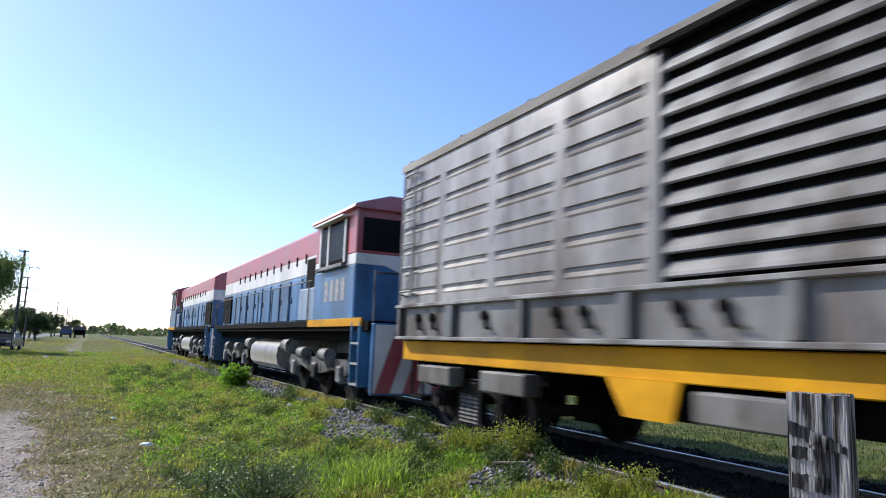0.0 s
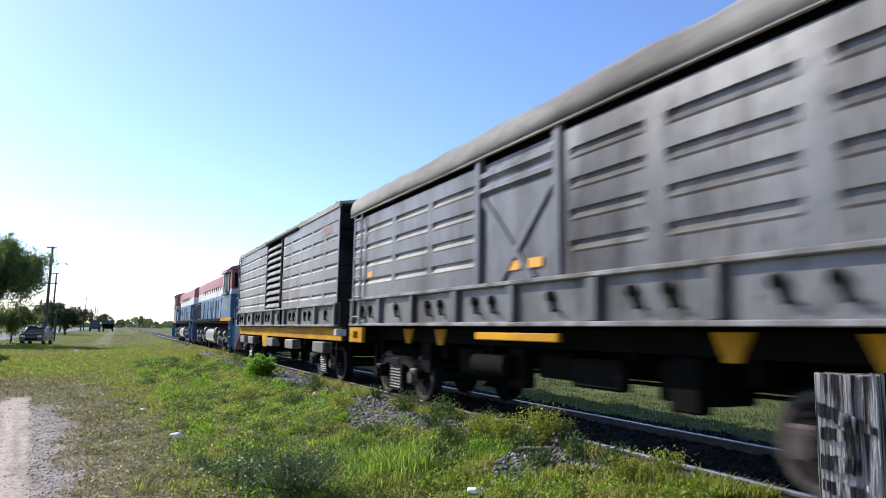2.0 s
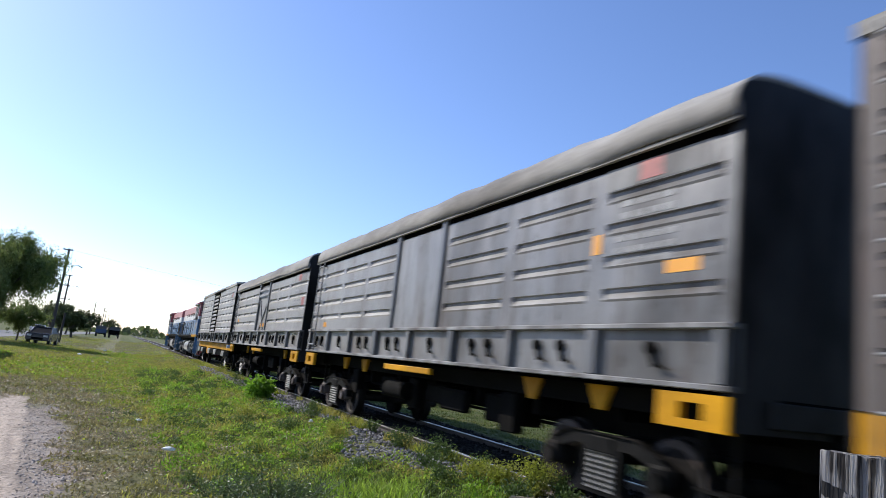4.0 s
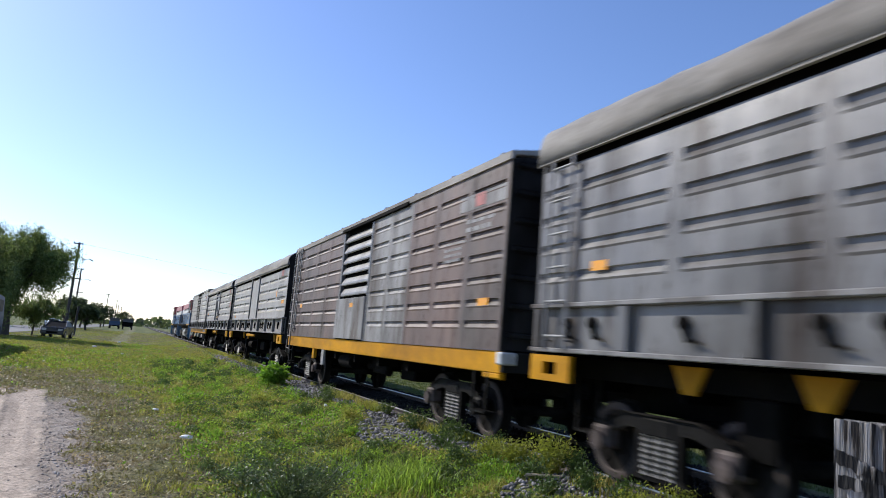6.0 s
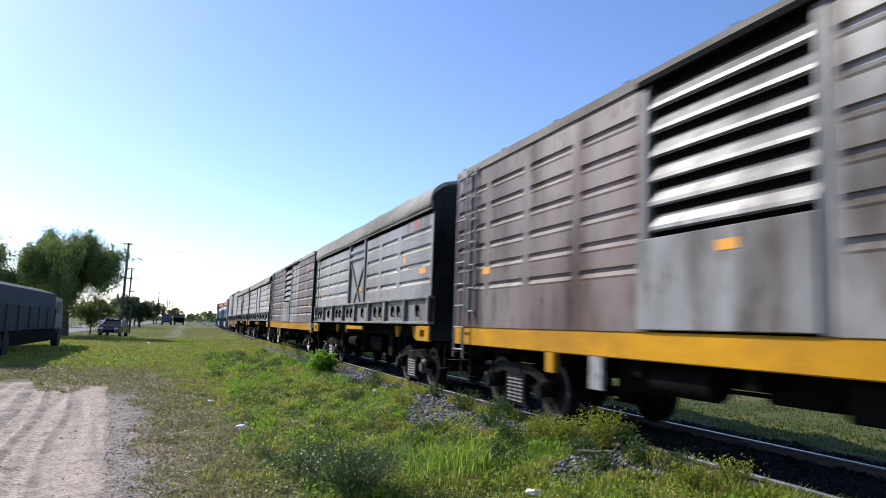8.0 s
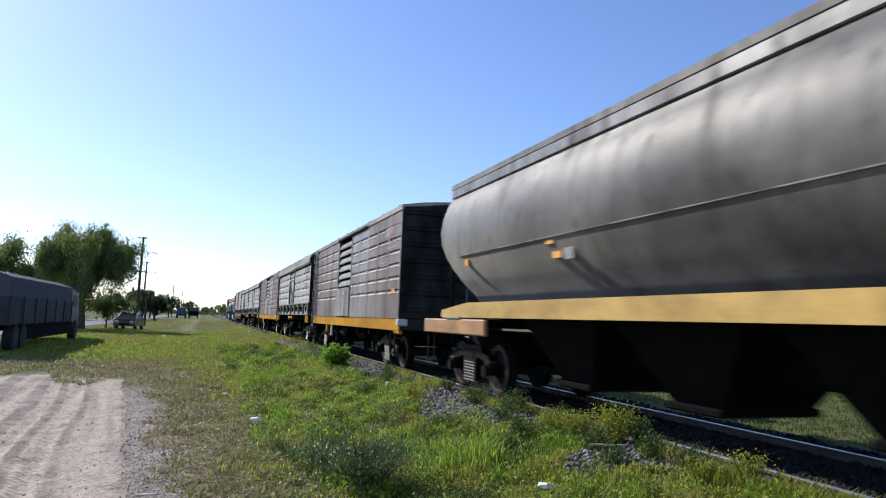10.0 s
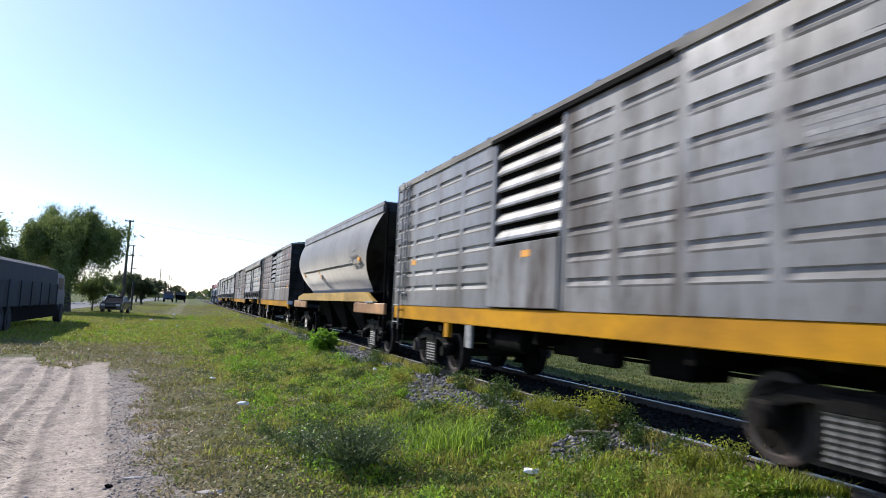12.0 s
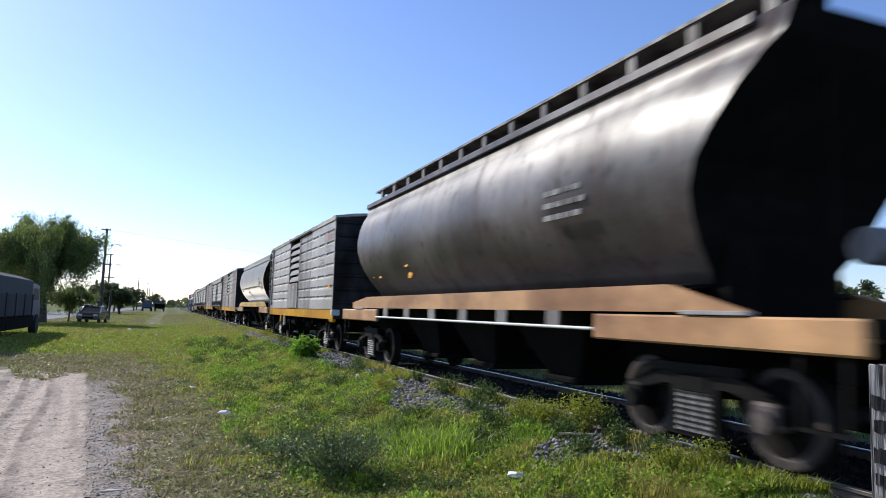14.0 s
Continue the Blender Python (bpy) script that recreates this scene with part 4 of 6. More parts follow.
def locomotive(label, front, rear, cab):
    """A hood diesel with its cab at one end (cab = 1 ahead, -1 behind)."""
    e = tagged(new("diesel_locomotive"), label, "locomotive", "diesel locomotives")
    vehicles.append((e, (front + rear) / 2))
    L = front - rear
    h = L / 2

    def box(name, x0, x1, v0, v1, z0, z1, mat, bevel=0.02, parent=None, lab=""):
        bm = B()
        a, b = sorted((cab * v0, cab * v1))
        bx(bm, x0, x1, a, b, z0, z1, bevel)
        return part(name, bm, mat, parent or e, lab)

    c1, c0 = h - 1.05, h - 3.75          # cab ends, measured towards the cab
    g0 = -h + 1.1                        # far end of the hood
    hh = 1.16
    box("underframe", -1.36, 1.36, -h + 0.25, h - 0.25, 1.42, 1.62, BLACK)
    for s in (-1, 1):
        lo, hi = sorted((s * 1.365, s * 1.41))
        box("walkway_edge", lo, hi, -h + 0.6, c0 - 0.3, 1.52, 1.66, BLACK, 0.005)
        box("yellow_band", lo, hi, c0 - 0.28, h - 0.5, 1.52, 1.68, YELLOW, 0.005)
        box("walkway_skirt", min(s * 1.05, s * 1.1), max(s * 1.05, s * 1.1), -h + 0.7, h - 0.6, 1.22, 1.415, BLACK, 0.005)
    # hood in three colours
    box("hood_lower", -hh, hh, g0, c0, 1.62, 2.82, LOCO_BLUE)
    box("hood_middle", -hh - 0.004, hh + 0.004, g0 - 0.003, c0, 2.82, 3.28, LOCO_WHITE)
    bm = B()
    prism(bm, [(-hh - 0.002, 3.28), (-hh - 0.002, 3.82), (-hh + 0.28, 4.02), (hh - 0.28, 4.02), (hh + 0.002, 3.82), (hh + 0.002, 3.28)], *sorted((cab * g0, cab * c0)), "y")
    part("hood_top", bm, LOCO_RED, e)
    n = 8
    for i in range(n):
        v = c0 - 1.7 - i * 1.12
        d = box("hood_door", -hh - 0.035, -hh + 0.01, v - 1.0, v - 0.06, 1.70, 2.76, LOCO_BLUE, 0.01)
        box("latch", -hh - 0.05, -hh - 0.034, v - 0.92, v - 0.86, 2.15, 2.3, BLACK, 0, d)
    for i in range(11):
        v = c0 - 1.5 - i * 0.85
        box("grab_iron", -hh - 0.03, -hh + 0.0, v - 0.05, v, 3.12, 3.36, BLACK, 0)
    box("air_intake", -hh - 0.03, -hh + 0.01, c0 - 1.35, c0 - 0.25, 2.42, 3.2, BLACK, 0.01)
    box("radiator_grille", -hh - 0.045, -hh + 0.01, g0 + 0.15, g0 + 1.7, 1.75, 2.75, BLACK, 0.01)
    box("equipment_box", -1.33, -hh, c0 - 1.4, c0 - 0.02, 1.67, 2.45, LOCO_CHALKY, 0.03, None, "chalky pale blue equipment box")
    for v, w2, zt in ((g0 + 1.5, 1.3, 4.26), (g0 + 3.6, 0.5, 4.22), (c0 - 3.2, 0.4, 4.2)):
        box("roof_fan", -0.6, 0.6, v - w2 / 2, v + w2 / 2, 4.0, zt - 0.08, LOCO_RED if w2 > 1 else BLACK, 0.04)
    # cab
    box("cab_lower", -1.38, 1.38, c0, c1, 1.62, 2.74, LOCO_BLUE, 0.03)
    box("cab_middle", -1.372, 1.372, c0 + 0.01, c1 - 0.004, 2.74, 2.96, LOCO_WHITE, 0.01)
    box("cab_upper", -1.376, 1.376, c0 + 0.004, c1 - 0.002, 2.96, 3.86, LOCO_RED if cab > 0 else LOCO_RED, 0.02)
    bm = B()
    prism(bm, [(-1.5, 3.84), (-1.46, 3.92), (-0.75, 4.14), (0.75, 4.14), (1.46, 3.92), (1.5, 3.84)], *sorted((cab * (c0 - 0.1), cab * (c1 + 0.12))), "y")
    part("cab_roof", bm, LOCO_RED, e)
    for s in (-1, 1):
        fr = box("cab_window_frame", min(s * 1.375, s * 1.40), max(s * 1.375, s * 1.40), c0 + 0.45, c1 - 0.5, 2.80, 3.72, BLACK, 0.01)
        for a, b in ((c0 + 0.55, c0 + 1.02), (c0 + 1.12, c1 - 0.6)):
            box("window_pane", min(s * 1.398, s * 1.41), max(s * 1.398, s * 1.41), a, b, 2.9, 3.66, GLASS_DARK, 0, fr)
        for a in (c0 + 0.48, c0 + 1.04, c1 - 0.57):
            box("window_post", min(s * 1.40, s * 1.43), max(s * 1.40, s * 1.43), a - 0.04, a + 0.04, 2.82, 3.70, LOCO_WHITE, 0, fr)
        box("sun_visor", min(s * 1.4, s * 1.56), max(s * 1.4, s * 1.56), c0 + 0.3, c1 - 0.4, 3.73, 3.77, LOCO_WHITE, 0)
        box("arm_rest", min(s * 1.4, s * 1.5), max(s * 1.4, s * 1.5), c0 + 0.45, c1 - 0.5, 2.72, 2.80, RUBBED, 0.01)
    for x in (-0.85, 0.85):
        box("end_window", x - 0.4, x + 0.4, c1 - 0.004, c1 + 0.01, 3.02, 3.68, GLASS_DARK, 0)
    bm = B()
    yv = sorted((cab * (c1 - 0.002), cab * (c1 + 0.008)))
    prism(bm, [(-1.30, 2.95), (1.30, 2.95), (0.0, 2.45)], *yv, "y")
    part("chevron", bm, LOCO_WHITE, e, "white pointed band")
    # running number as plain bars
    for k in range(4):
        v = c1 - 0.55 - k * 0.36
        box("number_bar", -1.386, -1.378, v - 0.24, v, 2.05, 2.5, PALE, 0)
    # ends: platform, pilot with slanted stripes, steps, rails
    for s in (-1, 1):
        v0, v1 = (h - 0.5, h - 0.12) if s > 0 else (-h + 0.12, -h + 0.5)
        box("pilot", -1.30, 1.30, v1 - 0.12 if s > 0 else v0, v1 if s > 0 else v0 + 0.12, 0.28, 1.58, LOCO_BLUE, 0.02)
        for vv in (s * (h - 0.56), s * (h - 0.98)):
            box("step_stringer", -1.42, -1.16, vv - 0.02, vv + 0.02, 0.40, 1.6, LOCO_BLUE, 0)
        vp = (h - 0.123) if s > 0 else (-h + 0.123)
        box("pilot_panel", -1.26, 1.26, min(vp, vp + s * 0.006), max(vp, vp + s * 0.006), 0.32, 1.55, LOCO_WHITE, 0)
        vv = (h - 0.119) if s > 0 else (-h + 0.119)
        for k in range(4):
            bm = B()
            x = -1.24 + k * 0.56
            y = sorted((cab * vv, cab * (vv + s * 0.012)))
            prism(bm, [(x, 0.32), (x + 0.30, 0.32), (x + 0.72, 1.55), (x + 0.42, 1.55)], *y, "y")
            part("pilot_stripe", bm, LOCO_RED, e)
        for k in range(3):
            box("step", -1.42, -1.2, s * (h - 0.95), s * (h - 0.55), 0.42 + k * 0.38, 0.46 + k * 0.38, PALE, 0)
        bm = B()
        for x in (-1.3, 1.3):
            rod(bm, (x, cab * s * (h - 0.15), 1.6), (x, cab * s * (h - 0.15), 2.55), 0.02, 6)
        rod(bm, (-1.3, cab * s * (h - 0.15), 2.5), (1.3, cab * s * (h - 0.15), 2.5), 0.02, 6)
        part("end_handrail", bm, RUBBED, e)
        coupler(e, cab * s * (h - 0.12), cab * s)
    bm = B()
    for i in range(7):
        v = c0 - 0.5 - i * 1.8
        rod(bm, (-1.36, cab * v, 1.62), (-1.36, cab * v, 2.6), 0.016, 6)
    rod(bm, (-1.36, cab * (c0 - 0.3), 2.6), (-1.36, cab * (g0 + 0.3), 2.6), 0.016, 6)
    part("side_handrail", bm, RUBBED, e)
    bm = B()
    tank = [(1.02 * math.copysign(abs(math.cos(k * math.pi / 10)) ** 0.5, math.cos(k * math.pi / 10)) * 1.26, 0.79 + 0.47 * math.copysign(abs(math.sin(k * math.pi / 10)) ** 0.7, math.sin(k * math.pi / 10))) for k in range(20)]
    prism(bm, tank, -1.7, 1.7, "y", True)
    part("fuel_tank", bm, GREY_WARM, e, "dusty grey fuel tank")
    for v in (2.35, -2.35):
        bm = B()
        rod(bm, (-1.1, v - 0.3, 1.05), (-1.1, v + 0.3, 1.05), 0.2, 12)
        part("air_reservoir", bm, RUBBED, e)
    for yb in (-(h - 4.0), h - 4.0):
        bm = B()
        for s in (-1, 1):
            lo, hi = sorted((s * 1.02, s * 1.16))
            prism(bm, [(-2.35, 0.62), (-2.2, 0.85), (2.2, 0.85), (2.35, 0.62), (2.0, 0.5), (1.2, 0.62), (0.4, 0.5), (-0.4, 0.5), (-1.2, 0.62), (-2.0, 0.5)], lo, hi, "x")
        bx(bm, -1.05, 1.05, -0.4, 0.4, 0.6, 0.95)
        b = part("bogie", bm, LOCO_TRUCK, e, "", (0, yb, 0))
        for s in (-1, 1):
            for dy in (-0.9, 0.9):
                r = B()
                rod(r, (s * 1.2, dy - 0.25, 0.92), (s * 1.2, dy + 0.25, 0.92), 0.14, 12)
                part("brake_cylinder", r, RUBBED, b)
        for dy in (-1.78, 0.0, 1.78):
            for s in (-1, 1):
                r = B()
                bx(r, s * 1.13 - 0.1, s * 1.13 + 0.1, dy - 0.17, dy + 0.17, 0.36, 0.72, 0.04)
                part("axle_box", r, RUBBED if dy else LOCO_TRUCK, b)
            w = B()
            for s in (-1, 1):
                cc = s * 0.838
                rod(w, (cc - 0.065, 0, 0), (cc + 0.065, 0, 0), 0.5, 28)
                rod(w, (cc + s * 0.02, 0, 0), (cc + s * 0.09, 0, 0), 0.18, 14)
            rod(w, (-1.0, 0, 0), (1.0, 0, 0), 0.09, 12)
            ob = part("wheelset", w, WHEEL, b, "steel wheels on one axle")
            wheelsets.append((ob, dy, 0.5))
    return e


locomotive("red, white and blue diesel locomotive leading the freight train", 47.4, 30.2, 1)
locomotive("red, white and blue diesel locomotive with its cab towards the wagons", 29.4, 11.5, -1)
TOPS7 = [3.70, 3.36, 3.02, 2.68, 2.34, 2.01, 1.70]
TOPS6 = [3.66, 3.33, 3.0, 2.67, 2.34, 2.01]
stake_boxcar("dusty grey steel boxcar with staked lower sides and slatted door", 10.34, -3.94)
round_boxcar("sooty dark grey round-roofed boxcar with a cross-braced door", -5.0, -18.24, "cross", GREY_SOOT)
round_boxcar("grey round-roofed boxcar with a plain flat door", -19.26, -33.26, "plain", GREY, 1, (1.35, 2.0))
boxcar("patchy brown and grey boxcar with yellow frame", -34.29, -48.32, BROWN, GREY, GREY_LIGHT, TOPS7)
round_boxcar("grey round-roofed boxcar with a cross-braced door", -49.16, -62.24, marks=1, front_mark=(1.25, 2.28), crown=0.61)
boxcar("rust-stained brownish grey boxcar with yellow frame", -63.5, -77.11, BROWN_GREY, GREY, GREY_WARM, TOPS6)
hopper("grimy round-sided grain hopper with yellow frame", -79.15, -94.44, HOPPER)
boxcar("grey corrugated steel boxcar with yellow frame", -95.28, -108.78, GREY, GREY, GREY_LIGHT, TOPS7)
hopper("shiny dark hopper with a roof walkway and faded yellow frame", -110.07, -125.4, HOPPER_B, True)


# ---------------------------------------------------------------- ground
def smooth(a, b, v):
    t = np.clip((v - a) / (b - a), 0, 1)
    return t * t * (3 - 2 * t)


def value_noise(x, y, scale, seed=0):
    """Smooth random relief, -1 to 1, from a hashed lattice."""
    x, y = np.asarray(x, float) * scale, np.asarray(y, float) * scale
    i, j = np.floor(x), np.floor(y)
    fx, fy = x - i, y - j
    fx, fy = fx * fx * (3 - 2 * fx), fy * fy * (3 - 2 * fy)

    def h(a, b):
        v = np.sin(a * 127.1 + b * 311.7 + seed * 74.7) * 43758.5453
        return (v - np.floor(v)) * 2 - 1

    return (h(i, j) * (1 - fx) + h(i + 1, j) * fx) * (1 - fy) + (h(i, j + 1) * (1 - fx) + h(i + 1, j + 1) * fx) * fy


def ripple(x, y):
    return 0.5 * np.sin(x * 0.9 + 1.3 * np.sin(y * 0.31)) + 0.5 * np.sin(y * 0.53 + 1.7 * np.sin(x * 0.47))


def ground_z(x, y):
    """Flat meadow with a low embankment under the track."""
    up = smooth(2.2, 4.3, x) * 0.33 * (1 - smooth(7.5, 9.4, x))
    near = np.exp(-((x - 1) / 25) ** 2 - ((y - 12) / 60) ** 2)
    u = x + 0.097 * y
    lane = smooth(-5.5, -4.2, x) * (1 - smooth(0.05, 0.35, u)) * (1 - smooth(18, 21, y))
    rut = 0
    for at, wide, deep in ((-0.02, 0.10, 0.026), (-0.30, 0.12, 0.034), (-0.78, 0.13, 0.040), (-1.2, 0.11, 0.024), (-1.75, 0.16, 0.045), (-2.5, 0.2, 0.05), (-3.3, 0.16, 0.04)):
        v = (u - at - 0.05 * np.sin(y * 0.8 + at * 7)) / wide
        rut = rut + deep * ((0.6 + 0.4 * np.sin(y * 0.7 + at * 5)) * (v * v - 1.0) * np.exp(-v * v))
    clods = 0.008 * value_noise(x, y, 3.5, 1) + 0.003 * value_noise(x, y, 9, 2) + 0.03 * np.maximum(value_noise(x, y, 6, 3) - 0.4, 0) + 0.02 * np.maximum(value_noise(x, y, 11, 8) - 0.5, 0)
    track_bed = smooth(4.1, 4.6, x) * (1 - smooth(7.1, 7.6, x))
    lumps = smooth(0.4, 1.4, x + 0.08 * y) * (1 - smooth(30, 45, y)) * (1 - track_bed)
    mounds = 1.0 * value_noise(x, y, 1.1, 4) + 0.8 * value_noise(x, y, 2.6, 5) + 0.5 * value_noise(x, y, 5.0, 6)
    return lane * (rut + clods) + 0.042 * lumps * mounds + up + near * 0.035 * ripple(x, y) * (1 - smooth(3.6, 4.4, x) * (1 - smooth(7.3, 8.2, x))) - 0.02 * lane


xs = np.unique(np.concatenate([np.linspace(-1500, -60, 14), np.linspace(-60, -8, 20), np.arange(-8, 12, 0.16), np.arange(-5, 1.4, 0.05), np.linspace(12, 60, 24), np.linspace(60, 1500, 14)]))
ys = np.unique(np.concatenate([np.linspace(-400, -10, 10), np.arange(-10, 26, 0.18), np.arange(4.5, 20, 0.07), np.linspace(26, 90, 60), np.linspace(90, 400, 24), np.linspace(400, 3500, 14)]))
GX, GY = np.meshgrid(xs, ys)
GZ = ground_z(GX, GY)
gv = np.stack([GX, GY, GZ], -1).reshape(-1, 3)
nx, ny = len(xs), len(ys)
ii, jj = np.meshgrid(np.arange(nx - 1), np.arange(ny - 1))
a0 = (jj * nx + ii).ravel()
gf = np.stack([a0, a0 + 1, a0 + nx + 1, a0 + nx], 1)


def raw_mesh(name, verts, faces, mat, smooth_faces=False):
    verts, faces = np.asarray(verts, dtype=np.float32), np.asarray(faces, dtype=np.int32)
    me = bpy.data.meshes.new(name)
    k = faces.shape[1]
    me.vertices.add(len(verts))
    me.vertices.foreach_set("co", verts.ravel())
    me.loops.add(faces.size)
    me.loops.foreach_set("vertex_index", faces.ravel())
    me.polygons.add(len(faces))
    me.polygons.foreach_set("loop_start", np.arange(0, faces.size, k, dtype=np.int32))
    if smooth_faces:
        me.polygons.foreach_set("use_smooth", np.ones(len(faces), dtype=bool))
    me.update(calc_edges=True)
    me.materials.append(mat)
    return new(name, me)


def ground_material():
    m = bpy.data.materials.new("meadow_soil_and_lane")
    m.use_nodes = True
    nt = m.node_tree
    n, l = nt.nodes, nt.links
    bsdf = n["Principled BSDF"]
    tc = n.new("ShaderNodeTexCoord")
    sep = n.new("ShaderNodeSeparateXYZ")
    l.new(tc.outputs["Object"], sep.inputs[0])

    def noise_at(scale, detail=6, rough=0.6):
        t = n.new("ShaderNodeTexNoise")
        t.inputs["Scale"].default_value, t.inputs["Detail"].default_value, t.inputs["Roughness"].default_value = scale, detail, rough
        l.new(tc.outputs["Object"], t.inputs["Vector"])
        return t.outputs[0]

    def mth(op, a, b=None, c=None):
        t = n.new("ShaderNodeMath")
        t.operation = op
        for i, v in enumerate((a, b, c)):
            if v is None:
                continue
            if isinstance(v, (int, float)):
                t.inputs[i].default_value = v
            else:
                l.new(v, t.inputs[i])
        return t.outputs[0]

    def step(v, lo, hi):
        t = n.new("ShaderNodeMapRange")
        t.interpolation_type = "SMOOTHSTEP"
        t.inputs[1].default_value, t.inputs[2].default_value = lo, hi
        l.new(v, t.inputs[0])
        return t.outputs[0]

    def mixc(f, a, b):
        t = n.new("ShaderNodeMix")
        t.data_type = "RGBA"
        l.new(f, t.inputs[0])
        for i, v in ((6, a), (7, b)):
            if isinstance(v, tuple):
                t.inputs[i].default_value = (*v, 1)
            else:
                l.new(v, t.inputs[i])
        return t.outputs[2]

    x, y = sep.outputs[0], sep.outputs[1]
    wob = mth("MULTIPLY", mth("SUBTRACT", noise_at(0.9, 5), 0.5), 1.6)
    wob2 = mth("MULTIPLY", mth("SUBTRACT", noise_at(2.6, 6), 0.5), 1.3)
    # meadow
    big, mid, fine = noise_at(0.35, 4), noise_at(2.2, 6), noise_at(22, 6, 0.7)
    col = mixc(step(big, 0.4, 0.62), (0.075, 0.10, 0.02), (0.125, 0.135, 0.034))
    col = mixc(step(mid, 0.5, 0.72), col, (0.115, 0.098, 0.045))
    # dry fringe beside the lane
    fr = mth("ADD", mth("ADD", x, mth("MULTIPLY", y, 0.10)), wob)
    fringe = mth("SUBTRACT", 1.0, step(fr, 0.9, 2.2))
    col = mixc(mth("MULTIPLY", fringe, mth("MULTIPLY", step(y, 24, 14), 0.75)), col, mixc(step(noise_at(6, 7, 0.75), 0.42, 0.62), (0.15, 0.122, 0.062), (0.29, 0.24, 0.15)))
    # gravel, then sand with wheel ruts
    lane_u = mth("ADD", x, mth("MULTIPLY", y, 0.097))
    ge = mth("ADD", mth("ADD", lane_u, mth("MULTIPLY", wob, 0.7)), mth("MULTIPLY", wob2, 0.55))
    yend = mth("ADD", mth("ADD", y, mth("MULTIPLY", wob, 4.0)), mth("MULTIPLY", wob2, 2.5))
    lane_y = mth("SUBTRACT", 1.0, step(yend, 18.6, 20.2))
    gravel = mth("MULTIPLY", mth("SUBTRACT", 1.0, step(ge, 0.5, 0.78)), mth("SUBTRACT", 1.0, step(yend, 15.5, 17.5)))
    vor = n.new("ShaderNodeTexVoronoi")
    vor.inputs["Scale"].default_value = 28
    l.new(tc.outputs["Object"], vor.inputs["Vector"])
    gcol = mixc(step(vor.outputs["Distance"], 0.1, 0.75), (0.42, 0.345, 0.275), (0.18, 0.147, 0.118))
    gcol = mixc(step(noise_at(1.5, 5), 0.42, 0.62), gcol, (0.33, 0.282, 0.235))
    col = mixc(gravel, col, gcol)
    se = mth("ADD", lane_u, mth("ADD", mth("MULTIPLY", wob, 0.45), mth("MULTIPLY", wob2, 0.6)))
    sand = mth("MULTIPLY", mth("SUBTRACT", 1.0, step(se, -0.05, 0.26)), lane_y)
    sand = mth("MULTIPLY", sand, step(mth("ADD", x, mth("MULTIPLY", wob2, 0.4)), -5.2, -4.4))
    # packed wheel tracks between rough dirt
    wander = mth("ADD", lane_u, mth("ADD", mth("MULTIPLY", mth("SINE", mth("MULTIPLY", y, 0.8)), 0.05), mth("MULTIPLY", wob2, 0.07)))
    packed, tread = None, None
    for at, wide in ((-0.2, 0.31), (-0.78, 0.16), (-1.2, 0.12), (-1.75, 0.2), (-2.5, 0.24), (-3.3, 0.2)):
        near = mth("SUBTRACT", 1.0, step(mth("ABSOLUTE", mth("SUBTRACT", wander, at)), wide * 0.75, wide * 1.2))
        packed = near if packed is None else mth("MAXIMUM", packed, near)
        if at == -0.78 or at == -1.75:
            tread = near if tread is None else mth("MAXIMUM", tread, near)
    patches = step(noise_at(1.3, 7, 0.7), 0.40, 0.60)
    dirt = mixc(patches, (0.20, 0.16, 0.127), (0.36, 0.294, 0.232))
    dirt = mixc(step(noise_at(7, 8, 0.75), 0.5, 0.66), dirt, (0.19, 0.16, 0.138))
    sandy = mixc(step(noise_at(3.5, 8, 0.7), 0.45, 0.7), (0.48, 0.392, 0.308), (0.35, 0.284, 0.222))
    scol = mixc(mth("MULTIPLY", packed, step(noise_at(0.8, 6, 0.7), 0.30, 0.48)), dirt, sandy)
    scol = mixc(step(noise_at(14, 8, 0.8), 0.6, 0.7), scol, (0.20, 0.17, 0.145))
    ribs = mth("MULTIPLY", mth("SINE", mth("ADD", mth("MULTIPLY", y, 52.0), mth("MULTIPLY", lane_u, 30.0))), tread)
    col = mixc(sand, col, scol)
    # worn path further along
    pth = mth("ABSOLUTE", mth("ADD", mth("ADD", x, 1.2), mth("MULTIPLY", wob, 0.5)))
    worn = mth("MULTIPLY", mth("SUBTRACT", 1.0, step(pth, 0.25, 1.3)), mth("MULTIPLY", step(y, 17, 24), mth("MULTIPLY", step(mid, 0.40, 0.6), 0.7)))
    col = mixc(worn, col, (0.30, 0.25, 0.17))
    # stony bed under the track, coloured near-black for the shade below the train
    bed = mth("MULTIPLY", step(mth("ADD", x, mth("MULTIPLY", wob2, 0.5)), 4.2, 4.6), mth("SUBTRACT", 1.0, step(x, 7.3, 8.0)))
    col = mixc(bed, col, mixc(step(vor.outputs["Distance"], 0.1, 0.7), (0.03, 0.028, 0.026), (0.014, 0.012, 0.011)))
    br = n.new("ShaderNodeMapRange")
    br.inputs[1].default_value, br.inputs[2].default_value, br.inputs[3].default_value, br.inputs[4].default_value = 0.3, 0.7, 0.45, 1.5
    l.new(fine, br.inputs[0])
    hsv = n.new("ShaderNodeHueSaturation")
    l.new(col, hsv.inputs["Color"])
    l.new(br.outputs[0], hsv.inputs["Value"])
    l.new(hsv.outputs[0], bsdf.inputs["Base Color"])
    bsdf.inputs["Roughness"].default_value = 0.95
    bsdf.inputs["Specular IOR Level"].default_value = 0.2
    bump = n.new("ShaderNodeBump")
    bump.inputs["Strength"].default_value, bump.inputs["Distance"].default_value = 0.7, 0.05
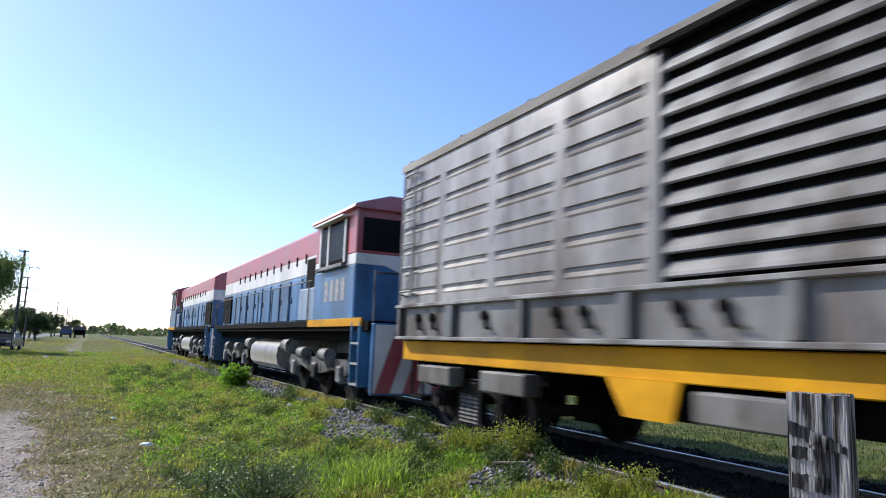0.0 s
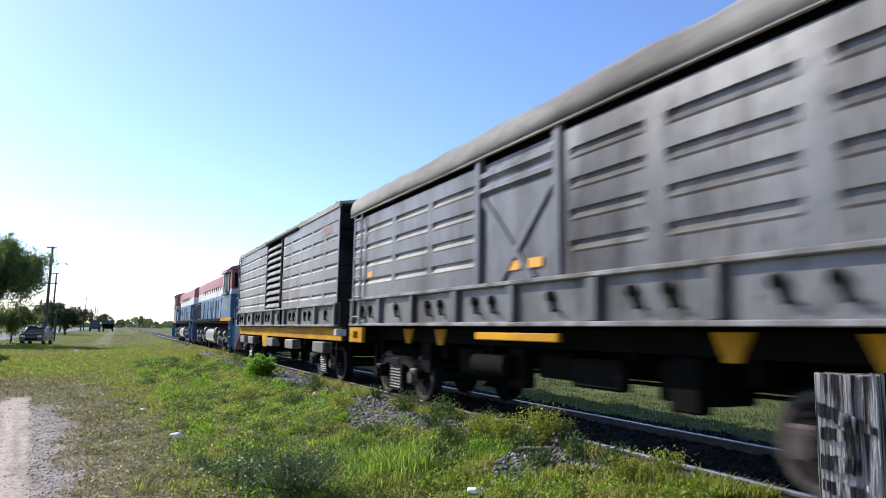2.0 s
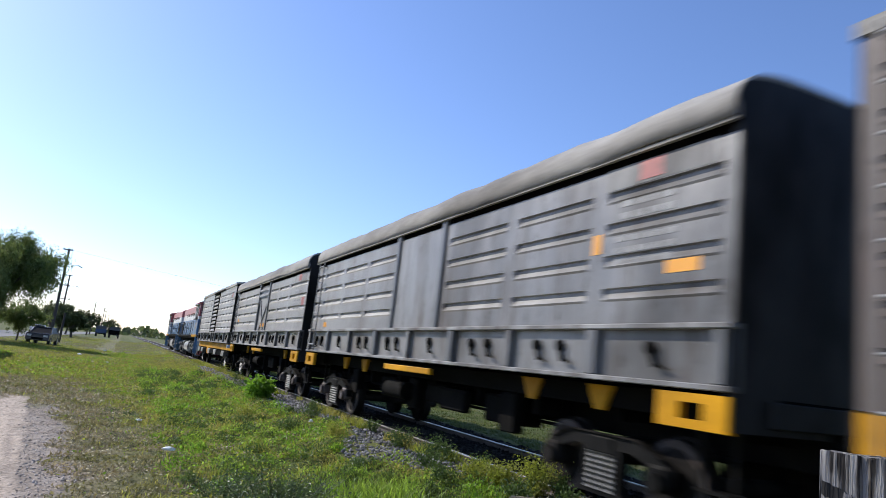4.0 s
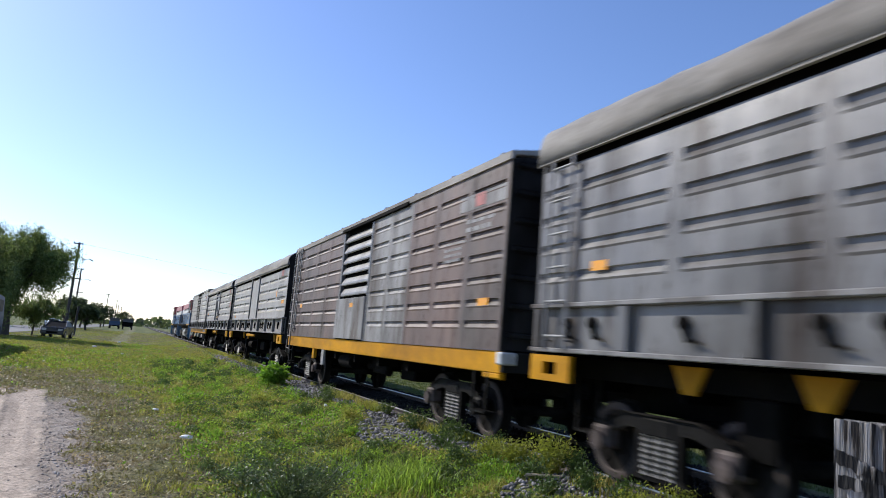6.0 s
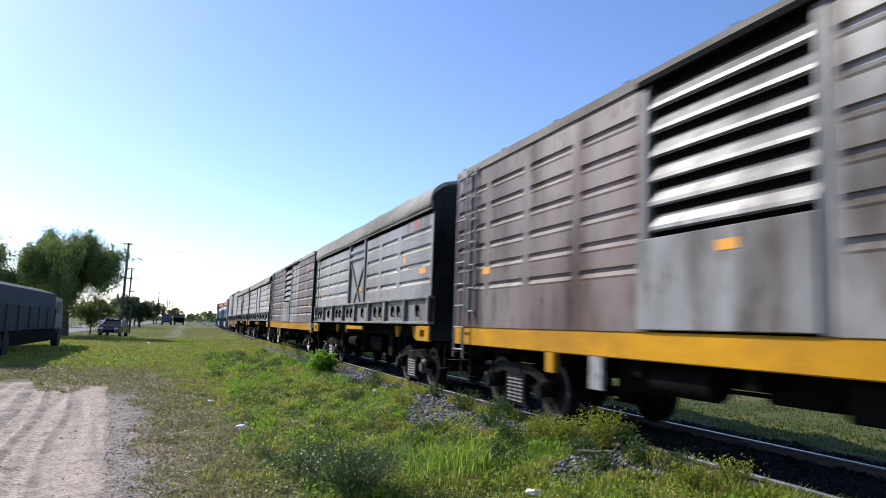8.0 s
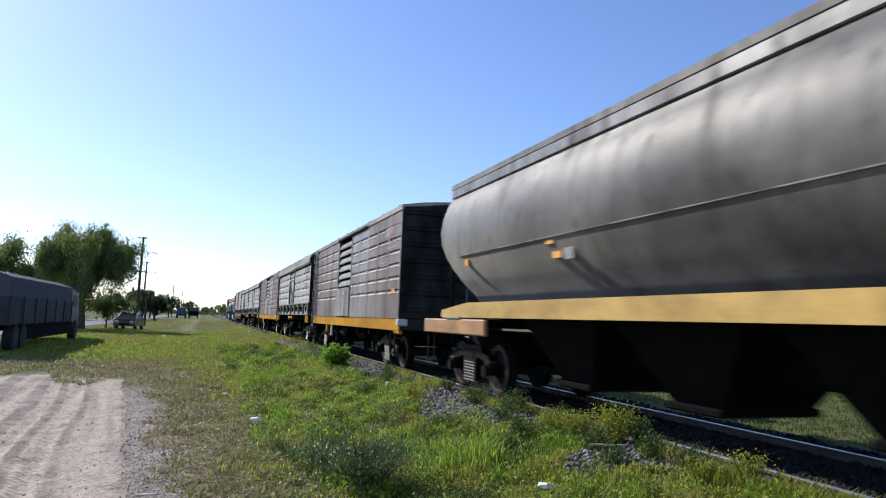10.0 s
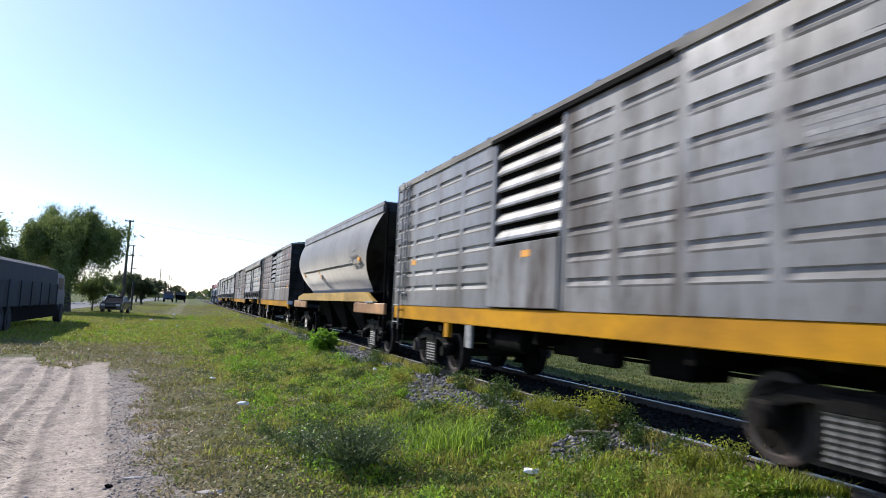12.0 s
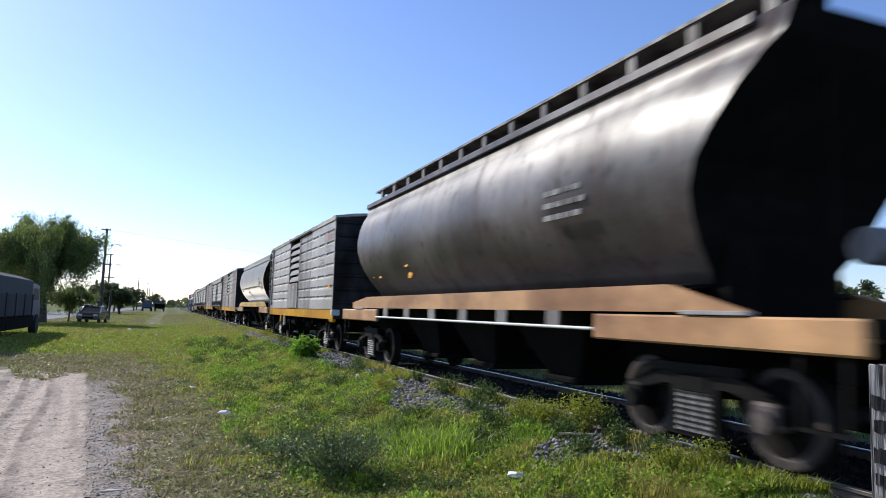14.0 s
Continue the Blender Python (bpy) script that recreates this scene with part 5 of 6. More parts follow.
    smoothed = mth("SUBTRACT", 1.0, mth("MULTIPLY", sand, 0.6))
    hgt = mth("ADD", mth("MULTIPLY", mth("MULTIPLY", fine, 0.4), smoothed), mth("ADD", mth("MULTIPLY", ribs, mth("MULTIPLY", sand, 0.12)), mth("MULTIPLY", noise_at(5, 6), smoothed)))
    l.new(hgt, bump.inputs["Height"])
    l.new(bump.outputs[0], bsdf.inputs["Normal"])
    return m


ground = raw_mesh("ground", gv, gf, ground_material(), True)
tagged(ground, "grassy trackside ground with a sandy lane and gravel", "ground", kind="structure")

ASPHALT = material("road_asphalt", (0.17, 0.165, 0.16), 0.9, 0, 0.15, 4, (1, 0.2, 1), bump=0.2)
for (x0, x1, y0, y1), lab in (((-17.0, -10.4, 40, 900), "grey asphalt road beside the trees"), ((23.5, 33.0, -60, 300), "pale asphalt street beyond the railway")):
    bm = B()
    bx(bm, x0, x1, y0, y1, -0.1, 0.03)
    tagged(part("road", bm, ASPHALT), lab, "road", kind="structure")

# rails and sleepers
track = tagged(new("track"), "broad-gauge railway track on ballast, half grown over", "railway track", kind="structure")
for s in (-1, 1):
    c = CX + s * 0.838
    bm = B()
    prism(bm, [(c - 0.065, 0.29), (c + 0.065, 0.29), (c + 0.065, 0.305), (c + 0.012, 0.325), (c + 0.012, 0.40), (c + 0.034, 0.412), (c + 0.034, 0.428),
               (c - 0.034, 0.428), (c - 0.034, 0.412), (c - 0.012, 0.40), (c - 0.012, 0.325), (c - 0.065, 0.305)], -150, 900, "y")
    part("rail", bm, RAIL_SIDE, track)
    bm = B()
    bx(bm, c - 0.033, c + 0.033, -150, 900, 0.429, 0.441, 0.005)
    part("rail_head", bm, RAIL, track)

# ---------------------------------------------------------------- stones
nrng = np.random.default_rng(7)


def stones(name, x, y, size, label, z=None, mat=None):
    n = len(x)
    base = np.array([(1, 0, 0), (0, 1, 0), (-1, 0, 0), (0, -1, 0), (0, 0, 1), (0, 0, -1)], float)
    tri = np.array([(0, 1, 4), (1, 2, 4), (2, 3, 4), (3, 0, 4), (1, 0, 5), (2, 1, 5), (3, 2, 5), (0, 3, 5)])
    v = base[None] * nrng.uniform(0.5, 1.25, (n, 6, 1)) + nrng.normal(0, 0.18, (n, 6, 3))
    v *= (size * nrng.uniform(0.55, 1.3, n))[:, None, None]
    a = nrng.uniform(0, 6.28, n)
    c, s = np.cos(a)[:, None], np.sin(a)[:, None]
    vx, vy = v[..., 0] * c - v[..., 1] * s, v[..., 0] * s + v[..., 1] * c
    zz = (ground_z(x, y) if z is None else z) + size * 0.15
    out = np.stack([vx + x[:, None], vy + y[:, None], v[..., 2] * 0.75 + zz[:, None]], -1)
    f = tri[None] + (np.arange(n) * 6)[:, None, None]
    return tagged(raw_mesh(name, out.reshape(-1, 3), f.reshape(-1, 3), mat or STONE), label, "stones", kind="stuff")


def patch_noise(x, y, s, k=0.0):
    return np.sin(x * s + 2.1 * np.sin(y * s * 0.7 + k)) * np.sin(y * s * 0.8 + 1.7 * np.sin(x * s * 0.6 + 2 + k))


n = 26000
sx, sy = nrng.uniform(3.35, 7.6, n), 4 + 36 * nrng.uniform(0, 1, n) ** 1.7
edge = 4.72 + 0.12 * patch_noise(sx, sy, 2.1) - 1.3 * np.exp(-((sy - 10.4) / 2.2) ** 2) - 0.9 * smooth(11.5, 17, sy) - 0.95 * np.exp(-((sy - 6.3) / 0.75) ** 2)
bare = sx > edge
out, mid_ = bare & (sx < 5.05), bare & (sx >= 5.05)
stones("ballast", sx[out], sy[out], 0.030 + 0.0006 * sy[out], "grey crushed stone ballast beside the rail")
# Stones between the rails use the shade-darkened colour.
stones("ballast", sx[mid_], sy[mid_], 0.032 + 0.0006 * sy[mid_], "ballast between the rails, coloured dark for shade under the train", mat=STONE_SHADED)
n = 24000
sx, sy = nrng.uniform(-4.5, 0.6, n), 5 + 12 * nrng.uniform(0, 1, n) ** 1.4
su = sx + 0.097 * sy
k = (su < 0.66 + 0.25 * patch_noise(sx, sy, 2)) & ((su > 0.08) | (nrng.uniform(0, 1, n) < 0.10))
stones("gravel", sx[k], sy[k], 0.008 * nrng.uniform(0.5, 1.6, k.sum()) + 0.016 * nrng.uniform(0, 1, k.sum()) ** 6, "loose gravel along the edge of the lane", mat=GRAVEL)


# ---------------------------------------------------------------- grass
def blades(name, x, y, height, width, mat, label, lean=0.5, z=None):
    n = len(x)
    a = nrng.uniform(0, 2 * np.pi, n)
    d = np.stack([np.cos(a), np.sin(a)], 1)
    p = np.stack([-np.sin(a), np.cos(a)], 1)
    h = height * nrng.uniform(0.5, 1.3, n)
    ln = lean * h * nrng.uniform(0.2, 1.2, n)
    w = width * nrng.uniform(0.6, 1.3, n)
    g = (ground_z(x, y) if z is None else z) - 0.01
    xy = np.stack([x, y], 1)
    rows = []
    for t, ww in ((0, 0.8), (0.55, 0.7)):
        c = xy + d * (ln * t * t)[:, None]
        for s in (-1, 1):
            q = c + p * (s * w * ww / 2)[:, None]
            rows.append(np.stack([q[:, 0], q[:, 1], g + h * t], 1))
    tip = xy + d * ln[:, None]
    rows.append(np.stack([tip[:, 0], tip[:, 1], g + h * (1 - 0.25 * lean)], 1))
    v = np.stack(rows, 1)
    f = np.array([(0, 1, 3), (0, 3, 2), (2, 3, 4)])[None] + (np.arange(n) * 5)[:, None, None]
    return tagged(raw_mesh(name, v.reshape(-1, 3), f.reshape(-1, 3), mat), label, "grass", kind="stuff")


def on_lane(x, y):
    return ((x + 0.097 * y < 0.60 + 0.25 * patch_noise(x, y, 2) + 0.22 * patch_noise(x, y, 6.3, 1.0)) & (y < 17 + 1.2 * patch_noise(x, y, 1.3))) | ((x + 0.097 * y < 0.12) & (x > -4.8) & (y < 18.8 + 2.2 * patch_noise(x, 0 * y, 1.9)))


def on_ballast(x, y):
    e = 4.72 + 0.12 * patch_noise(x, y, 2.1) - 1.3 * np.exp(-((y - 10.4) / 2.2) ** 2) - 0.9 * smooth(11.5, 17, y) - 0.95 * np.exp(-((y - 6.3) / 0.75) ** 2)
    return (x > e) & (x < 8.0)


n = 470000
gx = nrng.uniform(-9, 4.95, n)
gy = 4.2 + 60 * nrng.uniform(0, 1, n) ** 2.3
inview = (gx > -0.34 * gy - 1.0)
ok = inview & ~on_lane(gx, gy) & ~(on_ballast(gx, gy) & (nrng.uniform(0, 1, n) > 0.05)) & (gx < 4.9)
gx, gy = gx[ok], gy[ok]
dryness = 1 - smooth(0.7, 2.6, gx + 0.10 * gy + 0.5 * patch_noise(gx, gy, 1.2))
dryness = np.where(gy < 24, dryness, 0.15) + 0.18 * (patch_noise(gx, gy, 0.9, 1.0) > 0.35)
lush = smooth(0.15, 0.7, patch_noise(gx, gy, 0.75, 3.0)) + np.exp(-((gx - 3.05) / 0.6) ** 2 - ((gy - 7.8) / 0.9) ** 2) * 1.2
u = nrng.uniform(0, 1, len(gx))
isdry = u < dryness * 0.95
keep = nrng.uniform(0, 1, len(gx)) > 0.15 * dryness
islush = ~isdry & (nrng.uniform(0, 1, len(gx)) < lush * 0.75)
clump = 0.30 + 1.15 * np.clip(patch_noise(gx, gy, 3.3, 0.5) + 0.8 * patch_noise(gx, gy, 8.3, 2.5) + 0.25, 0, 1.7)
wd = 0.0075 * (1 + gy / 16)
for nm, sel, hgt, m_, lab in (("dry_grass", isdry & keep, 0.05, GRASS_DRY, "short dry trampled grass beside the lane"),
                             ("meadow_grass", ~isdry & ~islush & keep, 0.075, GRASS, "short green meadow grass along the railway"),
                             ("lush_grass", islush & keep, 0.09, GRASS_LUSH, "longer bright green grass on the bank")):
    blades(nm, gx[sel], gy[sel], hgt * clump[sel], wd[sel], m_, lab, 0.7)
# turf: a close mat of small leaves, greener on the bank, brown and thin beside the lane
n = 480000
tx, ty = nrng.uniform(-8, 4.85, n), 4.2 + 36 * nrng.uniform(0, 1, n) ** 1.9
dry_side = 1 - smooth(0.9, 3.0, tx + 0.10 * ty + 0.7 * patch_noise(tx, ty, 1.2))
bare = patch_noise(tx, ty, 1.7, 5.0) + 0.7 * patch_noise(tx, ty, 4.6, 2.0)
ok = ~on_lane(tx, ty) & ~on_ballast(tx, ty) & (tx > -0.3 * ty - 1) & (nrng.uniform(0, 1, n) > 0.4 * dry_side * (ty < 26)) & ((bare < 0.55) | (nrng.uniform(0, 1, n) < 0.3))
tx, ty = tx[ok], ty[ok]
n = len(tx)
worn = (1 - smooth(0.9, 3.0, tx + 0.10 * ty + 0.7 * patch_noise(tx, ty, 1.2))) * (ty < 26)
lump = np.clip(0.55 + 0.6 * patch_noise(tx, ty, 4.1, 0.3) + 0.5 * patch_noise(tx, ty, 11.0, 1.3), 0.05, 1.6)
c = np.stack([tx, ty, ground_z(tx, ty) + nrng.uniform(0, 1, n) * 0.085 * lump * (1 - 0.65 * worn)], 1)
d = nrng.normal(0, 1, c.shape) * np.array([1, 1, 0.55]) + np.array([0, 0, 0.3])
d /= np.linalg.norm(d, axis=1)[:, None]
s = np.cross(d, np.array([0, 0, 1]) + nrng.normal(0, 0.6, c.shape))
s /= np.linalg.norm(s, axis=1)[:, None]
sz = (0.011 * nrng.uniform(0.6, 1.7, n) * (1 + ty / 14))[:, None]
v = np.stack([c, c + d * sz + s * sz * 0.5, c + d * sz * 2, c + d * sz - s * sz * 0.5], 1)
u = nrng.uniform(0, 1, n)
brown = u < 0.12 + 0.83 * worn
green = ~brown & (nrng.uniform(0, 1, n) < 0.3 + 0.5 * smooth(0.0, 0.8, patch_noise(tx, ty, 0.75, 3.0)))
for sel, m_, nm, lab in ((brown, GRASS_DRY, "dry_turf", "brown dry litter and leaves in the turf"), (green, GRASS_LUSH, "green_turf", "fresh green turf leaves"), (~brown & ~green, GRASS, "turf", "short yellowish green turf leaves")):
    q = v[sel].reshape(-1, 3)
    tagged(raw_mesh(nm, q, np.arange(len(q)).reshape(-1, 4), m_), lab, "turf", kind="stuff")
# low broad-leaved herbs among the blades
n = 150000
bx_, by_ = nrng.uniform(-3, 4.8, n), 4.2 + 34 * nrng.uniform(0, 1, n) ** 2.0
tuft = patch_noise(bx_, by_, 2.3, 4.0) + 0.8 * patch_noise(bx_, by_, 6.1, 1.0)
ok = (tuft > 0.42) & (nrng.uniform(0, 1, n) < 1.15 - by_ / 40) & (bx_ + 0.10 * by_ + 0.5 * patch_noise(bx_, by_, 1.2) > 2.0) & ~on_lane(bx_, by_) & ~on_ballast(bx_, by_) & (bx_ > -0.3 * by_ - 1)
bx_, by_, tuft = bx_[ok], by_[ok], tuft[ok]
n = len(bx_)
c = np.stack([bx_, by_, ground_z(bx_, by_) + nrng.uniform(0.0, 1, n) * 0.09 * np.minimum(tuft + 0.1, 1.2)], 1)
d = nrng.normal(0, 1, c.shape) * np.array([1, 1, 0.45]) + np.array([0, 0, 0.25])
d /= np.linalg.norm(d, axis=1)[:, None]
s = np.cross(d, np.array([0, 0, 1]) + nrng.normal(0, 0.5, c.shape))
s /= np.linalg.norm(s, axis=1)[:, None]
sz = (0.018 * nrng.uniform(0.5, 1.5, n) * (1 + by_ / 24))[:, None]
v = np.stack([c, c + d * sz + s * sz * 0.45, c + d * sz * 2, c + d * sz - s * sz * 0.45], 1).reshape(-1, 3)
pick = nrng.uniform(0, 1, n) < 0.45
for sel, m_ in ((pick, GRASS_LUSH), (~pick, GRASS)):
    q = v.reshape(-1, 4, 3)[sel].reshape(-1, 3)
    tagged(raw_mesh("herbs", q, np.arange(len(q)).reshape(-1, 4), m_), "low broad-leaved green herbs in the grass", "weed", kind="stuff")
n = 120000
gy = 30 + 120 * nrng.uniform(0, 1, n) ** 1.5
gx = nrng.uniform(0, 1, n) * (4.8 + 0.19 * gy + 2) - 0.19 * gy - 2
far = (patch_noise(gx, gy, 0.35, 2.0) + 0.5 * patch_noise(gx, gy, 1.1, 1.0)) > 0.25
path = (np.abs(gx + 1.2 + 0.3 * patch_noise(gx, gy, 0.5)) < 0.75) & (nrng.uniform(0, 1, n) < 0.8)
for nm, sel, m_ in (("meadow_grass", ~far & ~path & (gx > -10.5), GRASS), ("dry_grass", far & ~path & (gx > -10.5), GRASS_DRY)):
    blades(nm, gx[sel], gy[sel], 0.06, 0.024 * (gy[sel] / 40), m_, "grass of the open meadow beside the line", 0.8)
n = 130000
hy = 3 + 60 * nrng.uniform(0, 1, n) ** 1.6
hx = 8.3 + 14.5 * nrng.uniform(0, 1, n) ** 1.5
k = hx > 8.7 + 0.4 * patch_noise(hx, hy, 1)
blades("verge_grass", hx[k], hy[k], 0.07, 0.014 * (1 + hy[k] / 18), VERGE, "mown grass verge beyond the railway", 0.6)
n = 26000
ny_, nx_ = nrng.uniform(1.6, 4.7, n), nrng.uniform(2.2, 4.9, n)
sel = nrng.uniform(0, 1, n) < 0.55
for q, m_ in ((sel, GRASS), (~sel, GRASS_LUSH)):
    blades("meadow_grass", nx_[q], ny_[q], 0.07, 0.008, m_, "short grass at the foot of the wooden post", 0.7)
n = 16000
ry = 4 + 46 * nrng.uniform(0, 1, n) ** 1.5
rx = nrng.uniform(4.5, 4.97, n)
k = patch_noise(rx, ry, 1.5, 2.0) + 0.7 * patch_noise(rx, ry, 4.0, 1.0) > 0.05
blades("rail_weeds", rx[k], ry[k], 0.17, 0.011 * (1 + ry[k] / 14), GRASS, "weedy grass along the near rail", 0.7)


# ---------------------------------------------------------------- weeds
def weed(name, label, x, y, radius, height, count, leaf, mat, upright=0.6, stems=9):
    e = tagged(new(name), label, "weed")
    e.location = (x, y, float(ground_z(np.array(x), np.array(y))))
    bm = B()
    tips = []
    for k in range(stems):
        a, r = rng.uniform(0, 6.28), radius * rng.uniform(0.1, 1.0) * (1 - upright * 0.5)
        tip = Vector((r * math.cos(a), r * math.sin(a), height * rng.uniform(0.55, 1.0)))
        rod(bm, (tip.x * 0.2, tip.y * 0.2, -0.02), tip, 0.006, 5, 0.003)
        tips.append(tip)
    tagged(part("stem_tuft", bm, mat, e), kind="stuff")
    v, f = [], []
    for k in range(count):
        tip = rng.choice(tips)
        t = rng.uniform(0.15, 1.0)
        c = Vector((tip.x * (0.2 + 0.8 * t), tip.y * (0.2 + 0.8 * t), tip.z * t)) + Vector((rng.gauss(0, 1), rng.gauss(0, 1), rng.gauss(0, 0.6))) * radius * 0.2
        c.z = max(c.z, 0.01)
        d = Vector((rng.gauss(0, 1), rng.gauss(0, 1), rng.gauss(0.5, 0.7))).normalized()
        s = d.cross(Vector((rng.gauss(0, 1), rng.gauss(0, 1), rng.gauss(0, 1)))).normalized()
        ll, ww = leaf * rng.uniform(0.6, 1.3), leaf * rng.uniform(0.12, 0.3)
        i = len(v)
        v += [c, c + d * ll * 0.5 + s * ww, c + d * ll - Vector((0, 0, ll * 0.2)), c + d * ll * 0.5 - s * ww]
        f.append((i, i + 1, i + 2, i + 3))
    foliage = tagged(soup("foliage", v, f, mat), kind="stuff")
    foliage.parent = e
    return e


weed("weed_bush", "dark green leggy weed on the grass", 1.70, 7.05, 0.62, 0.46, 3400, 0.04, WEED_SILVER, 0.1, 80)
weed("weed_bush", "dark green leggy weed on the grass", 1.3, 7.9, 0.45, 0.24, 1500, 0.04, WEED_SILVER, 0.1, 34)
weed("weed_clump", "bright green broad-leaved weed clump by the ballast", 3.75, 19.9, 0.5, 0.5, 900, 0.2, WEED_BRIGHT, 0.5, 20)
for wx, wy, wr, wh, wc in ((4.72, 7.1, 0.3, 0.5, 900), (4.5, 7.5, 0.3, 0.36, 620), (4.6, 9.75, 0.3, 0.36, 500), (4.35, 7.9, 0.34, 0.3, 600), (4.9, 6.85, 0.2, 0.34, 420), (3.9, 8.0, 0.3, 0.22, 500), (4.5, 10.9, 0.32, 0.33, 480), (4.55, 6.15, 0.26, 0.28, 300), (4.6, 5.6, 0.24, 0.26, 260),
                          (4.35, 6.9, 0.26, 0.22, 260), (4.1, 8.8, 0.3, 0.24, 320), (3.7, 12.2, 0.4, 0.28, 420), (3.3, 13.6, 0.4, 0.25, 380), (3.9, 14.8, 0.35, 0.3, 380),
                          (4.3, 5.1, 0.25, 0.3, 280), (4.75, 8.6, 0.22, 0.3, 260), (4.7, 9.6, 0.2, 0.25, 220), (4.75, 5.0, 0.25, 0.3, 260), (4.1, 6.2, 0.22, 0.2, 220), (3.6, 7.6, 0.25, 0.2, 240), (2.6, 6.2, 0.25, 0.16, 220), (2.3, 11.6, 0.3, 0.2, 260), (2.9, 16.5, 0.4, 0.25, 300), (4.72, 13.0, 0.22, 0.25, 220), (4.2, 23.5, 0.4, 0.35, 380), (4.4, 16.5, 0.3, 0.3, 300), (4.3, 28, 0.5, 0.4, 380), (4.5, 34, 0.5, 0.45, 380)):
    weed("trackside_weed", "green weeds growing through the ballast edge", wx, wy, wr, wh, int(wc * 1.8), 0.042, rng.choice((WEED, WEED, GRASS)), 0.2, 18)
n = 1500
tx, ty = nrng.normal(3.02, 0.24, n), nrng.normal(7.75, 0.36, n)
blades("tall_grass_tuft", tx, ty, 0.24, 0.014, GRASS_LUSH, "tuft of long bright green grass", 0.8)
k = 300
cx_, cy_ = nrng.uniform(0.8, 4.6, k), 5 + 30 * nrng.uniform(0, 1, k) ** 1.5
r_ = nrng.uniform(0.08, 0.27, k) * (1 + cy_ / 40)
okc = ~on_lane(cx_, cy_) & ~on_ballast(cx_, cy_) & (cx_ + 0.1 * cy_ > 1.9) & (nrng.uniform(0, 1, k) < 0.75)
for pick, m_, lab in ((0, WEED, "dark green low tufts of weeds in the grass"), (1, GRASS_LUSH, "bright green low tufts of weeds in the grass")):
    sel = okc & (np.arange(k) % 5 < 2 if pick else np.arange(k) % 5 >= 2)
    rep_ = 240
    c = np.repeat(np.stack([cx_[sel], cy_[sel], ground_z(cx_[sel], cy_[sel])], 1), rep_, 0)
    rr = np.repeat(r_[sel], rep_)
    off = nrng.normal(0, 0.5, (len(c), 2)) * rr[:, None]
    c[:, :2] += off
    c[:, 2] += nrng.uniform(0, 0.75, len(c)) * rr * np.exp(-(off ** 2).sum(1) / (rr ** 2))
    d = nrng.normal(0, 1, c.shape) + np.array([0, 0, 0.6])
    d /= np.linalg.norm(d, axis=1)[:, None]
    s = np.cross(d, nrng.normal(0, 1, c.shape))
    s /= np.linalg.norm(s, axis=1)[:, None]
    sz = ((0.008 + 0.012 * nrng.uniform(0, 1, len(c))) * (1 + c[:, 1] / 18))[:, None]
    q = np.stack([c, c + d * sz + s * sz * 0.4, c + d * sz * 2, c + d * sz - s * sz * 0.4], 1).reshape(-1, 3)
    tagged(raw_mesh("weed_tufts", q, np.arange(len(q)).reshape(-1, 4), m_), lab, "weed", kind="stuff")
n = 700
tx, ty = nrng.normal(3.5, 0.4, n), nrng.normal(5.35, 0.35, n)
blades("tall_grass_tuft", tx, ty, 0.14, 0.009, GRASS_LUSH, "tuft of long green grass near the post", 0.6)

# ---------------------------------------------------------------- litter
for lx, ly, a, b, c in ((0.89, 10.95, 0.17, 0.10, 0.05), (3.15, 5.88, 0.14, 0.10, 0.05), (0.57, 14.87, 0.15, 0.1, 0.04), (-1.1, 62, 0.3, 0.2, 0.1), (3.74, 13.98, 0.09, 0.06, 0.06), (-2.2, 48, 0.3, 0.2, 0.1), (-0.5, 40, 0.22, 0.15, 0.06)):
    bm = B()
    bmesh.ops.create_icosphere(bm, subdivisions=2, radius=1)
    for v in bm.verts:
        k = 1 + 0.7 * noise.noise(v.co * 2.3 + Vector((lx, ly, 0)))
        v.co = Vector((v.co.x * a * 0.5 * k, v.co.y * b * 0.5 * k, max(v.co.z, -0.4) * c * 0.7 * k))
    ob = part("plastic_litter", bm, LITTER)
    ob.location = (lx, ly, float(ground_z(np.array(lx), np.array(ly))) + c * 0.6 + 0.04)
    ob.rotation_euler = (0, 0, rng.uniform(0, 3))
    tagged(ob, "crumpled white plastic litter lying in the grass", "litter", "litter in the grass")
for lx, ly, sx_, sy_, h_, m_, lab in ((-0.54, 6.72, 0.04, 0.028, 0.022, BLACK, "small black scrap lying on the sandy lane"), (-0.36, 6.95, 0.11, 0.025, 0.008, GRAVEL, "flat pale broken piece lying on the gravel"),
                                      (0.30, 6.31, 0.11, 0.05, 0.012, GRAVEL, "flat pale broken piece lying on the gravel")):
    bm = B()
    bmesh.ops.create_icosphere(bm, subdivisions=2, radius=1)
    for v in bm.verts:
        k = 1 + 0.6 * noise.noise(v.co * 1.9 + Vector((lx * 5, ly, 0)))
        v.co = Vector((v.co.x * sx_ * k, v.co.y * sy_ * k, v.co.z * h_ * k))
    ob = part("scrap", bm, m_)
    ob.location = (lx, ly, float(ground_z(np.array(lx), np.array(ly))) + h_ * 0.4)
    tagged(ob, lab, "debris")
bm = B()
rod(bm, (4.22, 6.85, 0.37), (4.52, 6.58, 0.40), 0.016, 7, 0.01)
rod(bm, (4.37, 6.72, 0.385), (4.43, 6.82, 0.37), 0.008, 6)
tagged(part("stick", bm, STICK), "dry broken stick on the ballast", "stick")


